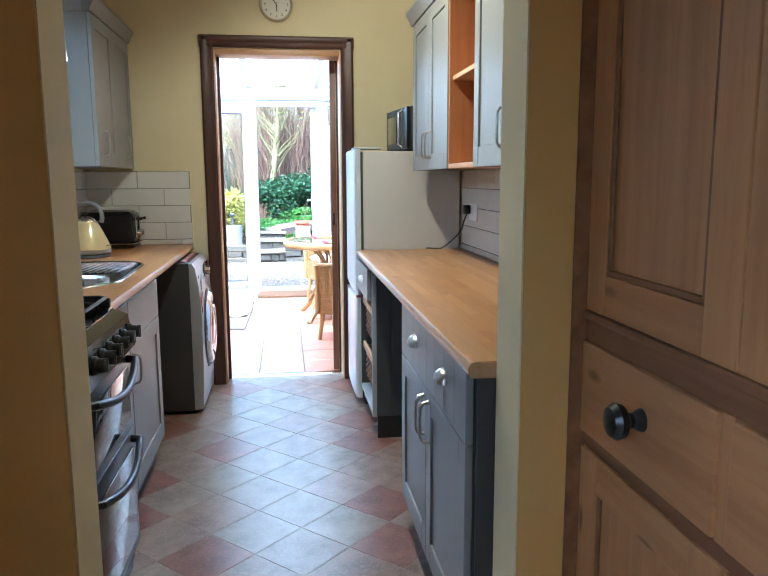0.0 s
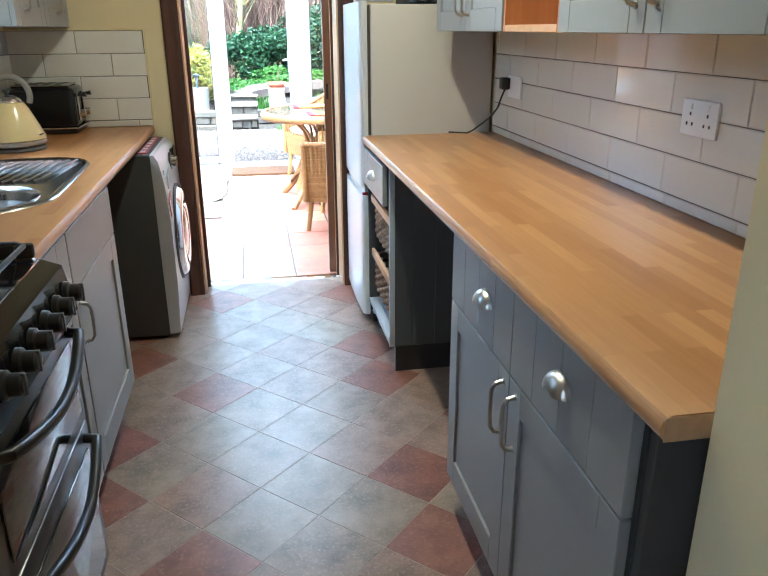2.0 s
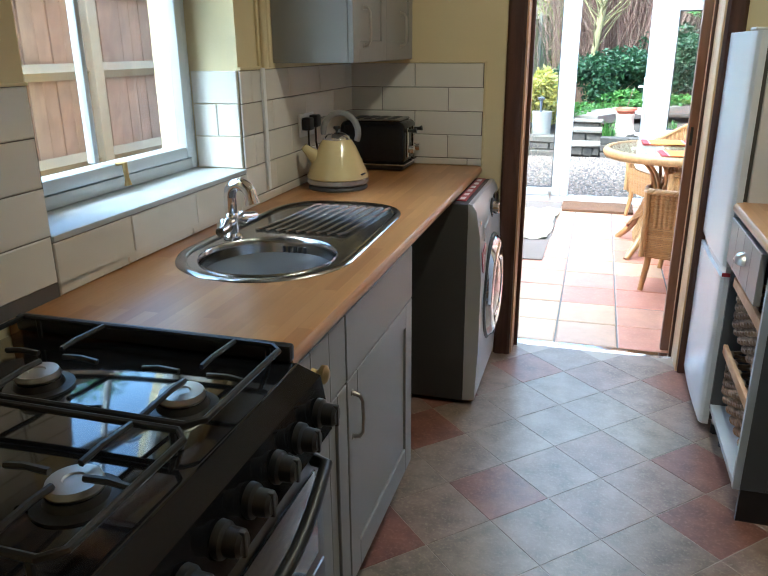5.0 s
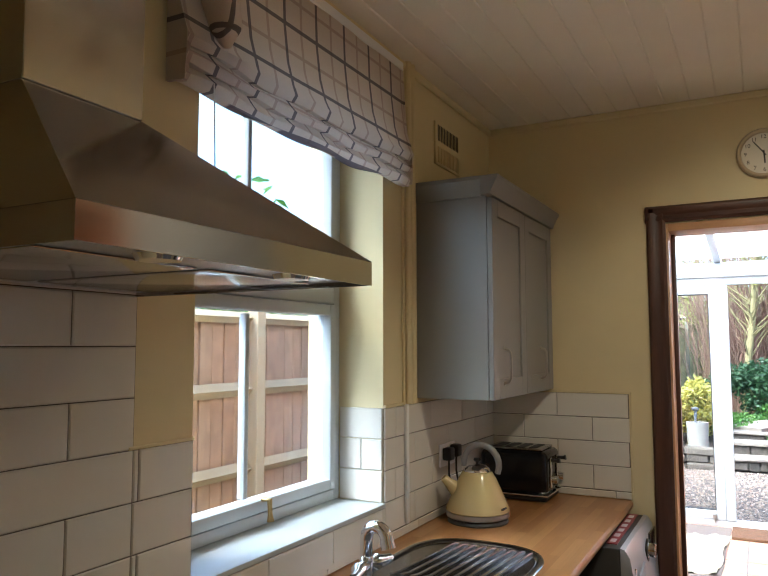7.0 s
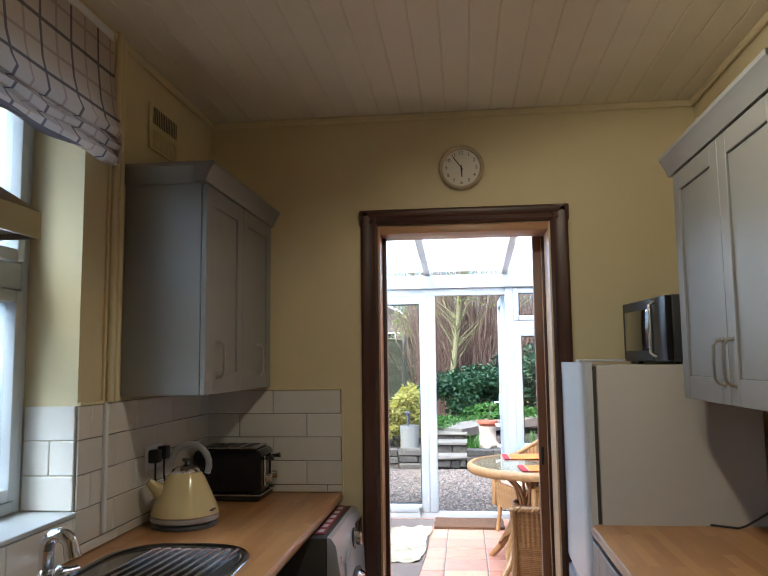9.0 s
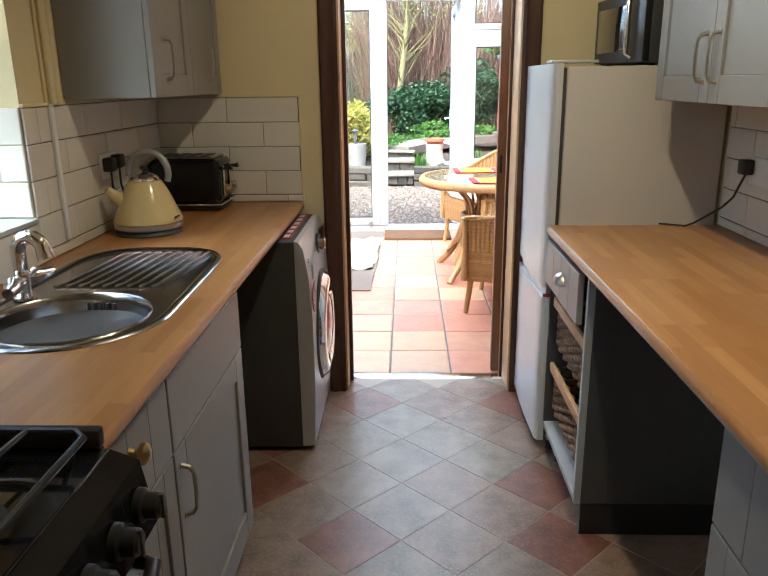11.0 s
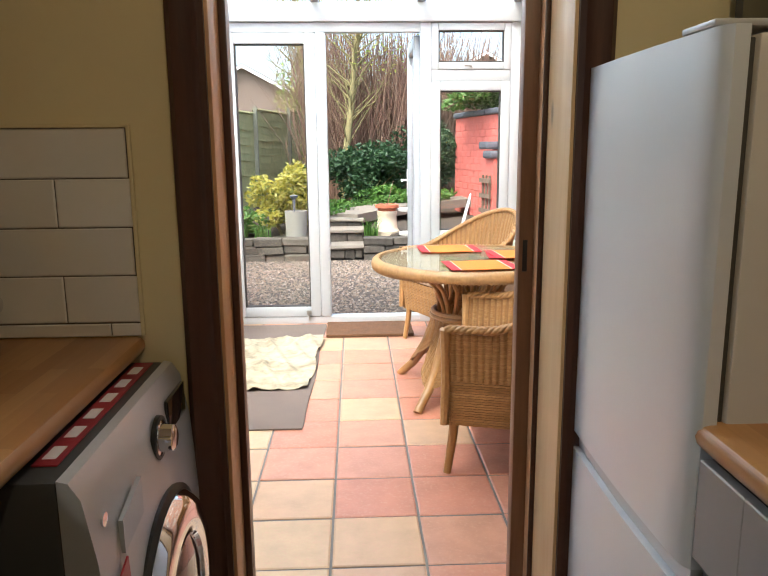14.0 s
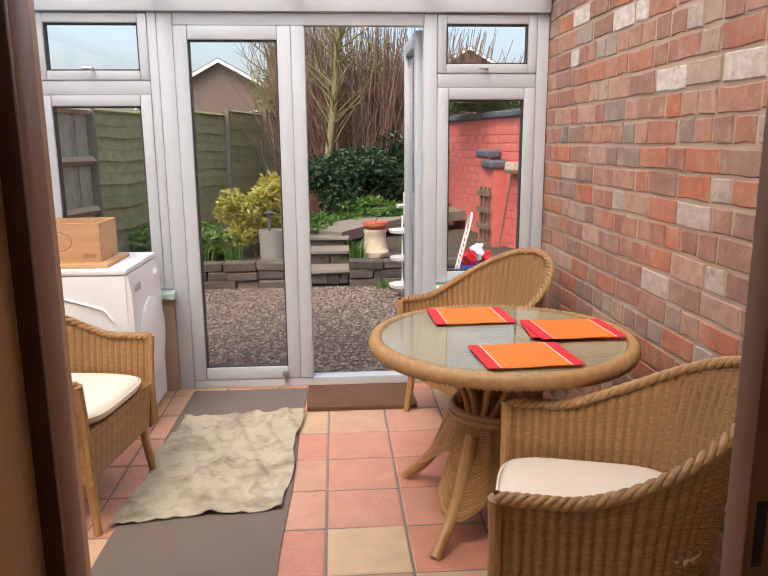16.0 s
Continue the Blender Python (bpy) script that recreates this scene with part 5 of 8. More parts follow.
part("button", lathe(bmesh.new(), [(0.011, 0), (0.011, 0.004), (0, 0.005)], (-0.503, -0.70, 0.765), 16, "x"), CHROME, wm)
part("display", box(-0.508, -0.499, -0.33, -0.20, 0.745, 0.81, 0.001), DARKGLASS, wm, "dark display window")
lb = part("label", prism(bmesh.new(), [(-0.735, 0.655), (-0.66, 0.68), (-0.655, 0.64), (-0.685, 0.57), (-0.70, 0.565), (-0.72, 0.60)], "x", -0.4875, -0.4845), REDLABEL, wm, "dark red capacity label", 0)
cu = bpy.data.curves.new("numeral", "FONT")
cu.body, cu.size, cu.align_x, cu.align_y = "8", 0.06, "CENTER", "CENTER"
cu.materials.append(WHITEPL)
nu = new("numeral", cu)
nu.parent = lb
nu.matrix_basis = Matrix.Translation(Vector((-0.4842, -0.697, 0.62)) - Vector(wm.location)) @ pose(0, 0, 0, 90, 0, 90)
for lx in (-1.04, -0.58):
    for ly in (WY0 + 0.05, WY1 - 0.05):
        part("foot", lathe(bmesh.new(), [(0, 0), (0.022, 0), (0.022, 0.019), (0, 0.019)], (lx, ly, 0), 12), BLACKPL, wm)

wm.location.x += 0.04

# kettle
kt = thing("kettle", (-1.005, -0.80, 0.9), "cream pyramid kettle with a chrome lid on its base", "kettle")
kc = (-1.005, -0.80, 0)
part("base", lathe(bmesh.new(), [(0, 0.9), (0.112, 0.9), (0.114, 0.906), (0.108, 0.916), (0, 0.918)], kc, 36), GREYDARK, kt, "dark grey power base")
part("skirt", lathe(bmesh.new(), [(0.112, 0.919), (0.118, 0.924), (0.117, 0.938), (0.114, 0.940)], kc, 36), NICKEL, kt, "steel skirt ring")
part("body", lathe(bmesh.new(), [(0.114, 0.940), (0.119, 0.944), (0.117, 0.955), (0.095, 1.005), (0.070, 1.060), (0.056, 1.082), (0.050, 1.084)], kc, 40), CREAMENAM, kt)
part("lid", lathe(bmesh.new(), [(0.051, 1.084), (0.047, 1.094), (0.030, 1.106), (0.010, 1.111), (0.0, 1.111)], kc, 32), CHROME, kt, "chrome lid")
part("lid_knob", lathe(bmesh.new(), [(0.004, 1.110), (0.006, 1.118), (0.014, 1.124), (0.012, 1.132), (0, 1.134)], kc, 20), BLACKPL, kt, "black lid knob")
pts = []
for k in range(13):
    a = math.radians(188 - 212 * k / 12)
    pts.append((kc[0] + 0.012 + 0.070 * math.cos(a), kc[1] + 0.01, 1.108 + 0.072 * math.sin(a)))
part("handle", tube(bmesh.new(), pts, [0.010] + [0.012] * 11 + [0.011], 12), GREY, kt, "grey arched handle")
part("spout", tube(bmesh.new(), [(-1.075, -0.835, 1.015), (-1.105, -0.85, 1.045), (-1.118, -0.857, 1.06)], [0.030, 0.018, 0.014], 14), CREAMENAM, kt, "short cream spout")
part("badge", box(-0.895, -0.887, -0.855, -0.815, 0.960, 0.964), INK, kt, "small dark maker bar", 0)

# toaster
ts = thing("toaster", (-0.99, -0.29, 0.9), "glossy black four-slice toaster with chrome trim", "toaster")
bm = box(-1.13, -0.862, -0.385, -0.195, 0.925, 1.085, 0.025, 4)
part("body", bm, ENAMEL, ts, "", 60)
part("top_plate", box(-1.105, -0.885, -0.365, -0.215, 1.0852, 1.093, 0.003), STEEL, ts, "brushed steel top")
for k in range(4):
    part("slot", box(-1.085 + 0.048 * k, -1.055 + 0.048 * k, -0.35, -0.23, 1.0932, 1.0945), INK, ts, "dark slot", 0)
part("base", box(-1.125, -0.866, -0.38, -0.20, 0.903, 0.922, 0.008), BLACKPL, ts)
part("trim", box(-1.133, -0.859, -0.388, -0.192, 0.922, 0.928, 0.002), CHROME, ts, "chrome trim line")
for y in (-0.335, -0.245):
    part("lever_plate", box(-0.8615, -0.857, y - 0.010, y + 0.010, 0.95, 1.06, 0.001), CHROME, ts, "chrome lever plate")
    part("lever", tube(bmesh.new(), [(-0.857, y, 1.05), (-0.835, y, 1.05), (-0.825, y, 1.052)], [0.006, 0.007, 0.010], 10), BLACKPL, ts)
    part("dial", lathe(bmesh.new(), [(0, 0), (0.016, 0), (0.014, 0.018), (0, 0.02)], (-0.860, y + 0.03, 0.975), 18, "x"), CHROME, ts)

ts.scale = (1.1, 1.15, 1.13)

# sockets, plugs and cables
def socket(at, label, y0, y1, z0, z1, x, side, plugs, cord):
    t = thing("wall_socket", at, label, "socket")
    part("plate", box(min(x, x + side * 0.008), max(x, x + side * 0.008), y0, y1, z0, z1, 0.003), WHITEPL, t)
    for py, pz in plugs:
        xx = x + side * 0.008
        part("plug", box(min(xx, xx + side * 0.035), max(xx, xx + side * 0.035), py - 0.024, py + 0.024, pz - 0.024, pz + 0.024, 0.007, 3), BLACKPL, t, "black plug")
    for c in cord:
        part("cable", tube(bmesh.new(), c, 0.0038, 6), CABLE, t, "black cable")
    return t
socket((XL, -0.74, 1.13), "white double wall socket with two black plugs", -0.81, -0.665, 1.085, 1.172, XL + 0.008, 1, [(-0.775, 1.135), (-0.70, 1.14)],
       [[(-1.13, -0.775, 1.11), (-1.13, -0.775, 1.06), (-1.125, -0.76, 0.99), (-1.10, -0.75, 0.92), (-1.09, -0.76, 0.905)], [(-1.13, -0.70, 1.115), (-1.13, -0.70, 1.06), (-1.12, -0.69, 0.98), (-1.11, -0.66, 0.92), (-1.10, -0.50, 0.905), (-1.09, -0.30, 0.905)]])
socket((XR, -1.0, 1.13), "white double wall socket with one black plug", -1.08, -0.935, 1.075, 1.162, XR - 0.008, -1, [(-0.945, 1.13)],
       [[(0.985, -0.945, 1.11), (0.97, -0.94, 1.07), (0.965, -0.92, 1.03), (0.95, -0.88, 0.99), (0.93, -0.83, 0.955), (0.90, -0.79, 0.92), (0.88, -0.77, 0.906), (0.80, -0.715, 0.905)]])

socket((XR, -2.29, 1.14), "white double wall socket, empty, on the tiles", -2.363, -2.217, 1.097, 1.183, XR - 0.008, -1, [], [])
ss_ = bpy.data.objects["wall_socket.002"]
for y in (-2.325, -2.255):
    for dy, dz in ((0, 0.014), (-0.011, -0.010), (0.011, -0.010)):
        part("socket_slot", box(XR - 0.0168, XR - 0.0155, y + dy - 0.003, y + dy + 0.003, 1.135 + dz - 0.004, 1.135 + dz + 0.004), INK, ss_, "dark slot", 0)
    part("switch", box(XR - 0.0185, XR - 0.0155, y - 0.006, y + 0.006, 1.160, 1.174, 0.001), WHITEPL, ss_)

# spotlight bar
sp = thing("spotlight_bar", (0.10, -1.75, ZC), "ceiling spotlight bar with lit warm bulbs", "ceiling light")
part("bar", box(0.075, 0.125, -2.30, -1.50, ZC - 0.028, ZC - 0.0005, 0.006), CHROME, sp)
for k, y in enumerate((-1.56, -1.90, -2.24)):
    tgt = Vector((0.72, y + 0.30 - 0.25 * k, 0.9))
    src = Vector((0.10, y, ZC - 0.10))
    dv = (tgt - src).normalized()
    hdm = dv.to_track_quat("Z", "Y").to_matrix().to_4x4()
    part("stem", tube(bmesh.new(), [(0.10, y, ZC - 0.029), src], 0.008, 8), CHROME, sp)
    bm = lathe(bmesh.new(), [(0.0, -0.05), (0.018, -0.05), (0.022, -0.02), (0.036, 0.04), (0.038, 0.055), (0.034, 0.055), (0.030, 0.035)], (0, 0, 0), 24)
    bmesh.ops.transform(bm, matrix=Matrix.Translation(src) @ hdm, verts=bm.verts)
    sh = part("shade", bm, CHROME, sp)
    bm = lathe(bmesh.new(), [(0.030, 0.036), (0.02, 0.044), (0.0, 0.046)], (0, 0, 0), 20)
    bmesh.ops.transform(bm, matrix=Matrix.Translation(src) @ hdm, verts=bm.verts)
    part("bulb", bm, BULB, sh, "lit warm bulb")
    la = bpy.data.lights.new("spot_lamp", "SPOT")
    la.energy, la.color, la.spot_size, la.spot_blend, la.shadow_soft_size = SPOT_W * (0.8 if k else 1.2), (1.0, 0.76, 0.50), radians(112 if k else 175), 0.9 if k else 0.35, 0.03
    lo = new("spot_lamp", la)
    lo.matrix_world = look(src + dv * 0.065, tgt)

# ---- hall: built-in pine cupboard ----
pc = thing("pine_cupboard", (0.8, -3.83, 0), "stripped pine built-in cupboard with doors and a drawer", "cupboard")
PX = 0.60
def pine_front(name, y0, y1, z0, z1, rail, stile, label=""):
    d = part(name, box(PX, PX + 0.016, y0, y0 + stile, z0, z1, 0.002), PINE, pc, label, 0)
    part("stile", box(PX, PX + 0.016, y1 - stile, y1, z0, z1, 0.002), PINE, d, "", 0)
    for za, zb in ((z0, z0 + rail), (z1 - rail, z1)):
        part("rail", box(PX + 0.001, PX + 0.016, y0 + stile, y1 - stile, za, zb, 0.002), PINEY, d, "", 0)
    part("panel", box(PX + 0.010, PX + 0.016, y0 + stile, y1 - stile, z0 + rail, z1 - rail), PINE, d, "", 0)
    part("panel_moulding", bbox(bbox(box(PX + 0.003, PX + 0.010, y0 + stile, y0 + stile + 0.012, z0 + rail, z1 - rail, 0.003), PX + 0.003, PX + 0.010, y1 - stile - 0.012, y1 - stile, z0 + rail, z1 - rail, 0.003), PX + 0.003, PX + 0.010, y0 + stile + 0.012, y1 - stile - 0.012, z0 + rail, z0 + rail + 0.012, 0.003), PINERED, d, "", 0)
    return d
d1 = pine_front("upper_door", -3.825, -3.352, 1.045, 2.02, 0.075, 0.08)
part("hinge", box(PX - 0.004, PX - 0.0005, -3.358, -3.346, 1.20, 1.26, 0.001), BLACKPL, d1, "black hinge")
pine_front("upper_door", -4.30, -3.83, 1.045, 2.02, 0.075, 0.08)
part("bead", box(PX - 0.004, PX + 0.016, -4.30, -3.352, 1.026, 1.043, 0.004), PINERED, pc, "dark pine bead")
part("frame_rail", box(PX + 0.002, PX + 0.016, -4.30, -3.352, 0.985, 1.0255, 0.002), PINERED, pc, "dark pine rail", 0)
for y0, y1 in ((-3.80, -3.356), (-4.28, -3.83)):
    dw = part("drawer", box(PX - 0.004, PX + 0.016, y0, y1, 0.80, 0.982, 0.004), PINEY, pc, "", 0)
    part("knob", lathe(bmesh.new(), [(0, 0), (0.020, 0), (0.018, -0.006), (0.012, -0.016), (0.014, -0.024), (0.028, -0.034), (0.031, -0.046), (0.024, -0.056), (0.010, -0.060), (0, -0.060)], (PX - 0.004, (y0 + y1) / 2 - 0.02, 0.902), 28, "x"), BLACKPL, dw, "dark turned wooden knob")
part("frame_rail", box(PX + 0.002, PX + 0.016, -4.30, -3.352, 0.772, 0.797, 0.002), PINERED, pc, "dark pine rail", 0)
pine_front("lower_door", -3.825, -3.352, 0.10, 0.768, 0.075, 0.08)
pine_front("lower_door", -4.30, -3.83, 0.10, 0.768, 0.075, 0.08)
part("drawer_divider", box(PX + 0.002, PX + 0.016, -3.8295, -3.8005, 0.7975, 0.9845, 0.002), PINE, pc, "", 0)
part("plinth", box(PX + 0.008, PX + 0.016, -4.30, -3.352, 0.0, 0.098), PINEY, pc, "", 0)
part("carcass", bbox(box(PX + 0.0165, 1.09, -4.319, -3.3515, 0.0, 0.02), PX + 0.0165, 0.64, -4.319, -3.3515, 2.021, 2.049), PINEY, pc, "", 0)
part("face_frame", box(0.571, 0.6155, -3.3600, -3.3545, 0.0, 2.05), PINERED, pc, "dark pine edge strip", 0)


# ---- conservatory ----
CX0, CX1, CYE = -1.80, 1.106, 3.55
floor_c = structure("floor_2", box(CX0 - 0.2, CX1 + 0.25, 0.0, CYE + 0.08, -0.1, -0.004), TGROUT, "terracotta tiled conservatory floor with dark grey joints", "floor")
P = 0.306
def square_tile():
    h, k, t = P / 2 - 0.0045, 0.006, 0.006
    v = []
    for r, z in ((h, 0), (h, t - 0.003), (h - k, t)):
        v += [(r, r, z), (-r, r, z), (-r, -r, z), (r, -r, z)]
    f = [(8, 9, 10, 11)]
    for a in range(4):
        b = (a + 1) % 4
        f += [(a, b, b + 4, a + 4), (a + 4, b + 4, b + 8, a + 8)]
    me = bpy.data.meshes.new("tile")
    me.from_pydata(v, [], f)
    finish(me, TERRA, 0)
    return me
SQ = square_tile()
for i in range(-6, 5):
    for j in range(12):
        x, y = -0.18 + P * (i + 0.5), 0.042 + P * (j + 0.5)
        if not (CX0 - 0.1 < x < CX1 + 0.1 and 0.08 < y < CYE + 0.02):
            continue
        piece("tile", SQ, floor_c, pose(x, y, -0.005 + 0.0012 * math.sin(i * 3.1 + j * 1.7), random.uniform(-0.25, 0.25), random.uniform(-0.25, 0.25), random.uniform(-0.4, 0.4)))

structure("wall_brick", box(CX1 + 0.008, CX1 + 0.23, 0.11, CYE + 0.08, -0.1, 2.75), MORTAR, "old red brick wall of the conservatory", "wall")
wall_brick = bpy.data.objects["wall_brick"]
def brick_data(w, h=0.0815, d=0.0045):
    """A worn brick face: uneven arrises, thin rounded border."""
    k = 0.004
    v = []
    rim = [(q / 3 * w, 0.0) for q in range(4)] + [(w - q / 3 * w, h) for q in range(4)]
    j = [(random.uniform(-0.004, 0.004), random.uniform(-0.0045, 0.0045)) for _ in rim]
    for e, z in ((0, 0), (0, d - k), (k, d)):
        for (x, y), (p, q) in zip(rim, j):
            v.append((x + p + (e if x < 0.001 else -e if x > w - 0.001 else 0), -z, y + q + (e if y < 0.001 else -e)))
    f = [tuple(range(16, 24))]
    for i in range(8):
        n = (i + 1) % 8
        f += [(i, n, n + 8, i + 8), (i + 8, n + 8, n + 16, i + 16)]
    return v, f
BRICKS = {}
rest_v, rest_f = [], []
course, z = 0, 0.01
while z < 2.66:
    y = 0.12 - random.uniform(0, 0.1)
    while y < CYE - 0.02:
        w = (0.112 if random.random() < (0.9 if course % 4 == 3 else 0.3) else 0.229) + random.uniform(-0.005, 0.005)
        a, b = max(y, 0.125), min(y + w, CYE + 0.07)
        y += w + 0.012
        if b - a < 0.03:
            continue
        m = pose(CX1 + 0.0085 - random.uniform(0, 0.003), b, z + random.uniform(-0.002, 0.002), random.uniform(-0.6, 0.6), random.uniform(-0.6, 0.6), -90 + random.uniform(-0.5, 0.5))
        if a > 0.95 and 0.42 < z < 1.95 and (BRICKS.setdefault("n", 0) < 298):
            BRICKS["n"] += 1
            key = (round(b - a, 2), BRICKS["n"] % 4)
            if key not in BRICKS:
                v, f = brick_data(key[0])
                me = bpy.data.meshes.new("brick")
                me.from_pydata(v, [], f)
                finish(me, BRICK, 0)
                BRICKS[key] = me
            piece("brick", BRICKS[key], wall_brick, m)
        else:
            v, f = brick_data(b - a)
            o = len(rest_v)
            rest_v += [tuple(m @ Vector(p)) for p in v]
            rest_f += [tuple(o + i for i in q) for q in f]
    z += 0.0957
    course += 1
br = raw("brick_courses", rest_v, rest_f, BRICKJ, wall_brick)
tagged(br, "old red brick courses", kind="stuff")

# glazed end wall
ew = tagged(thing("window_wall", (0, CYE, 0), "white framed glazed end wall with double doors, one open", "window"), kind="structure")
FY0, FY1 = CYE - 0.03, CYE + 0.04
def post(x0, x1, z0, z1, name="frame_post", y0=FY0, y1=FY1, mt=UPVC):
    return part(name, box(x0, x1, y0, y1, z0, z1, 0.006), mt, ew)
post(-1.80, -1.73, 0.62, 2.156)
post(-1.127, -1.078, 0.62, 2.156)
post(-1.077, -0.992, 0.0, 2.156)
post(0.392, 0.468, 0.0, 2.156)
post(1.036, CX1 - 0.001, 0.62, 2.156)
part("eaves_beam", box(CX0, CX1 - 0.001, CYE - 0.06, CYE + 0.08, 2.157, 2.285, 0.008), UPVC, ew)
part("threshold_bar", box(-0.991, 0.391, FY0, FY1 + 0.02, 0.0, 0.055, 0.006), UPVC, ew)
part("head_bar", box(-0.991, 0.391, FY0, FY1, 2.09, 2.156, 0.006), UPVC, ew)
def sash(x0, x1, z0, z1, w=0.06, y0=FY0 - 0.006, y1=FY1 - 0.012, name="sash"):
    s = part(name, box(x0, x0 + w, y0, y1, z0, z1, 0.007), UPVC, ew)
    for a in ((x1 - w, x1, z0, z1), (x0 + w, x1 - w, z0, z0 + w), (x0 + w, x1 - w, z1 - w, z1)):
        part("bar", box(a[0], a[1], y0, y1, a[2], a[3], 0.007), UPVC, s)
    for a in ((x0 + w, x0 + w + 0.008, z0 + w, z1 - w), (x1 - w - 0.008, x1 - w, z0 + w, z1 - w), (x0 + w, x1 - w, z0 + w, z0 + w + 0.008), (x0 + w, x1 - w, z1 - w - 0.008, z1 - w)):
        part("glazing_seal", box(a[0], a[1], y0 + 0.012, y1 - 0.012, a[2], a[3]), GASKET, s, "black seal", 0)
    g = part("pane", box(x0 + w, x1 - w, CYE - 0.004, CYE + 0.002, z0 + w, z1 - w), GLASS, s, "", 0)
    g.visible_shadow = False
    return s
sash(-1.729, -1.128, 0.63, 1.72)
sash(-1.729, -1.128, 1.80, 2.15, 0.05)
part("transom", box(-1.729, -1.128, FY0, FY1, 1.721, 1.799, 0.006), UPVC, ew)
sash(0.469, 1.035, 0.63, 1.755, 0.065)
sash(0.469, 1.035, 1.835, 2.15, 0.05)
part("transom", box(0.469, 1.035, FY0, FY1, 1.756, 1.834, 0.006), UPVC, ew)
for x in (0.75, -1.43):
    part("window_handle", tube(bmesh.new(), [(x, FY0 - 0.006, 1.86), (x, FY0 - 0.03, 1.86), (x - 0.05, FY0 - 0.034, 1.862)], [0.009, 0.009, 0.007], 8), NICKEL, ew, "silver window handle")
dl = sash(-0.990, -0.352, 0.056, 2.088, 0.075, name="door_leaf")
part("meeting_post", box(-0.351, -0.275, FY0 - 0.012, FY1 - 0.01, 0.056, 2.088, 0.010), UPVC, ew)
bo = part("door_bolt", box(-0.46, -0.425, FY0 - 0.03, FY0 - 0.007, 0.075, 0.105, 0.004), NICKEL, dl, "silver foot bolt")
part("bolt_pin", tube(bmesh.new(), [(-0.442, FY0 - 0.02, 0.078), (-0.442, FY0 - 0.02, 0.03)], 0.006, 8), NICKEL, ew)
# the open leaf stands out into the garden
od = tagged(thing("door_1", (0.40, CYE + 0.06, 0), "white glazed garden door, standing open outwards", "door"), kind="structure")
OX0, OX1, OY0, OY1 = 0.352, 0.408, CYE + 0.065, CYE + 0.73
for a in ((OY0, OY0 + 0.075, 0.06, 2.08), (OY1 - 0.075, OY1, 0.06, 2.08), (OY0 + 0.075, OY1 - 0.075, 0.06, 0.14), (OY0 + 0.075, OY1 - 0.075, 2.0, 2.08)):
    part("door_bar", box(OX0, OX1, *a, 0.007), UPVC, od)
g = part("pane", box(0.377, 0.383, OY0 + 0.075, OY1 - 0.075, 0.14, 2.0), GLASS, od, "", 0)
g.visible_shadow = False
part("handle_plate", box(OX0 - 0.008, OX0 - 0.0005, OY1 - 0.055, OY1 - 0.025, 0.90, 1.12, 0.003), WHITEPL, od, "white handle plate")
part("handle", tube(bmesh.new(), [(OX0 - 0.008, OY1 - 0.04, 1.03), (OX0 - 0.05, OY1 - 0.04, 1.03), (OX0 - 0.055, OY1 - 0.15, 1.03)], 0.010, 10), WHITEPL, od, "white lever handle")

# dwarf walls, sills, side glazing
def brick_block(name, x0, x1, y0, y1, z0, z1, label):
    w = structure(name, box(x0, x1, y0, y1, z0, z1), MORTAR, label, "wall")
    vs, fs, zz, c = [], [], z0 + 0.01, 0
    while zz < z1 - 0.075:
        for sgn, m0, length in ((0, lambda u, q: pose(x0 + u, y0 + 0.009, q), x1 - x0), (1, lambda u, q: pose(x1 - 0.009, y0 + u, q, 0, 0, 90), y1 - y0)):
            u = -0.11 * (c % 2)
            while u < length:
                a, b = max(u, 0.0), min(u + 0.222, length)
                if b - a > 0.03:
                    v, f = brick_data(b - a)
                    o = len(vs)
                    m = m0(a, zz)
                    vs += [tuple(m @ Vector(p)) for p in v]
                    fs += [tuple(o + i for i in q) for q in f]
                u += 0.233
        zz += 0.0957
        c += 1
    tagged(raw("brick_courses", vs, fs, BRICKJ, w), "red brick courses", kind="stuff")
    return w
brick_block("wall_dwarf_end", CX0, -1.079, CYE - 0.05, CYE + 0.07, -0.1, 0.57, "low red brick wall under the window")
brick_block("wall_dwarf_right", 0.469, CX1 - 0.001, CYE - 0.05, CYE + 0.07, -0.1, 0.57, "low red brick wall under the window")
brick_block("wall_dwarf_side", CX0 - 0.12, CX0, 0.11, CYE + 0.07, -0.1, 0.57, "low red brick wall under the side windows")
structure("window_sill", bbox(bbox(box(CX0, -1.06, CYE - 0.11, CYE + 0.07, 0.571, 0.615, 0.008), 0.469, CX1 - 0.001, CYE - 0.11, CYE + 0.07, 0.571, 0.615, 0.008), CX0 - 0.12, CX0 + 0.03, 0.112, CYE - 0.111, 0.571, 0.615, 0.008), GREENSILL, "pale green painted window sills", "sill")
sw = tagged(thing("window_side", (CX0, 1.8, 0.62), "white framed side windows of the conservatory", "window"), kind="structure")
for y in (0.13, 0.98, 1.83, 2.68, 3.45):
    part("frame_post", box(CX0 - 0.08, CX0 - 0.02, y, y + 0.06, 0.617, 2.15, 0.006), UPVC, sw)
for z in (0.617, 1.73, 2.10):
    part("frame_rail", box(CX0 - 0.078, CX0 - 0.022, 0.13, 3.51, z, z + 0.05, 0.006), UPVC, sw)
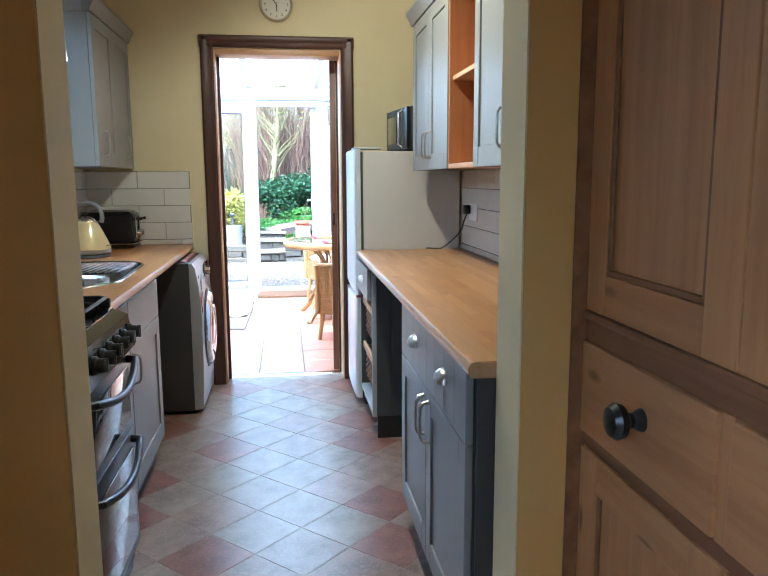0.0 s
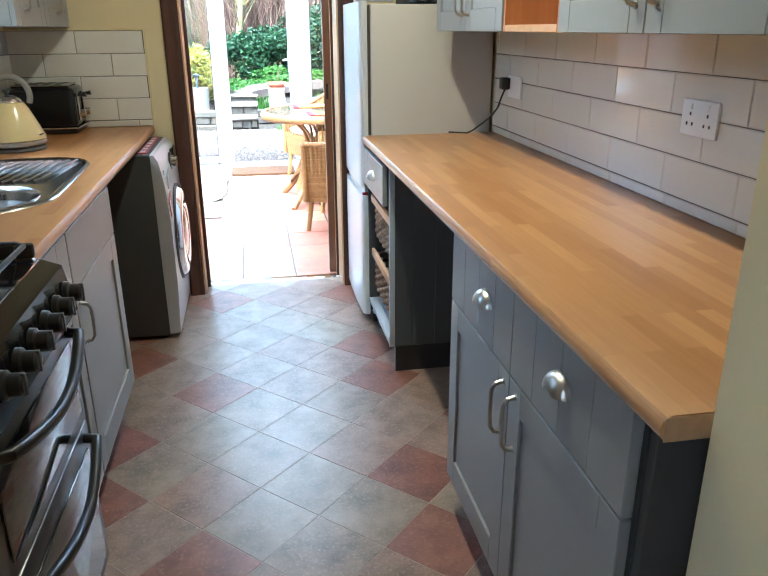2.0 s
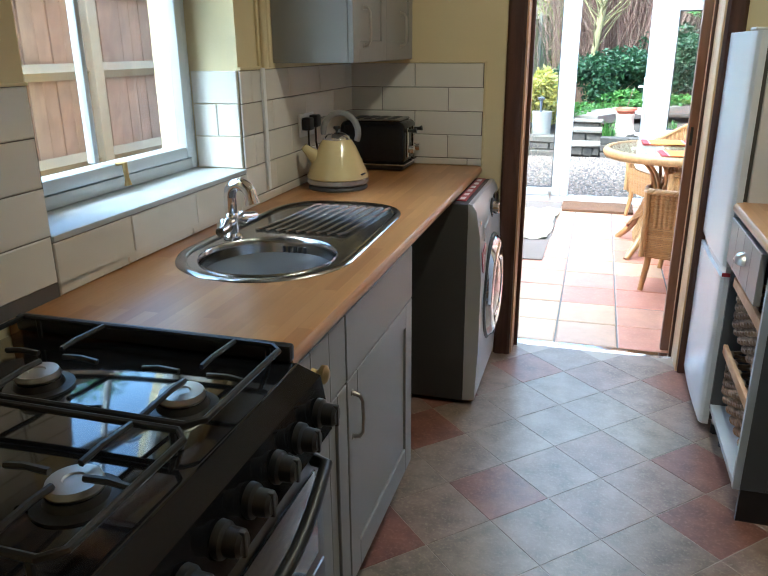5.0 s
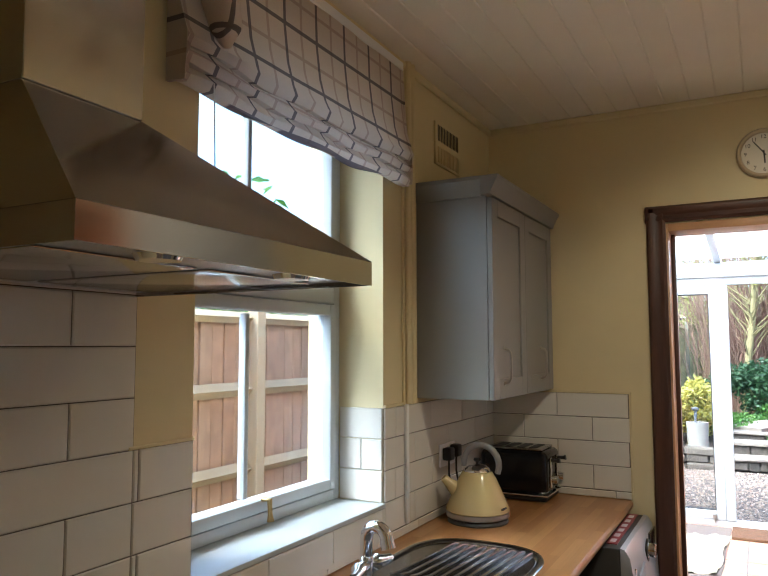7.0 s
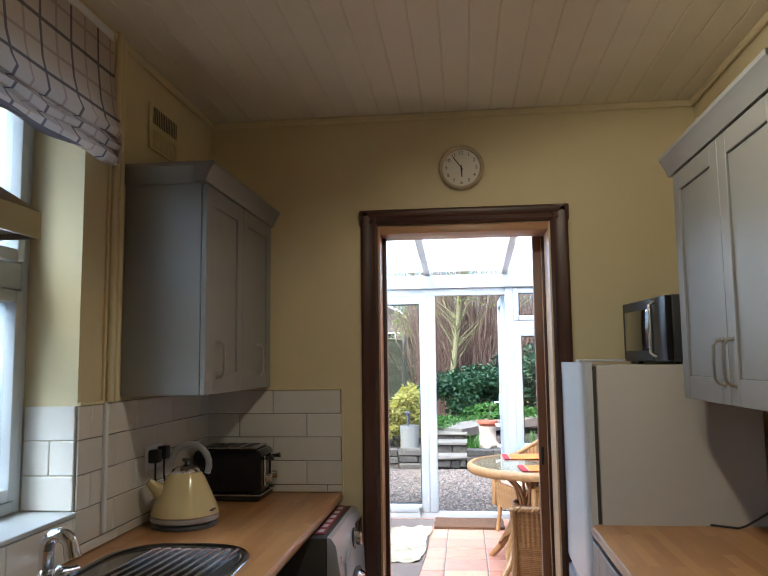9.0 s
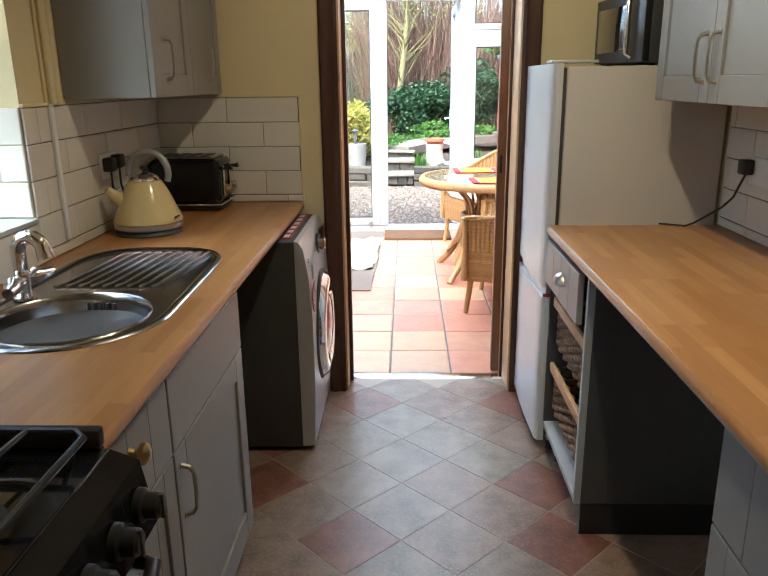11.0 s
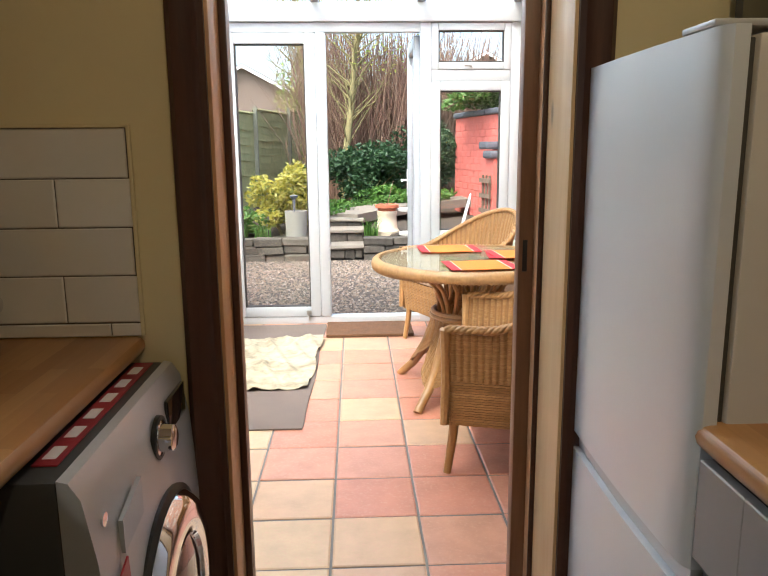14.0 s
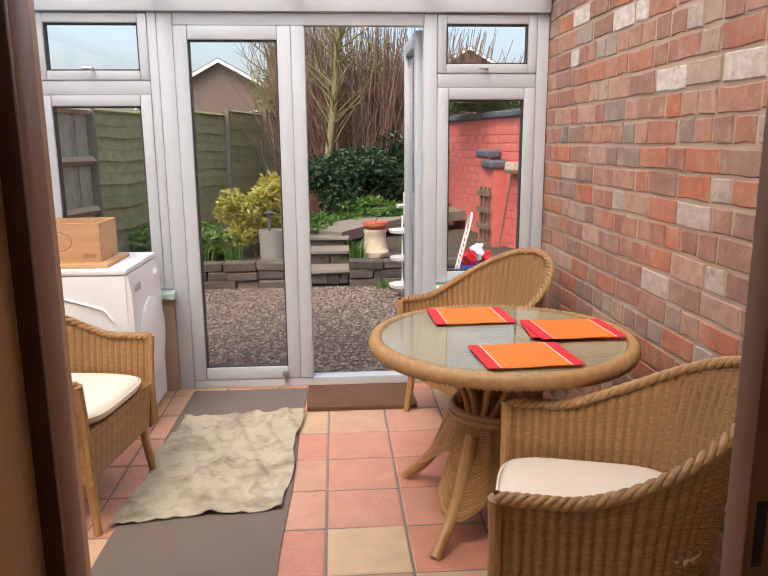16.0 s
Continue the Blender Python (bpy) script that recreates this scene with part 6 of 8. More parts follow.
g = part("pane", box(CX0 - 0.052, CX0 - 0.048, 0.13, 3.51, 0.667, 2.10), GLASS, sw, "", 0)
g.visible_shadow = False

# glazed lean-to roof
rf = tagged(thing("roof", (0, 1.8, 2.3), "white rafters and translucent sheets of the lean-to roof", "roof"), kind="structure")
def zroof(y):
    return 2.285 + (CYE - y) * 0.094
for x in (-1.79, -1.085, -0.345, 0.395, 1.07):
    part("rafter", prism(bmesh.new(), [(0.111, zroof(0.111)), (CYE + 0.05, zroof(CYE + 0.05)), (CYE + 0.05, zroof(CYE + 0.05) + 0.06), (0.111, zroof(0.111) + 0.06)], "x", x - 0.03, x + 0.03), UPVC, rf)
xs = (-1.79, -1.085, -0.345, 0.395, 1.07)
for a, b in zip(xs, xs[1:]):
    g = part("roof_sheet", prism(bmesh.new(), [(0.111, zroof(0.111) + 0.062), (CYE + 0.09, zroof(CYE + 0.09) + 0.062), (CYE + 0.09, zroof(CYE + 0.09) + 0.078), (0.111, zroof(0.111) + 0.078)], "x", a + 0.001, b - 0.001), POLY, rf, "translucent roof sheet", 0)
    g.visible_shadow = False
part("wall_plate", box(CX0, CX1, 0.112, 0.15, zroof(0.11) - 0.06, zroof(0.11) - 0.002, 0.005), UPVC, rf)

# ---- wicker chairs ----
def chair_plan(s):
    """A point and outward normal along the U of the seat, s from 0 (one front end) to 1 (the other)."""
    r, arm = 0.285, 0.27
    total = 2 * arm + math.pi * r
    d = s * total
    if d < arm:
        return Vector((r, -arm + d, 0)), Vector((1, 0, 0))
    if d > total - arm:
        return Vector((-r, -(d - (total - arm)), 0)), Vector((-1, 0, 0))
    a = (d - arm) / r
    return Vector((r * math.cos(a), r * math.sin(a), 0)), Vector((math.cos(a), math.sin(a), 0))
def chair_top(s):
    q = min(1.0, abs(s - 0.5) / 0.40)
    return 0.615 + 0.255 * (0.5 + 0.5 * math.cos(math.pi * q))
def chair_at(s, v, off=0.0):
    p, nrm = chair_plan(s)
    z = 0.40 + (chair_top(s) - 0.40) * v
    flare = 0.015 + 0.065 * v ** 1.6 * (0.45 + 0.55 * (chair_top(s) - 0.615) / 0.255)
    p = p + nrm * (flare + off)
    return (p.x, p.y + 0.05 * v * max(0.0, p.y), z)
def wicker_chair(at):
    t = thing("wicker_chair", at, "honey wicker tub armchair with a cream seat cushion", "chair", "wicker chairs in the conservatory")
    ns, rows_ = 312, 50
    paths = []
    for k in range(rows_):
        v = (k + 0.5) / rows_
        paths.append(([chair_at(i / ns, v, 0.0038 * math.cos(2 * math.pi * i / 6) + 0.0006 * (1 if (i // 3 + k) % 2 else -1)) for i in range(ns + 1)], False))
    raw("back_weave", *strands(paths, 0.0030, 0.0042), WICKER, t, 60)
    # solid core in the darker colour that stands for shade behind the strands
    vs, fs = [], []
    for k in range(9):
        for i in range(61):
            vs.append(chair_at(i / 60, k / 8, -0.001))
    for k in range(8):
        for i in range(60):
            fs.append((k * 61 + i, k * 61 + i + 1, (k + 1) * 61 + i + 1, (k + 1) * 61 + i))
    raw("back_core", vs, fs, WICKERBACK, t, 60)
    # rim braided of three strands
    nb = 260
    braid = []
    for q in range(3):
        pts = []
        for i in range(nb + 1):
            c = Vector(chair_at(i / nb, 1.0))
            nrm = chair_plan(i / nb)[1]
            a = 2 * math.pi * (i / 13.0 + q / 3.0)
            pts.append(tuple(c + nrm * (0.011 * math.cos(a)) + Vector((0, 0, 0.009 * math.sin(a)))))
        braid.append((pts, False))
    raw("rim", *strands(braid, 0.0095, 0.0095, 6), WICKER, t, 60, "thick braided rim")
    for s in (0.0, 1.0):
        part("front_post", tube(bmesh.new(), [chair_at(s, 1.0), chair_at(s, 0.5), chair_at(s, 0.0), (chair_at(s, 0)[0], -0.275, 0.22)], [0.021, 0.018, 0.018, 0.017], 8), WICKER, t, "wrapped arm end")
    # seat apron, woven all round
    per = []
    for i in range(110):
        p, nrm = chair_plan(i / 109)
        per.append((p + nrm * 0.012, nrm))
    for i in range(1, 40):
        per.append((Vector((-0.297 + 0.594 * i / 40, -0.275, 0)), Vector((0, -1, 0))))
    paths = []
    for k in range(19):
        z = 0.215 + 0.195 * k / 18
        paths.append(([tuple(p + nrm * (0.0034 * math.cos(2 * math.pi * i / 3) - 0.02 * (1 - k / 18)) + Vector((0, 0, z))) for i, (p, nrm) in enumerate(per)], True))
    raw("apron_weave", *strands(paths, 0.0038, 0.006), WICKER, t, 60)
    bm = bmesh.new()
    lo = [bm.verts.new(p - nrm * 0.027 + Vector((0, 0, 0.21))) for p, nrm in per]
    hi = [bm.verts.new(p - nrm * 0.006 + Vector((0, 0, 0.41))) for p, nrm in per]
    for k in range(len(per)):
        bm.faces.new((lo[k], lo[(k + 1) % len(per)], hi[(k + 1) % len(per)], hi[k]))
    bm.faces.new(hi)
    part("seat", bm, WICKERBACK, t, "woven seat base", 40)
    for sx in (-1, 1):
        for y, sp_ in ((-0.235, -0.03), (0.20, 0.06)):
            part("leg", tube(bmesh.new(), [(sx * 0.245, y, 0.30), (sx * 0.252, y + sp_ * 0.4, 0.15), (sx * 0.268, y + sp_, 0.0)], [0.022, 0.019, 0.016], 10), CANE, t, "turned cane leg")
    # cushion
    bm = bmesh.new()
    n = 40
    cr = []
    for lvl, (sc, z) in enumerate(((0.90, 0.412), (0.97, 0.422), (1.0, 0.440), (0.97, 0.462), (0.86, 0.474))):
        ring = []
        for k in range(n):
            a = 2 * math.pi * k / n
            c, s = math.cos(a), math.sin(a)
            e = 0.42
            ring.append(bm.verts.new((0.262 * sc * abs(c) ** e * (1 if c > 0 else -1), -0.02 + 0.262 * sc * abs(s) ** e * (1 if s > 0 else -1), z)))
        cr.append(ring)
    for a, b in zip(cr, cr[1:]):
        for k in range(n):
            bm.faces.new((a[k], a[(k + 1) % n], b[(k + 1) % n], b[k]))
    bm.faces.new(cr[0][::-1])
    bm.faces.new(cr[-1])
    cu_ = part("cushion", bm, CUSHION, t, "cream cotton seat cushion", 60)
    part("piping", tube(bmesh.new(), [(0.264 * abs(math.cos(a)) ** 0.42 * (1 if math.cos(a) > 0 else -1), -0.02 + 0.264 * abs(math.sin(a)) ** 0.42 * (1 if math.sin(a) > 0 else -1), 0.452) for a in [2 * math.pi * k / 48 + 0.01 for k in range(49)]], 0.004, 6), CUSHION, cu_)
    return t
ch = wicker_chair((0, 0, 0))
copy_thing(ch, pose(0.60, 2.93, 0.003, 0, 0, -64))
copy_thing(ch, pose(-1.27, 2.20, 0.003, 0, 0, 82))
ch.matrix_basis = pose(0.60, 1.17, 0.003, 0, 0, -106)

# ---- round wicker table ----
TX, TY = 0.505, 1.985
tb = thing("round_table", (TX, TY, 0), "round wicker dining table with a glass top", "table")
bm = bmesh.new()
nr, nt_ = 320, 10
rg = []
for i in range(nr):
    a = 2 * math.pi * i / nr
    r = 0.026 + 0.0035 * (1 if i % 2 else -1)
    rg.append([bm.verts.new(((0.482 + r * math.cos(b)) * math.cos(a) + TX, (0.482 + r * math.cos(b)) * math.sin(a) + TY, 0.702 + 1.15 * r * math.sin(b))) for b in [2 * math.pi * k / nt_ for k in range(nt_)]])
for i in range(nr):
    for k in range(nt_):
        bm.faces.new((rg[i][k], rg[i][(k + 1) % nt_], rg[(i + 1) % nr][(k + 1) % nt_], rg[(i + 1) % nr][k]))
part("rim", bm, WICKER, tb, "wrapped wicker rim", 80)
# board and weave hold the glass's pale sky reflection in their colour
part("table_board", lathe(bmesh.new(), [(0, 0.712), (0.46, 0.712), (0.46, 0.722), (0, 0.722)], (TX, TY, 0), 64), PALEWEAVE, tb, "woven top under the glass, paled for the reflected sky")
paths = [([(TX + r * math.cos(a), TY + r * math.sin(a), 0.7235 + 0.001 * ((i // 2 + k) % 2)) for i, a in enumerate([2 * math.pi * q / 90 for q in range(90)])], True) for k, r in enumerate([0.02 + 0.0155 * j for j in range(28)])]
raw("top_weave", *strands(paths, 0.0076, 0.0015), PALEWEAVE, tb, 60)
part("glass_top", lathe(bmesh.new(), [(0, 0.7275), (0.470, 0.7275), (0.472, 0.7295), (0.470, 0.7335), (0, 0.7335)], (TX, TY, 0), 72), TABLEGLASS, tb, "clear glass top")
A0 = math.radians(139)
def ped(a, v):
    k = abs(math.cos(2 * (a - A0)))
    f = v ** 1.4
    r = 0.165 + 0.02 * k + f * (0.02 + 0.15 * k ** 2)
    z = 0.43 - v * (0.17 + 0.15 * k ** 2)
    return r, z
paths = []
for k in range(30):
    v = k / 29
    pts = []
    for i in range(120):
        a = 2 * math.pi * i / 120
        r, z = ped(a, v)
        r += 0.0032 * (1 if (i // 2) % 2 else -1)
        pts.append((TX + r * math.cos(a), TY + r * math.sin(a), z))
    paths.append((pts, True))
raw("pedestal_weave", *strands(paths, 0.004, 0.0065), WICKER, tb, 60)
vs, fs = [], []
for k in range(8):
    for i in range(60):
        a = 2 * math.pi * i / 60
        r, z = ped(a, k / 7)
        vs.append((TX + (r - 0.004) * math.cos(a), TY + (r - 0.004) * math.sin(a), z))
for k in range(7):
    for i in range(60):
        fs.append((k * 60 + i, k * 60 + (i + 1) % 60, (k + 1) * 60 + (i + 1) % 60, (k + 1) * 60 + i))
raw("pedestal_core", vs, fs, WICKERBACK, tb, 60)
for z, r in ((0.445, 0.185), (0.425, 0.19)):
    part("waist_ring", tube(bmesh.new(), [(TX + r * math.cos(a), TY + r * math.sin(a), z) for a in [2 * math.pi * q / 48 for q in range(49)]], 0.013, 8, False), CANE, tb)
for q in range(4):
    a = A0 + q * math.pi / 2
    c, s = math.cos(a), math.sin(a)
    part("leg", tube(bmesh.new(), [(TX + 0.20 * c, TY + 0.20 * s, 0.38), (TX + 0.29 * c, TY + 0.29 * s, 0.18), (TX + 0.36 * c, TY + 0.36 * s, 0.09), (TX + 0.455 * c, TY + 0.455 * s, 0.003)], [0.028, 0.026, 0.024, 0.022], 12), CANE, tb, "splayed cane leg")
    for da in (-0.55, -0.2, 0.2, 0.55):
        pts = [(TX + r * math.cos(a + da * w), TY + r * math.sin(a + da * w), z) for r, z, w in ((0.16, 0.44, 0.5), (0.155, 0.50, 0.9), (0.175, 0.57, 1.25), (0.24, 0.64, 1.2), (0.32, 0.685, 0.95), (0.37, 0.70, 0.8))]
        part("bent_cane", tube(bmesh.new(), pts, 0.012, 8), CANE, tb)

def placemat(m, z, copies=1):
    t = thing("placemat", (0, 0, 0), "orange cloth placemat with red striped ends", "placemat", "placemats on the table")
    w, h = 0.165, 0.135
    def wavy(x0, x1, mt, nm, lift=0.0, label=""):
        bm = bmesh.new()
        nx, ny = max(2, int((x1 - x0) / 0.02)), 12
        g = [[bm.verts.new((x0 + (x1 - x0) * i / nx, -h + 2 * h * j / ny, 0.0022 + lift + 0.0012 * math.sin(31 * (x0 + (x1 - x0) * i / nx)) + 0.001 * math.sin(23 * j / ny + 2))) for j in range(ny + 1)] for i in range(nx + 1)]
        for i in range(nx):
            for j in range(ny):
                bm.faces.new((g[i][j], g[i + 1][j], g[i + 1][j + 1], g[i][j + 1]))
        ex = bmesh.ops.extrude_face_region(bm, geom=list(bm.faces))
        bmesh.ops.translate(bm, verts=[v for v in ex["geom"] if isinstance(v, bmesh.types.BMVert)], vec=(0, 0, 0.0025))
        return part(nm, bm, mt, t, label, 40)
    wavy(-w + 0.046, w - 0.046, ORANGECLOTH, "cloth")
    for s in (-1, 1):
        a, b = sorted((s * (w - 0.044), s * w))
        wavy(a, b, REDCLOTH, "stripe", 0.0, "red end stripe")
        a, b = sorted((s * (w - 0.0455), s * (w - 0.0425)))
        wavy(a, b, WHITETHREAD, "stitching", 0.0006, "white stitched line")
    t.matrix_basis = m
    return t
mz = 0.7335
p1_ = placemat(pose(0.435, 2.26, mz, 0, 0, 2), mz)
copy_thing(p1_, pose(0.515, 1.685, mz, 0, 0, 4))
copy_thing(p1_, pose(0.775, 2.01, mz, 0, 0, -5))
copy_thing(p1_, pose(0.785, 1.99, mz + 0.0056, 0, 0, 3))

# ---- rug, towel, doormat ----
def sheet(name, corner, nx, ny, lift, thick, mt, label, cat, bumpy=0.0, seed=1, edge=0.0):
    """A soft sheet between four corners."""
    rnd = random.Random(seed)
    c = [Vector(p) for p in corner]
    ph = [rnd.uniform(0, 6) for _ in range(8)]
    t = thing(name, ((c[0] + c[2]) / 2).to_tuple()[:2] + (lift,), label, cat)
    bm = bmesh.new()
    g = []
    for i in range(nx + 1):
        u = i / nx
        row = []
        for j in range(ny + 1):
            v = j / ny
            p = (c[0] * (1 - u) + c[1] * u) * (1 - v) + (c[3] * (1 - u) + c[2] * u) * v
            e = edge * (math.sin(9 * u + ph[0]) * (1 if j in (0, ny) else 0) + math.sin(11 * v + ph[1]) * (1 if i in (0, nx) else 0))
            zz = bumpy * (0.5 + 0.5 * math.sin(7 * u + 3 * v + ph[2])) * (0.5 + 0.5 * math.sin(13 * v - 4 * u + ph[3])) + bumpy * 0.4 * max(0, math.sin(29 * u + 17 * v + ph[4])) ** 2 + bumpy * 1.5 * (1 - abs(noise.noise((u * 4.2 + 3.0 * seed, v * 5.5, 0.3)))) ** 7 * (0.4 + 0.6 * noise.noise((u * 2.0, v * 2.0, seed + 0.5)) ** 2)
            row.append(bm.verts.new((p.x + e, p.y + e * 0.6, lift + thick + zz)))
        g.append(row)
    for i in range(nx):
        for j in range(ny):
            bm.faces.new((g[i][j], g[i + 1][j], g[i + 1][j + 1], g[i][j + 1]))
    ex = bmesh.ops.extrude_face_region(bm, geom=list(bm.faces))
    bmesh.ops.translate(bm, verts=[v for v in ex["geom"] if isinstance(v, bmesh.types.BMVert)], vec=(0, 0, -thick))
    part("cloth" if bumpy else "mat", bm, mt, t, "", 60)
    return t
sheet("rug", [(-0.99, 1.45, 0), (-0.345, 1.47, 0), (-0.315, 3.46, 0), (-0.99, 3.46, 0)], 20, 40, 0.0025, 0.007, RUG, "grey brown rug laid before the garden door", "rug", 0.0, 3, 0.006)
sheet("towel", [(-1.0, 1.95, 0), (-0.355, 2.02, 0), (-0.325, 3.07, 0), (-0.955, 3.04, 0)], 72, 100, 0.0105, 0.004, TOWEL, "cream towel spread over the rug", "towel", 0.022, 5, 0.014)
sheet("doormat", [(-0.305, 3.10, 0), (0.31, 3.10, 0), (0.31, 3.47, 0), (-0.305, 3.47, 0)], 16, 10, 0.0025, 0.020, COIR, "brown coir doormat at the garden door", "doormat", 0.0, 4, 0.002)

# ---- tumble dryer, box ----
td = thing("tumble_dryer", (-1.42, 3.12, 0), "white tumble dryer below the window", "tumble dryer")
part("body", box(-1.715, -1.15, 2.84, 3.41, 0.02, 0.83, 0.008), WHITEPL, td)
part("lid", box(-1.72, -1.14, 2.835, 3.415, 0.831, 0.86, 0.008), WHITEPL, td)
part("side_pressing", tube(bmesh.new(), [(-1.68, 2.838, 0.70), (-1.45, 2.838, 0.72), (-1.26, 2.838, 0.66), (-1.22, 2.838, 0.60)], 0.008, 6), WHITEPL, td)
part("front_panel", prism(bmesh.new(), [(-1.149, 0.03), (-1.128, 0.04), (-1.122, 0.60), (-1.126, 0.75), (-1.140, 0.83), (-1.149, 0.83)], "y", 2.845, 3.405), WHITEPL, td)
dr_ = part("door", lathe(bmesh.new(), [(0.21, 0.0), (0.21, 0.012), (0.19, 0.028), (0.12, 0.034), (0, 0.034)], (-1.123, 3.14, 0.45), 44, "x"), WHITEPL, td, "white round door")
part("door_grip", box(-1.098, -1.086, 2.985, 3.005, 0.40, 0.52, 0.004), WHITEPL, dr_)
part("drawer_grip", box(-1.130, -1.118, 2.90, 2.99, 0.735, 0.775, 0.003), GREYBLUE, td, "grey drawer grip recess")
part("knob", lathe(bmesh.new(), [(0, 0), (0.03, 0), (0.026, 0.02), (0, 0.022)], (-1.132, 3.31, 0.755), 24, "x"), WHITEPL, td)
for lx in (-1.68, -1.19):
    for ly in (2.88, 3.37):
        part("foot", lathe(bmesh.new(), [(0, 0), (0.02, 0), (0.02, 0.019), (0, 0.019)], (lx, ly, 0), 10), BLACKPL, td)
bd = thing("board", (-1.45, 3.06, 0.86), "plain wooden board on the dryer", "board")
part("plank", box(-1.70, -1.24, 2.88, 3.26, 0.861, 0.881, 0.004), BOXWOOD, bd)
wb = thing("wooden_box", (-1.47, 3.08, 0.88), "open plain wooden wine box on the dryer", "box")
WB = (-1.66, -1.29, 2.95, 3.23, 0.882, 1.075)
for nm, a in (("side", (WB[0], WB[1], WB[2], WB[2] + 0.012, WB[4], WB[5])), ("side", (WB[0], WB[1], WB[3] - 0.012, WB[3], WB[4], WB[5])), ("end", (WB[0], WB[0] + 0.012, WB[2] + 0.0125, WB[3] - 0.0125, WB[4], WB[5])),
              ("end", (WB[1] - 0.012, WB[1], WB[2] + 0.0125, WB[3] - 0.0125, WB[4], WB[5])), ("bottom", (WB[0] + 0.0125, WB[1] - 0.0125, WB[2] + 0.0125, WB[3] - 0.0125, WB[4], WB[4] + 0.01))):
    part(nm, box(*a, 0.001), BOXWOOD, wb, "", 0)
part("stamp", tube(bmesh.new(), [(-1.51 + 0.085 * math.cos(a), WB[2] - 0.0008, 0.985 + 0.05 * math.sin(a)) for a in [2 * math.pi * k / 32 for k in range(33)]], 0.0016, 4, False), PINERED, wb, "faint brown oval stamp")
cu = bpy.data.curves.new("numeral", "FONT")
cu.body, cu.size, cu.align_x, cu.align_y = "2006", 0.034, "CENTER", "CENTER"
cu.materials.append(PINERED)
nu = new("numeral", cu)
nu.parent = wb
nu.matrix_basis = Matrix.Translation(Vector((-1.345, WB[2] - 0.0008, 0.912)) - Vector(wb.location)) @ pose(0, 0, 0, 90, 0, 0)

# ---- garden ----
structure("ground", box(-300, 300, -300, 300, -0.6, -0.12), SOIL, "garden ground reaching into the distance", "ground")
structure("gravel_bed", box(-6.0, 5.0, CYE + 0.08, 6.66, -0.119, -0.01), GRAVELBASE, "gravel yard behind the house", "ground")
structure("path_side", box(-6.0, -1.93, -6.0, CYE + 0.075, -0.119, -0.02), GRAVELBASE, "gravel side passage", "ground")
rng = np.random.RandomState(7)
N = 16000
cen = np.stack([rng.uniform(-2.6, 1.9, N), CYE + 0.12 + (6.55 - CYE - 0.12) * rng.uniform(0, 1, N), np.full(N, -0.004)], 1)
octa = np.array([(1, 0, 0), (0, 1, 0), (-1, 0, 0), (0, -1, 0), (0, 0, 0.7), (0, 0, -0.5)])
ofs = [(0, 1, 4), (1, 2, 4), (2, 3, 4), (3, 0, 4), (1, 0, 5), (2, 1, 5), (3, 2, 5), (0, 3, 5)]
size = rng.uniform(0.009, 0.021, N)
ang = rng.uniform(0, 6.28, N)
jit = 1 + rng.uniform(-0.35, 0.35, (N, 6, 1))
ov_ = octa[None] * jit * size[:, None, None] * np.array([1.0, 0.75, 0.8])
rx = ov_[..., 0] * np.cos(ang)[:, None] - ov_[..., 1] * np.sin(ang)[:, None]
ry = ov_[..., 0] * np.sin(ang)[:, None] + ov_[..., 1] * np.cos(ang)[:, None]
allv = np.stack([rx, ry, ov_[..., 2]], -1) + cen[:, None]
allf = [tuple(6 * i + k for k in f) for i in range(N) for f in ofs]
tagged(raw("gravel", allv.reshape(-1, 3).tolist(), allf, GRAVEL), "loose brown and grey gravel stones", "gravel", "", "stuff")

# raised beds behind a low stone wall, with steps
bm = bmesh.new()
gx, gy = 34, 30
def bed_z(x, y):
    return 0.24 + 0.05 * (y - 6.7) * 0.6 + 0.05 * math.sin(1.7 * x + y) * 0.5 + 0.02 * math.sin(5 * x - 3 * y)
g = [[bm.verts.new((-6 + 12 * i / gx, 6.72 + 9.3 * j / gy, bed_z(-6 + 12 * i / gx, 6.72 + 9.3 * j / gy) if not (-0.42 < -6 + 12 * i / gx < 0.02 and j < 3) else -0.05)) for j in range(gy + 1)] for i in range(gx + 1)]
for i in range(gx):
    for j in range(gy):
        bm.faces.new((g[i][j], g[i + 1][j], g[i + 1][j + 1], g[i][j + 1]))
structure("soil_bed", bm, SOIL, "dark planted soil behind the low wall", "ground", 60)
sw_ = thing("stone_wall", (0, 6.62, 0), "low rough dark stone garden wall", "wall")
rs = random.Random(4)
def rough_stone(x0, x1, y0, y1, z0, z1):
    bm = box(x0, x1, y0, y1, z0, z1, 0.012, 1)
    for v in bm.verts:
        v.co += Vector((rs.uniform(-1, 1), rs.uniform(-1, 1), rs.uniform(-1, 1))) * 0.008
    return bm
for a, b in ((-3.4, -0.42), (0.0, 1.55)):
    for c_ in range(3):
        x = a
        while x < b - 0.04:
            w = min(rs.uniform(0.18, 0.42), b - x)
            part("stone", rough_stone(x + 0.004, x + w - 0.004, 6.56 + rs.uniform(-0.02, 0.02), 6.76, -0.02 + 0.095 * c_, 0.07 + 0.095 * c_), STONE, sw_, "", 0)
            x += w
st = thing("garden_steps", (-0.2, 6.9, 0), "worn stone garden steps up to the path", "steps")
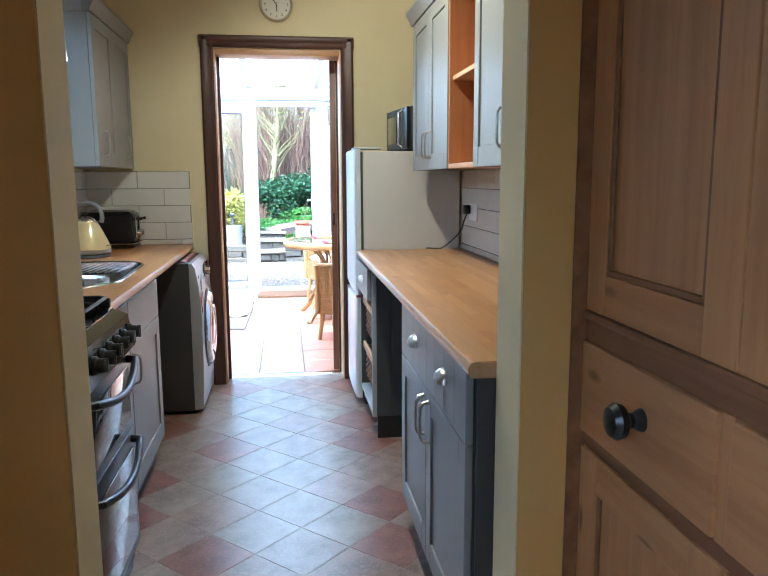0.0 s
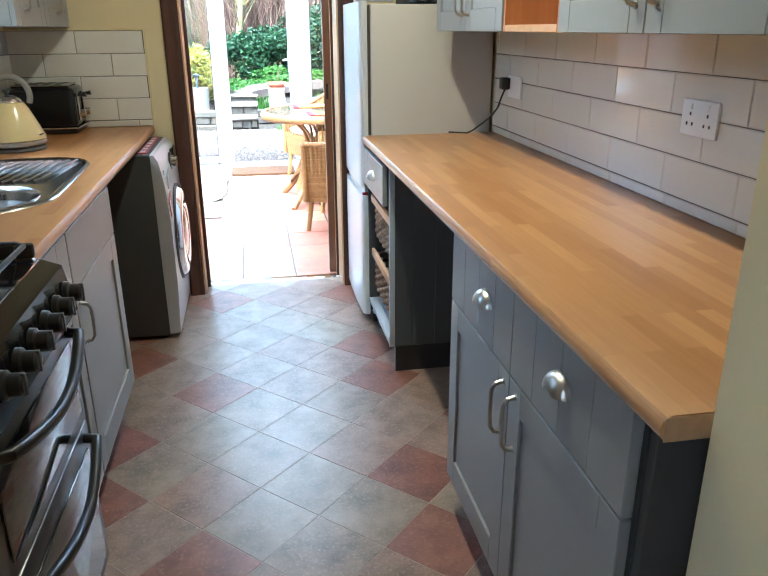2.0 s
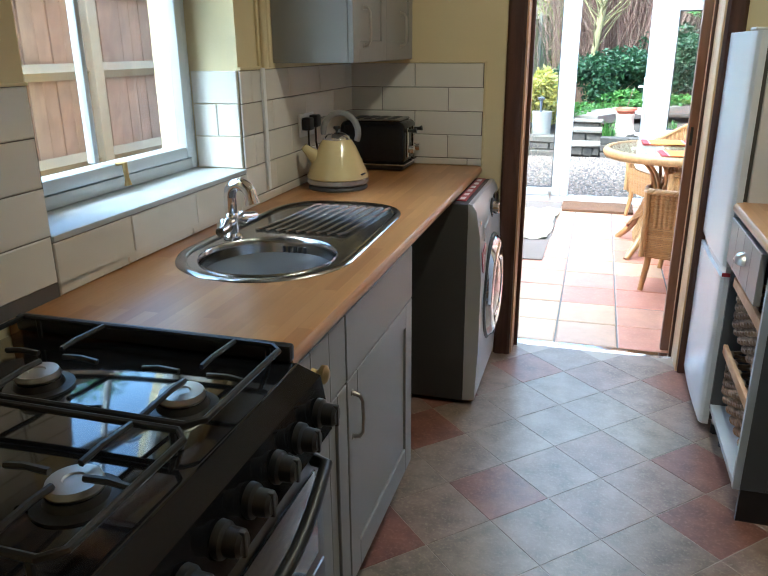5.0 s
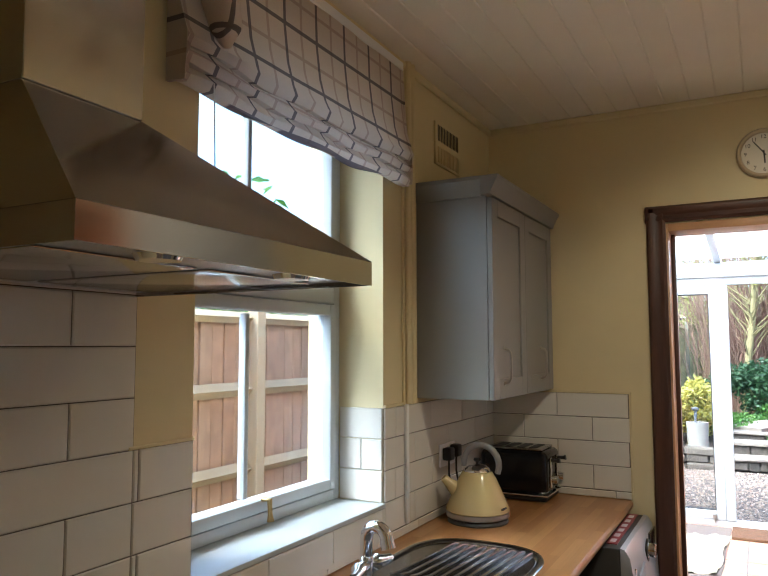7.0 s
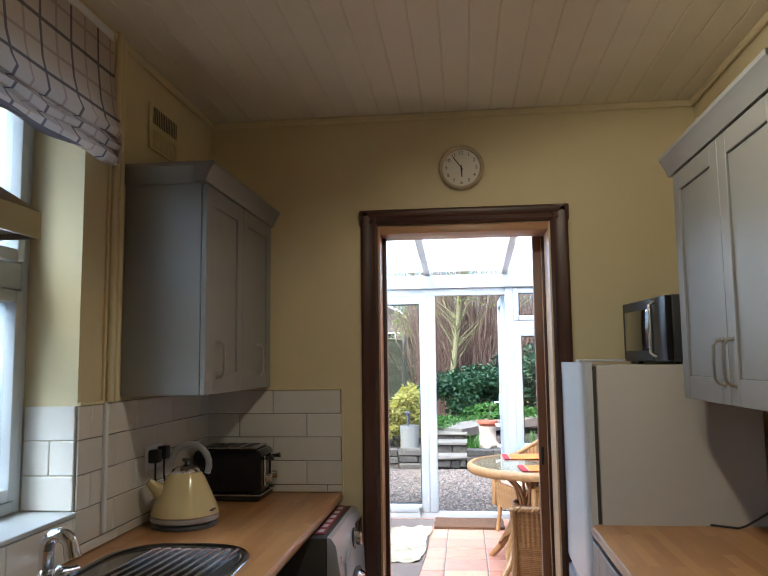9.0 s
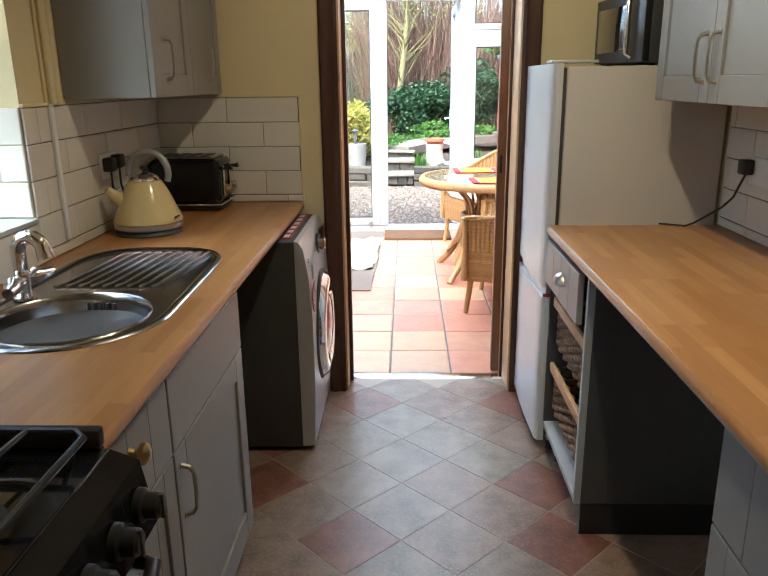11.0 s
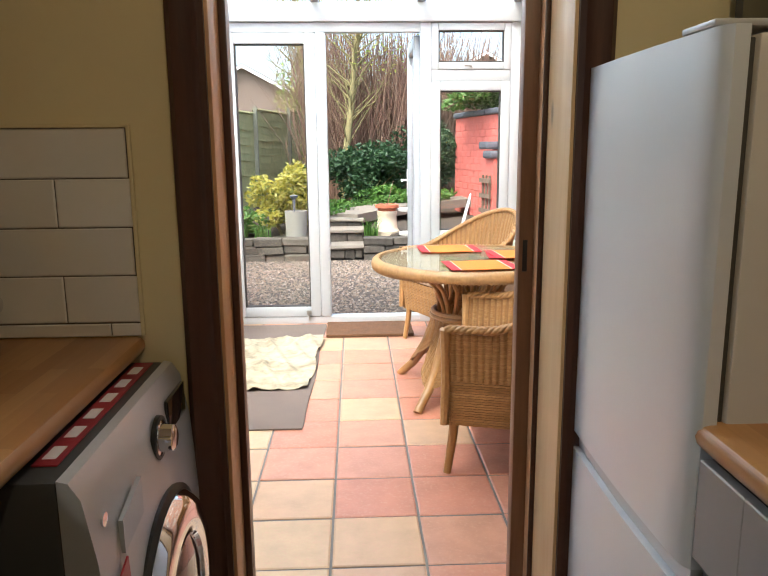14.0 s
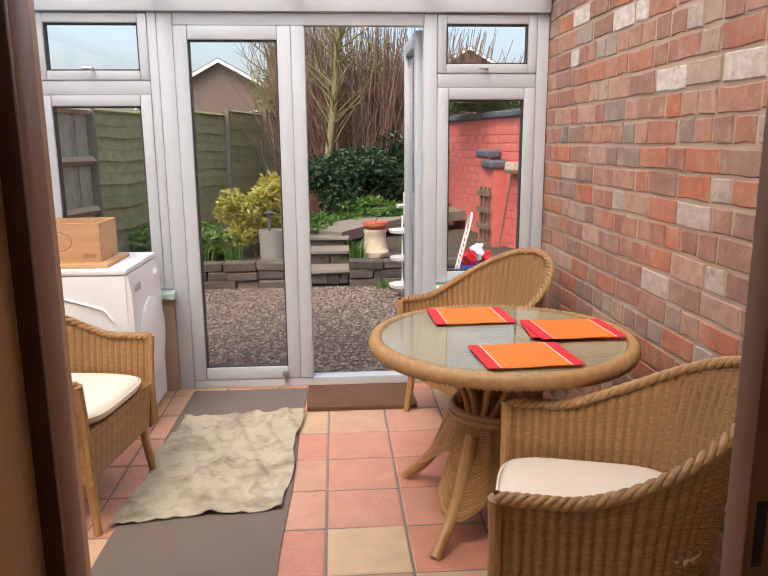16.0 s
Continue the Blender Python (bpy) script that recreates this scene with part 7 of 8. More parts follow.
for y0, z1 in ((6.58, 0.17), (6.93, 0.315), (7.26, 0.42)):
    x = -0.42
    while x < -0.02:
        w = min(rs.uniform(0.12, 0.24), -0.0 - x)
        part("riser_stone", rough_stone(x, x + w - 0.005, y0 + 0.03, y0 + 0.38, z1 - 0.16, z1 - 0.045), STONE, st, "", 0)
        x += w
    part("tread", rough_stone(-0.46, 0.02, y0, y0 + 0.40, z1 - 0.044, z1), SLAB, st, "flat stone tread", 0)
bm = bmesh.new()
pl = [(-0.32, 7.55, 0.46), (-0.05, 8.0, 0.47), (0.5, 8.6, 0.50), (1.2, 9.0, 0.53), (1.9, 9.2, 0.55)]
lv = [bm.verts.new((x - 0.22, y + 0.14, z)) for x, y, z in pl]
rv = [bm.verts.new((x + 0.26, y - 0.20, z)) for x, y, z in pl]
for k in range(4):
    bm.faces.new((lv[k], rv[k], rv[k + 1], lv[k + 1]))
ex = bmesh.ops.extrude_face_region(bm, geom=list(bm.faces))
bmesh.ops.translate(bm, verts=[v for v in ex["geom"] if isinstance(v, bmesh.types.BMVert)], vec=(0, 0, -0.12))
structure("garden_path", bm, SLAB, "curved grey garden path", "path")

def leaf_cloud(name, mt, parent, blobs, n, size, seed, flat=0.6, long=1.6):
    """Many single leaves in and on uneven blobs (x, y, z, rx, ry, rz)."""
    r = np.random.RandomState(seed)
    vs, fs = [], []
    wts = np.array([b[3] * b[4] + b[4] * b[5] + b[3] * b[5] for b in blobs])
    pick = r.choice(len(blobs), n, p=wts / wts.sum())
    for i in range(n):
        bx, by, bz, ax_, ay_, az_ = blobs[pick[i]]
        d = r.normal(size=3)
        d /= np.linalg.norm(d)
        k = r.uniform(0.45, 1.08) ** 0.6
        p = np.array((bx + ax_ * d[0] * k, by + ay_ * d[1] * k, bz + az_ * d[2] * k))
        u = r.normal(size=3) * (1, 1, flat)
        u /= np.linalg.norm(u)
        w = np.cross(u, r.normal(size=3))
        w /= np.linalg.norm(w) + 1e-9
        s = size * r.uniform(0.6, 1.35)
        nrm = np.cross(u, w) * s * 0.15
        o = len(vs)
        vs += [tuple(p - u * s * long / 2), tuple(p + w * s * 0.4 + nrm), tuple(p + u * s * long / 2), tuple(p - w * s * 0.4 + nrm)]
        fs += [(o, o + 1, o + 2), (o, o + 2, o + 3)]
    return raw(name, vs, fs, mt, parent)

def blobs_round(c, rad, n, seed, squash=1.0):
    r = random.Random(seed)
    out = []
    for _ in range(n):
        a, b, k = r.uniform(0, 6.28), r.uniform(-0.7, 1.0), r.uniform(0.2, 0.95)
        out.append((c[0] + rad[0] * k * math.cos(a), c[1] + rad[1] * k * math.sin(a), c[2] + rad[2] * b * (1 - 0.4 * k), *(v * r.uniform(0.25, 0.45) for v in rad)))
    return out

def shrub(name, at, rad, mt, n, size, seed, label, stems=7, stem_mt=None, lift=0.0, **kw):
    t = thing(name, at, label, "shrub")
    c = (at[0], at[1], at[2] + rad[2] * 0.95 + lift)
    r = random.Random(seed + 99)
    for k in range(stems):
        a = r.uniform(0, 6.28)
        e = (c[0] + rad[0] * 0.7 * math.cos(a), c[1] + rad[1] * 0.7 * math.sin(a), c[2] + rad[2] * r.uniform(-0.2, 0.6))
        part("stem", tube(bmesh.new(), [(at[0] + 0.03 * math.cos(a), at[1] + 0.03 * math.sin(a), at[2] - 0.05), ((at[0] + e[0]) / 2, (at[1] + e[1]) / 2, (at[2] + e[2]) / 2 + 0.05), e], [0.012, 0.008, 0.003], 5), stem_mt or BARK, t)
    leaf_cloud("crown", mt, t, blobs_round(c, rad, 26, seed), n, size, seed, **kw)
    return t
shrub("euonymus_bush", (-0.98, 7.25, 0.24), (0.42, 0.40, 0.42), LEAFY, 3600, 0.045, 11, "yellow and green variegated bush behind the low wall")
shrub("evergreen_bush", (0.05, 9.3, 0.36), (0.75, 0.6, 0.50), LEAFD, 5200, 0.055, 12, "dark evergreen bush at the back of the garden")
shrub("evergreen_bush", (1.05, 10.0, 0.40), (0.60, 0.5, 0.62), LEAFD, 4200, 0.055, 13, "dark evergreen bush by the garden path")
shrub("leafy_plants", (-1.75, 7.1, 0.24), (0.55, 0.35, 0.20), LEAFG, 2200, 0.05, 15, "low green plants behind the low wall")
shrub("leafy_plants", (0.55, 8.9, 0.42), (0.75, 0.35, 0.16), LEAFG, 2200, 0.05, 16, "low green ground cover beside the path")
shrub("leafy_plants", (-0.65, 8.0, 0.32), (0.50, 0.5, 0.14), LEAFG, 1700, 0.045, 17, "low green ground cover beside the steps")
shrub("climbing_leaves", (1.75, 8.6, 1.75), (0.55, 0.8, 0.22), LEAFG, 2600, 0.06, 18, "green leaves hanging over the painted wall", 4)
shrub("willow_bush", (-1.0, 13.2, 0.3), (0.7, 0.5, 1.3), LEAFP, 2400, 0.05, 19, "pale feathery bush behind the fence", 9, None, 0.2, long=3.0)
shrub("garden_bush", (-4.2, 0.9, -0.02), (0.9, 0.9, 1.45), LEAFG, 3000, 0.07, 24, "leafy bush beyond the side fence", 6)

def blades(name, at, rad, n, h, seed, label):
    r = np.random.RandomState(seed)
    t = thing(name, at, label, "plant")
    vs, fs = [], []
    for i in range(n):
        x, y = at[0] + r.uniform(-rad, rad), at[1] + r.uniform(-rad, rad) * 0.6
        a, l, b = r.uniform(0, 6.28), h * r.uniform(0.6, 1.2), r.uniform(0.1, 0.5)
        dx, dy = math.cos(a), math.sin(a)
        o = len(vs)
        w = 0.008
        for k, (q, e) in enumerate(((0, 0), (0.55, 0.25), (1.0, 1.0))):
            ww = w * (1 - 0.85 * k / 2)
            vs += [(x + dx * b * l * e - dy * ww, y + dy * b * l * e + dx * ww, at[2] + l * q * (1 - 0.2 * e)), (x + dx * b * l * e + dy * ww, y + dy * b * l * e - dx * ww, at[2] + l * q * (1 - 0.2 * e))]
        fs += [(o, o + 1, o + 3, o + 2), (o + 2, o + 3, o + 5, o + 4)]
    raw("leaves", vs, fs, LEAFG, t)
    return t
for k, (x, y, z, rad, n, h) in enumerate(((-1.55, 6.86, 0.24, 0.16, 60, 0.22), (-1.2, 6.84, 0.24, 0.10, 40, 0.18), (0.10, 6.85, 0.24, 0.08, 45, 0.26), (0.62, 6.48, -0.02, 0.14, 60, 0.14), (0.36, 6.45, -0.02, 0.10, 40, 0.12), (-0.10, 8.55, 0.40, 0.35, 160, 0.20), (-0.45, 8.3, 0.38, 0.25, 110, 0.20), (0.78, 7.2, 0.28, 0.2, 60, 0.18))):
    blades("bulb_leaves", (x, y, z), rad, n, h, 40 + k, "tuft of long green bulb leaves")

# trees and bare twigs
def tree(at, label, h, lean, seed, r0=0.075, twigs=60):
    t = thing("tree", at, label, "tree")
    r = random.Random(seed)
    top = Vector(at) + Vector((lean, 0.2, h))
    b = Vector(at)
    trunk = [b + Vector((0, 0, -0.1)), b + Vector((lean * 0.1, 0, h * 0.22)), b + Vector((lean * 0.45, 0.05, h * 0.5)), b + Vector((lean * 0.62, 0.1, h * 0.75)), top]
    part("trunk", tube(bmesh.new(), trunk, [r0, r0 * 0.8, r0 * 0.66, r0 * 0.5, r0 * 0.25], 10), BARK, t)
    bm = bmesh.new()
    for k in range(twigs):
        q = r.uniform(0.3, 1.0)
        i = min(3, int(q * 4))
        p = trunk[i].lerp(trunk[i + 1], q * 4 - i)
        a, l = r.uniform(0, 6.28), r.uniform(0.5, 1.4)
        d = Vector((math.cos(a) * 0.7, math.sin(a) * 0.5, r.uniform(0.4, 1.0)))
        m1, e = p + d * l * 0.5 + Vector((r.uniform(-0.1, 0.1), 0, r.uniform(-0.1, 0.1))), p + d * l
        tube(bm, [p, m1, e], [0.016, 0.009, 0.002], 4, False)
        for _ in range(3):
            s = m1.lerp(e, r.random())
            tube(bm, [s, s + Vector((r.uniform(-0.3, 0.3), r.uniform(-0.2, 0.2), r.uniform(0.1, 0.45)))], [0.005, 0.0015], 3, False)
    part("limb", bm, BARK, t)
    tip = [(top.x + r.uniform(-0.9, 0.9), top.y + r.uniform(-0.6, 0.6), top.z + r.uniform(-1.0, 0.6), 0.35, 0.3, 0.3) for _ in range(14)]
    leaf_cloud("crown", LEAFP, t, tip, 700, 0.035, seed)
    return t
tree((-0.28, 9.9, 0.35), "slender leaning tree with mossy bark and few leaves", 3.2, 0.35, 3)
tree((-0.95, 12.6, 0.4), "bare garden tree before the far houses", 4.2, -0.3, 5, 0.09, 90)
def thicket(at, wid, n, h, seed, label):
    t = thing("twiggy_shrub", at, label, "shrub")
    r = random.Random(seed)
    vs, fs = [], []
    paths = []
    for k in range(n):
        x, y = at[0] + r.gauss(0, wid * 0.4), at[1] + r.gauss(0, 0.28)
        l = h * r.uniform(0.6, 1.1)
        dx, dy = (x - at[0]) * 0.6 + r.uniform(-0.25, 0.25), r.uniform(-0.25, 0.25)
        p = [(x + dx * q * q, y + dy * q, at[2] - 0.03 + l * q) for q in (0, 0.3, 0.6, 1.0)]
        paths.append((p, False))
        for _ in range(3):
            q = r.uniform(0.25, 0.85)
            s = (x + dx * q * q, y + dy * q, at[2] + l * q)
            e = (s[0] + r.uniform(-0.2, 0.2), s[1] + r.uniform(-0.15, 0.15), s[2] + r.uniform(0.2, 0.55))
            paths.append(([s, ((s[0] + e[0]) / 2 + r.uniform(-0.02, 0.02), (s[1] + e[1]) / 2, (s[2] + e[2]) / 2), e], False))
    raw("stem", *strands(paths, 0.0055, 0.0055, 3), TWIG, t)
    return t
thicket((0.35, 10.6, 0.4), 1.2, 480, 2.7, 6, "dense brown twiggy shrub, bare of leaves")
thicket((-0.35, 11.6, 0.4), 0.7, 320, 3.0, 9, "thin brown twiggy shrub, bare of leaves")
thicket((1.35, 11.0, 0.4), 1.1, 420, 2.6, 8, "dense brown twiggy shrub, bare of leaves")

# pots
cp = thing("chimney_pot_planter", (0.30, 7.02, 0.24), "buff clay chimney pot with a terracotta pot on top", "planter")
part("chimney_pot", lathe(bmesh.new(), [(0, 0.24), (0.15, 0.24), (0.155, 0.29), (0.125, 0.33), (0.115, 0.48), (0.125, 0.50), (0.125, 0.53), (0.11, 0.535)], (0.30, 7.02, 0), 28), BUFFCLAY, cp)
part("flower_pot", lathe(bmesh.new(), [(0.105, 0.536), (0.12, 0.57), (0.145, 0.575), (0.145, 0.61), (0.13, 0.61), (0.12, 0.585), (0.0, 0.585)], (0.30, 7.02, 0), 28), CLAY, cp, "terracotta pot rim")
part("stick", tube(bmesh.new(), [(0.30, 7.02, 0.58), (0.34, 7.0, 0.75), (0.38, 7.0, 0.90)], [0.006, 0.005, 0.003], 5), TWIG, cp, "bare thin stem")
gp = thing("concrete_pot", (-0.80, 6.86, 0.25), "grey cylindrical concrete garden pot with a small lamp", "pot")
part("pot", lathe(bmesh.new(), [(0, 0.25), (0.125, 0.25), (0.135, 0.56), (0.115, 0.56), (0.11, 0.52), (0, 0.52)], (-0.80, 6.86, 0), 28), CONCRETE, gp)
part("lamp_cap", lathe(bmesh.new(), [(0, 0.76), (0.05, 0.74), (0.045, 0.72), (0.02, 0.70), (0.012, 0.52)], (-0.82, 6.86, 0), 16), COPING, gp, "small dark garden lamp")

# fences
def board_fence(p0, p1, z0, z1, seed, label, mt=FENCEB):
    t = thing("board_fence", (*((Vector(p0) + Vector(p1)) / 2), z0), label, "fence")
    a, b = Vector((*p0, 0)), Vector((*p1, 0))
    d = (b - a)
    n = int(d.length / 0.098)
    deg = math.degrees(math.atan2(d.y, d.x))
    bm = bbox(bmesh.new(), 0, 0.11, -0.008, 0.008, 0, z1 - z0 - 0.03, 0.002, 1)
    me = bpy.data.meshes.new("board")
    bm.to_mesh(me)
    bm.free()
    finish(me, mt, 0)
    rr = random.Random(seed)
    o = base_of(t)
    for k in range(n):
        p = a + d * (k / n)
        piece("board", me, t, pose(p.x - o.x, p.y - o.y, rr.uniform(0, 0.02), rr.uniform(-0.3, 0.3), 0, deg + 3))
    u = d.normalized()
    nr = Vector((u.y, -u.x, 0))
    for z in (z0 + 0.28, z0 + 0.85, z0 + 1.32, z1 - 0.035):
        pa, pb = a + nr * 0.035, b + nr * 0.035
        bm = tube(bmesh.new(), [(pa.x, pa.y, z), (pb.x, pb.y, z)], 0.042 if z < z1 - 0.1 else 0.035, 4)
        part("rail", bm, RAIL, t, "pale fence rail", 0)
    q = 0.3
    while q < d.length:
        p = a + u * q + nr * 0.065
        part("post", box(p.x - 0.04, p.x + 0.04, p.y - 0.04, p.y + 0.04, z0, z1 + 0.03, 0.006), RAIL, t, "pale fence post", 0)
        q += 2.4
    return t
board_fence((-2.85, -2.6), (-2.75, 5.2), -0.02, 1.76, 2, "brown close-boarded fence with pale rails")
fx = lambda y: (-2.72 + (y - 5.25) * 0.2047, y)
board_fence((-2.75, 5.21), fx(6.46), -0.02, 1.80, 3, "grey green close-boarded fence with pale rails", FENCEGREY)
def lap_fence(p0, p1, z0, z1, label):
    t = thing("lap_fence", (*((Vector(p0) + Vector(p1)) / 2), z0), label, "fence", "lapped fence panels")
    a, b = Vector((*p0, 0)), Vector((*p1, 0))
    d = b - a
    deg = math.degrees(math.atan2(d.y, d.x))
    n = 13
    hh = (z1 - z0 - 0.25) / n
    L = d.length
    bm = bmesh.new()
    g = [[bm.verts.new((L * i / 12, yy, zz + 0.012 * math.sin(i * 1.1))) for i in range(13)] for yy, zz in ((0.0, 0.0), (0.0, hh * 1.18), (0.014, hh * 1.18), (0.016, 0.0))]
    for q in range(4):
        for i in range(12):
            bm.faces.new((g[q][i], g[q][i + 1], g[(q + 1) % 4][i + 1], g[(q + 1) % 4][i]))
    bmesh.ops.recalc_face_normals(bm, faces=bm.faces)
    me = bpy.data.meshes.new("slat")
    bm.to_mesh(me)
    bm.free()
    finish(me, FENCEG, 0)
    o = base_of(t)
    for k in range(n):
        piece("slat", me, t, pose(a.x - o.x, a.y - o.y, 0.22 + hh * k, 0, 0, deg) @ pose(0, 0, 0, -8, 0, 0) @ pose(0, -0.01 * (k % 2), 0))
    u = d.normalized()
    for q in (0.0, 1.0):
        p = a + d * q - Vector((-u.y, u.x, 0)) * 0.03
        part("post" if q in (0.0, 1.0) else "batten", box(p.x - 0.03, p.x + 0.03, p.y - 0.03, p.y + 0.03, z0, z1 + (0.05 if q in (0.0, 1.0) else -0.02), 0.004), POSTM, t, "", 0)
    part("gravel_board", tube(bmesh.new(), [(a.x, a.y, z0 + 0.1), (b.x, b.y, z0 + 0.1)], 0.12, 4), POSTM, t, "grey base board", 0)
    part("capping", tube(bmesh.new(), [(a.x, a.y, z1), (b.x, b.y, z1)], 0.022, 4), FENCEG, t, "", 0)
    return t
for k in range(4):
    y0 = 6.50 + 1.84 * k
    lap_fence(fx(y0), fx(y0 + 1.82), 0.0 + 0.06 * k, 1.78 + 0.07 * k, "green weathered lapped fence panel")
lap_fence((-0.75, 14.3), (1.4, 14.6), 0.3, 2.0, "green weathered lapped fence panel across the end")
lap_fence((1.42, 14.6), (3.6, 14.8), 0.3, 2.0, "green weathered lapped fence panel across the end")

# painted garden wall
rw = thing("painted_wall", (1.95, 8.2, 0), "salmon red painted brick garden wall with grey coping", "wall")
W0, W1 = Vector((2.25, 5.6, 0)), Vector((1.50, 9.6, 0))
wd = (W1 - W0)
wu = wd.normalized()
wn_ = Vector((-wu.y, wu.x, 0))
def wall_box(s0, s1, o0, o1, z0, z1, bev=0.0):
    bm = box(s0, s1, o0, o1, z0, z1, bev)
    m = Matrix(((wu.x, wn_.x, 0, W0.x), (wu.y, wn_.y, 0, W0.y), (0, 0, 1, 0), (0, 0, 0, 1)))
    bmesh.ops.transform(bm, matrix=m, verts=bm.verts)
    return bm
part("wall", wall_box(0, wd.length, -0.22, 0.0, -0.1, 1.72), REDWALL, rw, "", 0)
pv, pf, c_, z_ = [], [], 0, 0.0
while z_ < 1.62:
    u = -0.12 * (c_ % 2)
    while u < wd.length:
        a, b = max(u, 0.004), min(u + 0.229, wd.length - 0.004)
        if b - a > 0.03:
            v, f = brick_data(b - a, 0.0835, 0.006)
            o, base = len(pv), W0 + wu * b + wn_ * 0.0006
            pv += [tuple(base - wu * p[0] - wn_ * p[1] + Vector((0, 0, z_ + p[2]))) for p in v]
            pf += [tuple(o + i for i in q) for q in f]
        u += 0.240
    z_ += 0.0957
    c_ += 1
tagged(raw("brick_courses", pv, pf, REDWALL, rw), "painted brick courses", kind="stuff")
for k in range(9):
    s0 = wd.length * k / 9
    part("coping_stone", wall_box(s0 + 0.004, s0 + wd.length / 9 - 0.004, -0.27, 0.05, 1.722 + 0.004 * (k % 2), 1.80 + 0.004 * (k % 2), 0.02), COPING, rw, "blue grey coping stone", 0)
part("pier", wall_box(2.05, 2.48, 0.001, 0.16, -0.1, 1.14), REDWALL, rw, "painted brick pier", 0)
for k, (a, z) in enumerate(((0.0, 1.141), (0.16, 1.26))):
    part("pier_cap", wall_box(2.02 + a, 2.32 + a, 0.001, 0.22, z, z + 0.10, 0.03), COPING, rw, "blue grey stepped cap", 0)
ts_ = thing("trellis", (1.95, 7.35, 0), "small grey wooden trellis against the painted wall", "trellis")
for k in range(3):
    part("upright", wall_box(2.12 + 0.12 * k, 2.16 + 0.12 * k, 0.165, 0.185, 0.0, 0.92), OLDWOOD, ts_, "", 0)
for k in range(4):
    part("crossbar", wall_box(2.06, 2.46, 0.186, 0.204, 0.22 + 0.2 * k, 0.28 + 0.2 * k), OLDWOOD, ts_, "", 0)
bb = thing("broom", (2.05, 6.9, 0), "old broom standing head up against the painted wall", "broom")
pA, pB = W0 + wu * 1.85 + wn_ * 0.20, W0 + wu * 1.77 + wn_ * 0.06
part("handle", tube(bmesh.new(), [(pA.x, pA.y, 0.0), (pB.x, pB.y, 1.10)], 0.012, 8), OLDWOOD, bb, "grey wooden handle")
part("head", wall_box(1.64, 1.90, 0.03, 0.10, 1.10, 1.14, 0.006), OLDWOOD, bb)
for k in range(9):
    part("bristle_tuft", wall_box(1.645 + 0.028 * k, 1.667 + 0.028 * k, 0.035, 0.095, 1.141, 1.22, 0.004), BUFFCLAY, bb, "pale bristles", 0)

# white folding chair and shelf stand
fc = thing("folding_chair", (0.98, 6.1, 0), "white metal folding garden chair, leaning folded", "chair")
def loop(c, w, h, tilt, r=0.009):
    pts = []
    for k in range(17):
        a = math.pi * k / 16
        pts.append((c[0] + w * math.cos(a), c[1] + tilt * (h + w * math.sin(a)), c[2] + h + w * math.sin(a)))
    return [(c[0] + w, c[1], c[2])] + pts + [(c[0] - w, c[1], c[2])]
rot = pose(0.98, 6.1, 0.0, -14, 0, -98)
part("frame", tube(bmesh.new(), [rot @ p for p in [Vector((x, y, z)) for x, y, z in loop((0, 0, 0), 0.19, 0.62, 0.0)]], 0.010, 8), WHITEMETAL, fc)
for k in range(7):
    z = 0.30 + 0.055 * k
    part("slat", tube(bmesh.new(), [rot @ Vector((-0.185, 0, z)), rot @ Vector((0.185, 0, z))], 0.007, 6), WHITEMETAL, fc)
ps = thing("plant_stand", (0.50, 6.0, 0), "white wire plant stand with round tiers", "plant stand")
part("pole", tube(bmesh.new(), [(0.50, 6.0, 0.0), (0.50, 6.0, 0.78)], 0.008, 8), WHITEMETAL, ps)
for z, r in ((0.10, 0.12), (0.36, 0.11), (0.62, 0.12)):
    tr_ = part("tier", lathe(bmesh.new(), [(0, z), (r, z), (r + 0.01, z + 0.03), (r, z + 0.03), (r - 0.005, z + 0.008), (0, z + 0.008)], (0.50, 6.0, 0), 24), WHITEMETAL, ps)
tb_ = thing("toy_bucket", (1.28, 6.25, 0), "blue plastic crate with red and white bags", "crate")
part("crate", box(1.10, 1.45, 6.1, 6.38, 0.0, 0.26, 0.02), BLUEPL, tb_)
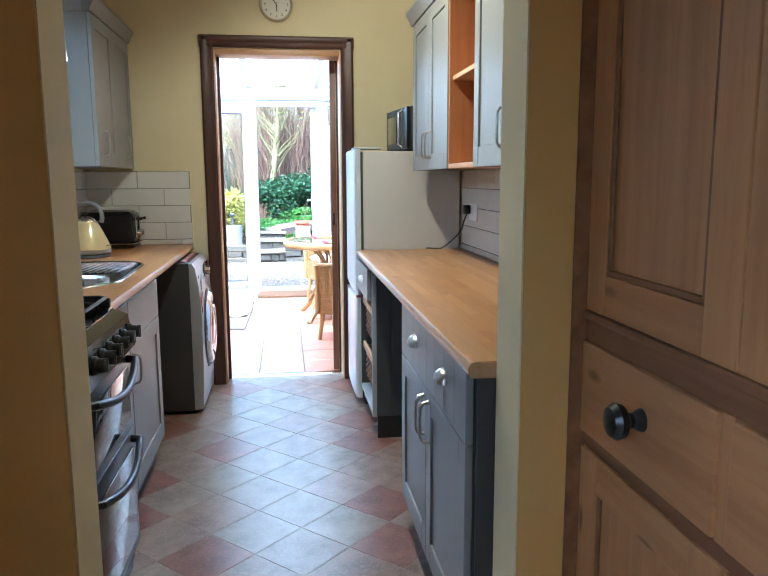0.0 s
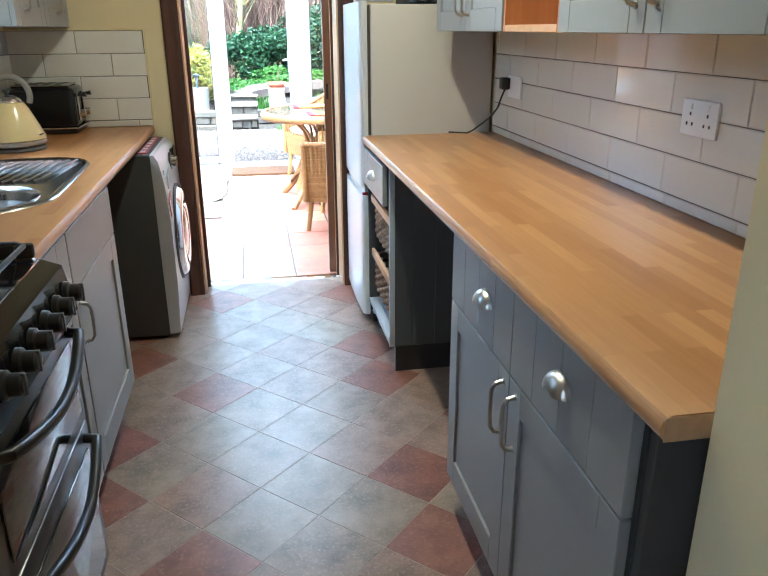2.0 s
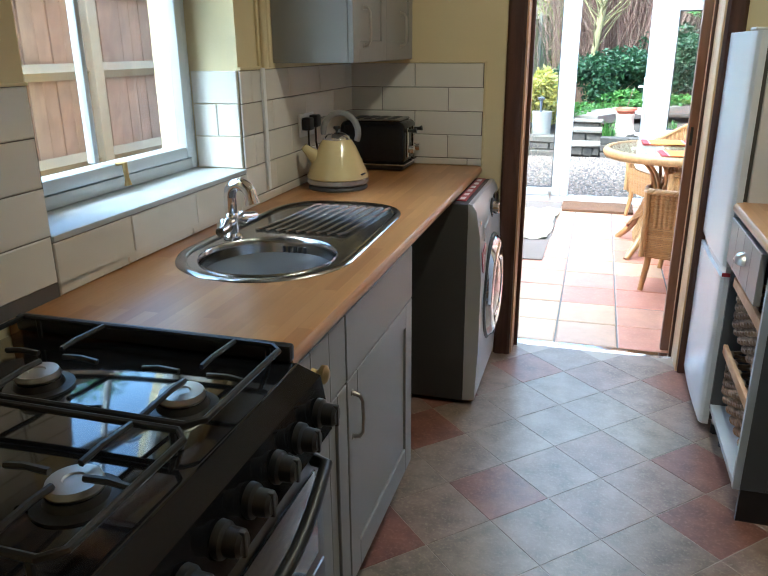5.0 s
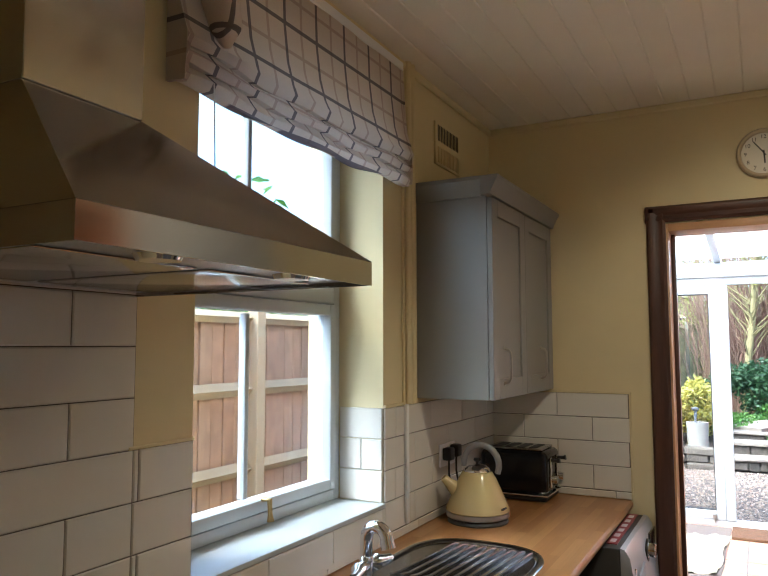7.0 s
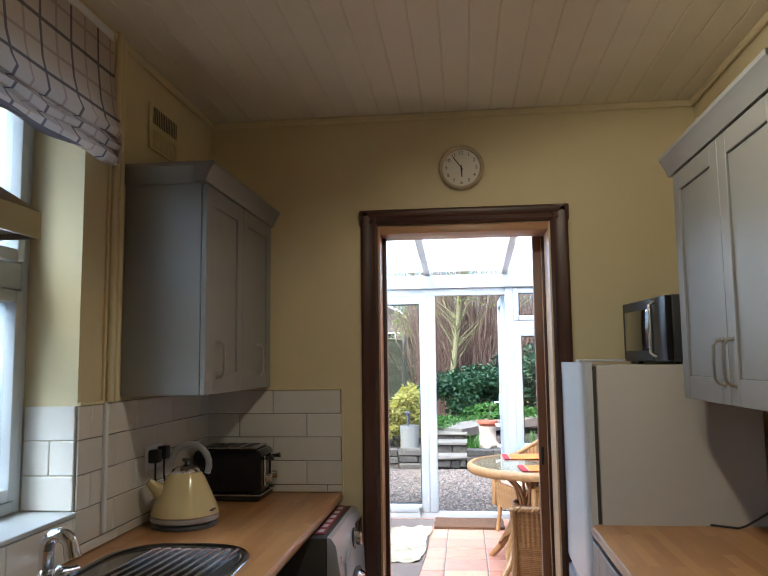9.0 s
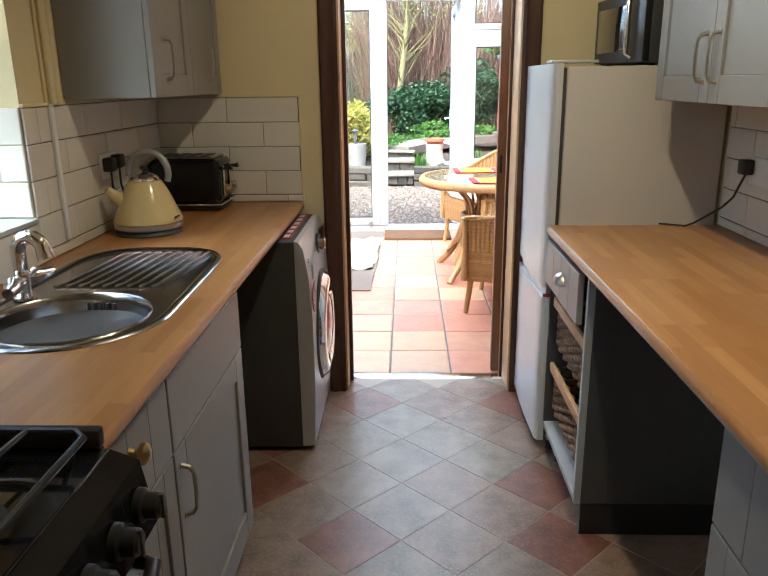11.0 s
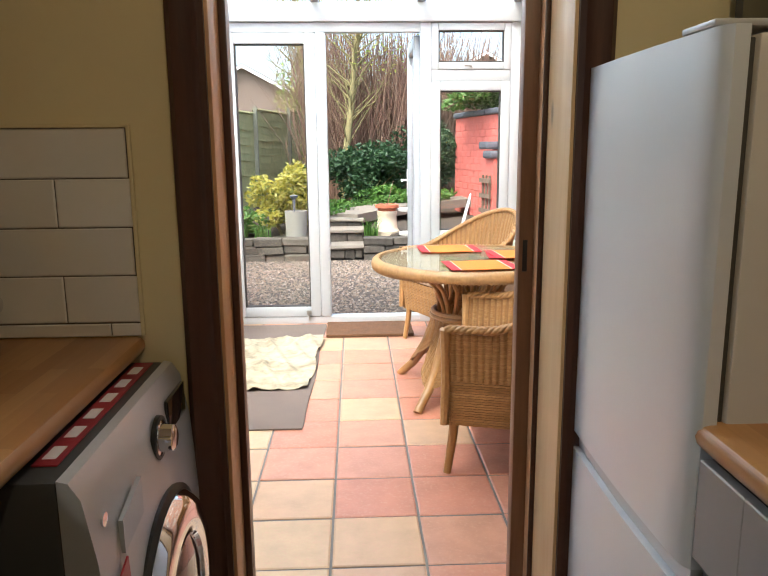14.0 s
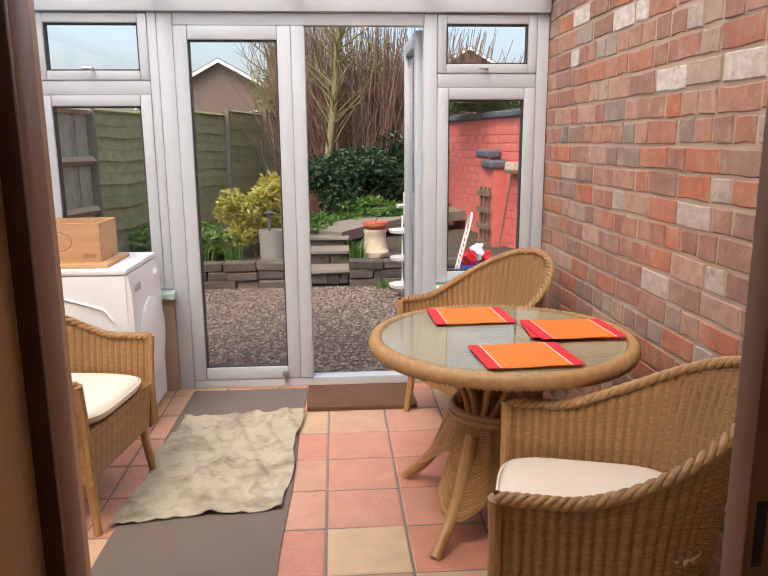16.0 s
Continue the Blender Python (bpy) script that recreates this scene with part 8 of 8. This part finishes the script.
for dx, r, mt in ((0.09, 0.085, REDCLOTH), (0.25, 0.07, REDCLOTH), (0.17, 0.075, WHITEPL)):
    bm = bmesh.new()
    bmesh.ops.create_icosphere(bm, subdivisions=3, radius=r)
    for v in bm.verts:
        v.co = v.co * (1 + 0.55 * noise.noise(v.co * 22)) + Vector((1.10 + dx, 6.24, 0.33 + (0.06 if mt == WHITEPL else 0)))
    part("bag", bm, mt, tb_, "crumpled bag")

# houses beyond the fence
def house(at, w, d, h, rh, label):
    t = thing("house", at, label, "house")
    x, y, z = at
    part("wall", box(x - w / 2, x + w / 2, y, y + d, z - 0.3, z + h), HOUSEWALL, t, "", 0)
    part("gable", prism(bmesh.new(), [(x - w / 2, z + h), (x + w / 2, z + h), (x, z + h + rh)], "y", y, y + 0.3), HOUSEWALL, t, "", 0)
    for s in (-1, 1):
        part("roof", prism(bmesh.new(), [(x + s * (w / 2 + 0.3), z + h - 0.2), (x, z + h + rh), (x, z + h + rh + 0.18), (x + s * (w / 2 + 0.3), z + h - 0.02)], "y", y - 0.35, y + d), ROOFTILE, t, "", 0)
        part("bargeboard", prism(bmesh.new(), [(x + s * (w / 2 + 0.3), z + h - 0.28), (x, z + h + rh - 0.08), (x, z + h + rh + 0.12), (x + s * (w / 2 + 0.3), z + h - 0.08)], "y", y - 0.40, y - 0.352), WHITEPL, t, "white bargeboard", 0)
    for dx in (-w * 0.25, w * 0.25):
        for dz in (0.9, h - 1.5):
            wi = part("window", box(x + dx - 0.6, x + dx + 0.6, y - 0.06, y - 0.001, z + dz, z + dz + 1.2), WHITEPL, t, "white framed window", 0)
            for q in (-1, 1):
                part("pane", box(x + dx + q * 0.28 - 0.24, x + dx + q * 0.28 + 0.24, y - 0.07, y - 0.061, z + dz + 0.08, z + dz + 1.12), DARKGLASS, wi, "", 0)
    return t
house((-6.6, 42, 0.0), 9, 8, 3.6, 2.4, "pale brick house with a white bargeboard beyond the fence")
house((8.5, 46, 0.0), 9, 8, 4.6, 2.6, "brick house far beyond the garden")
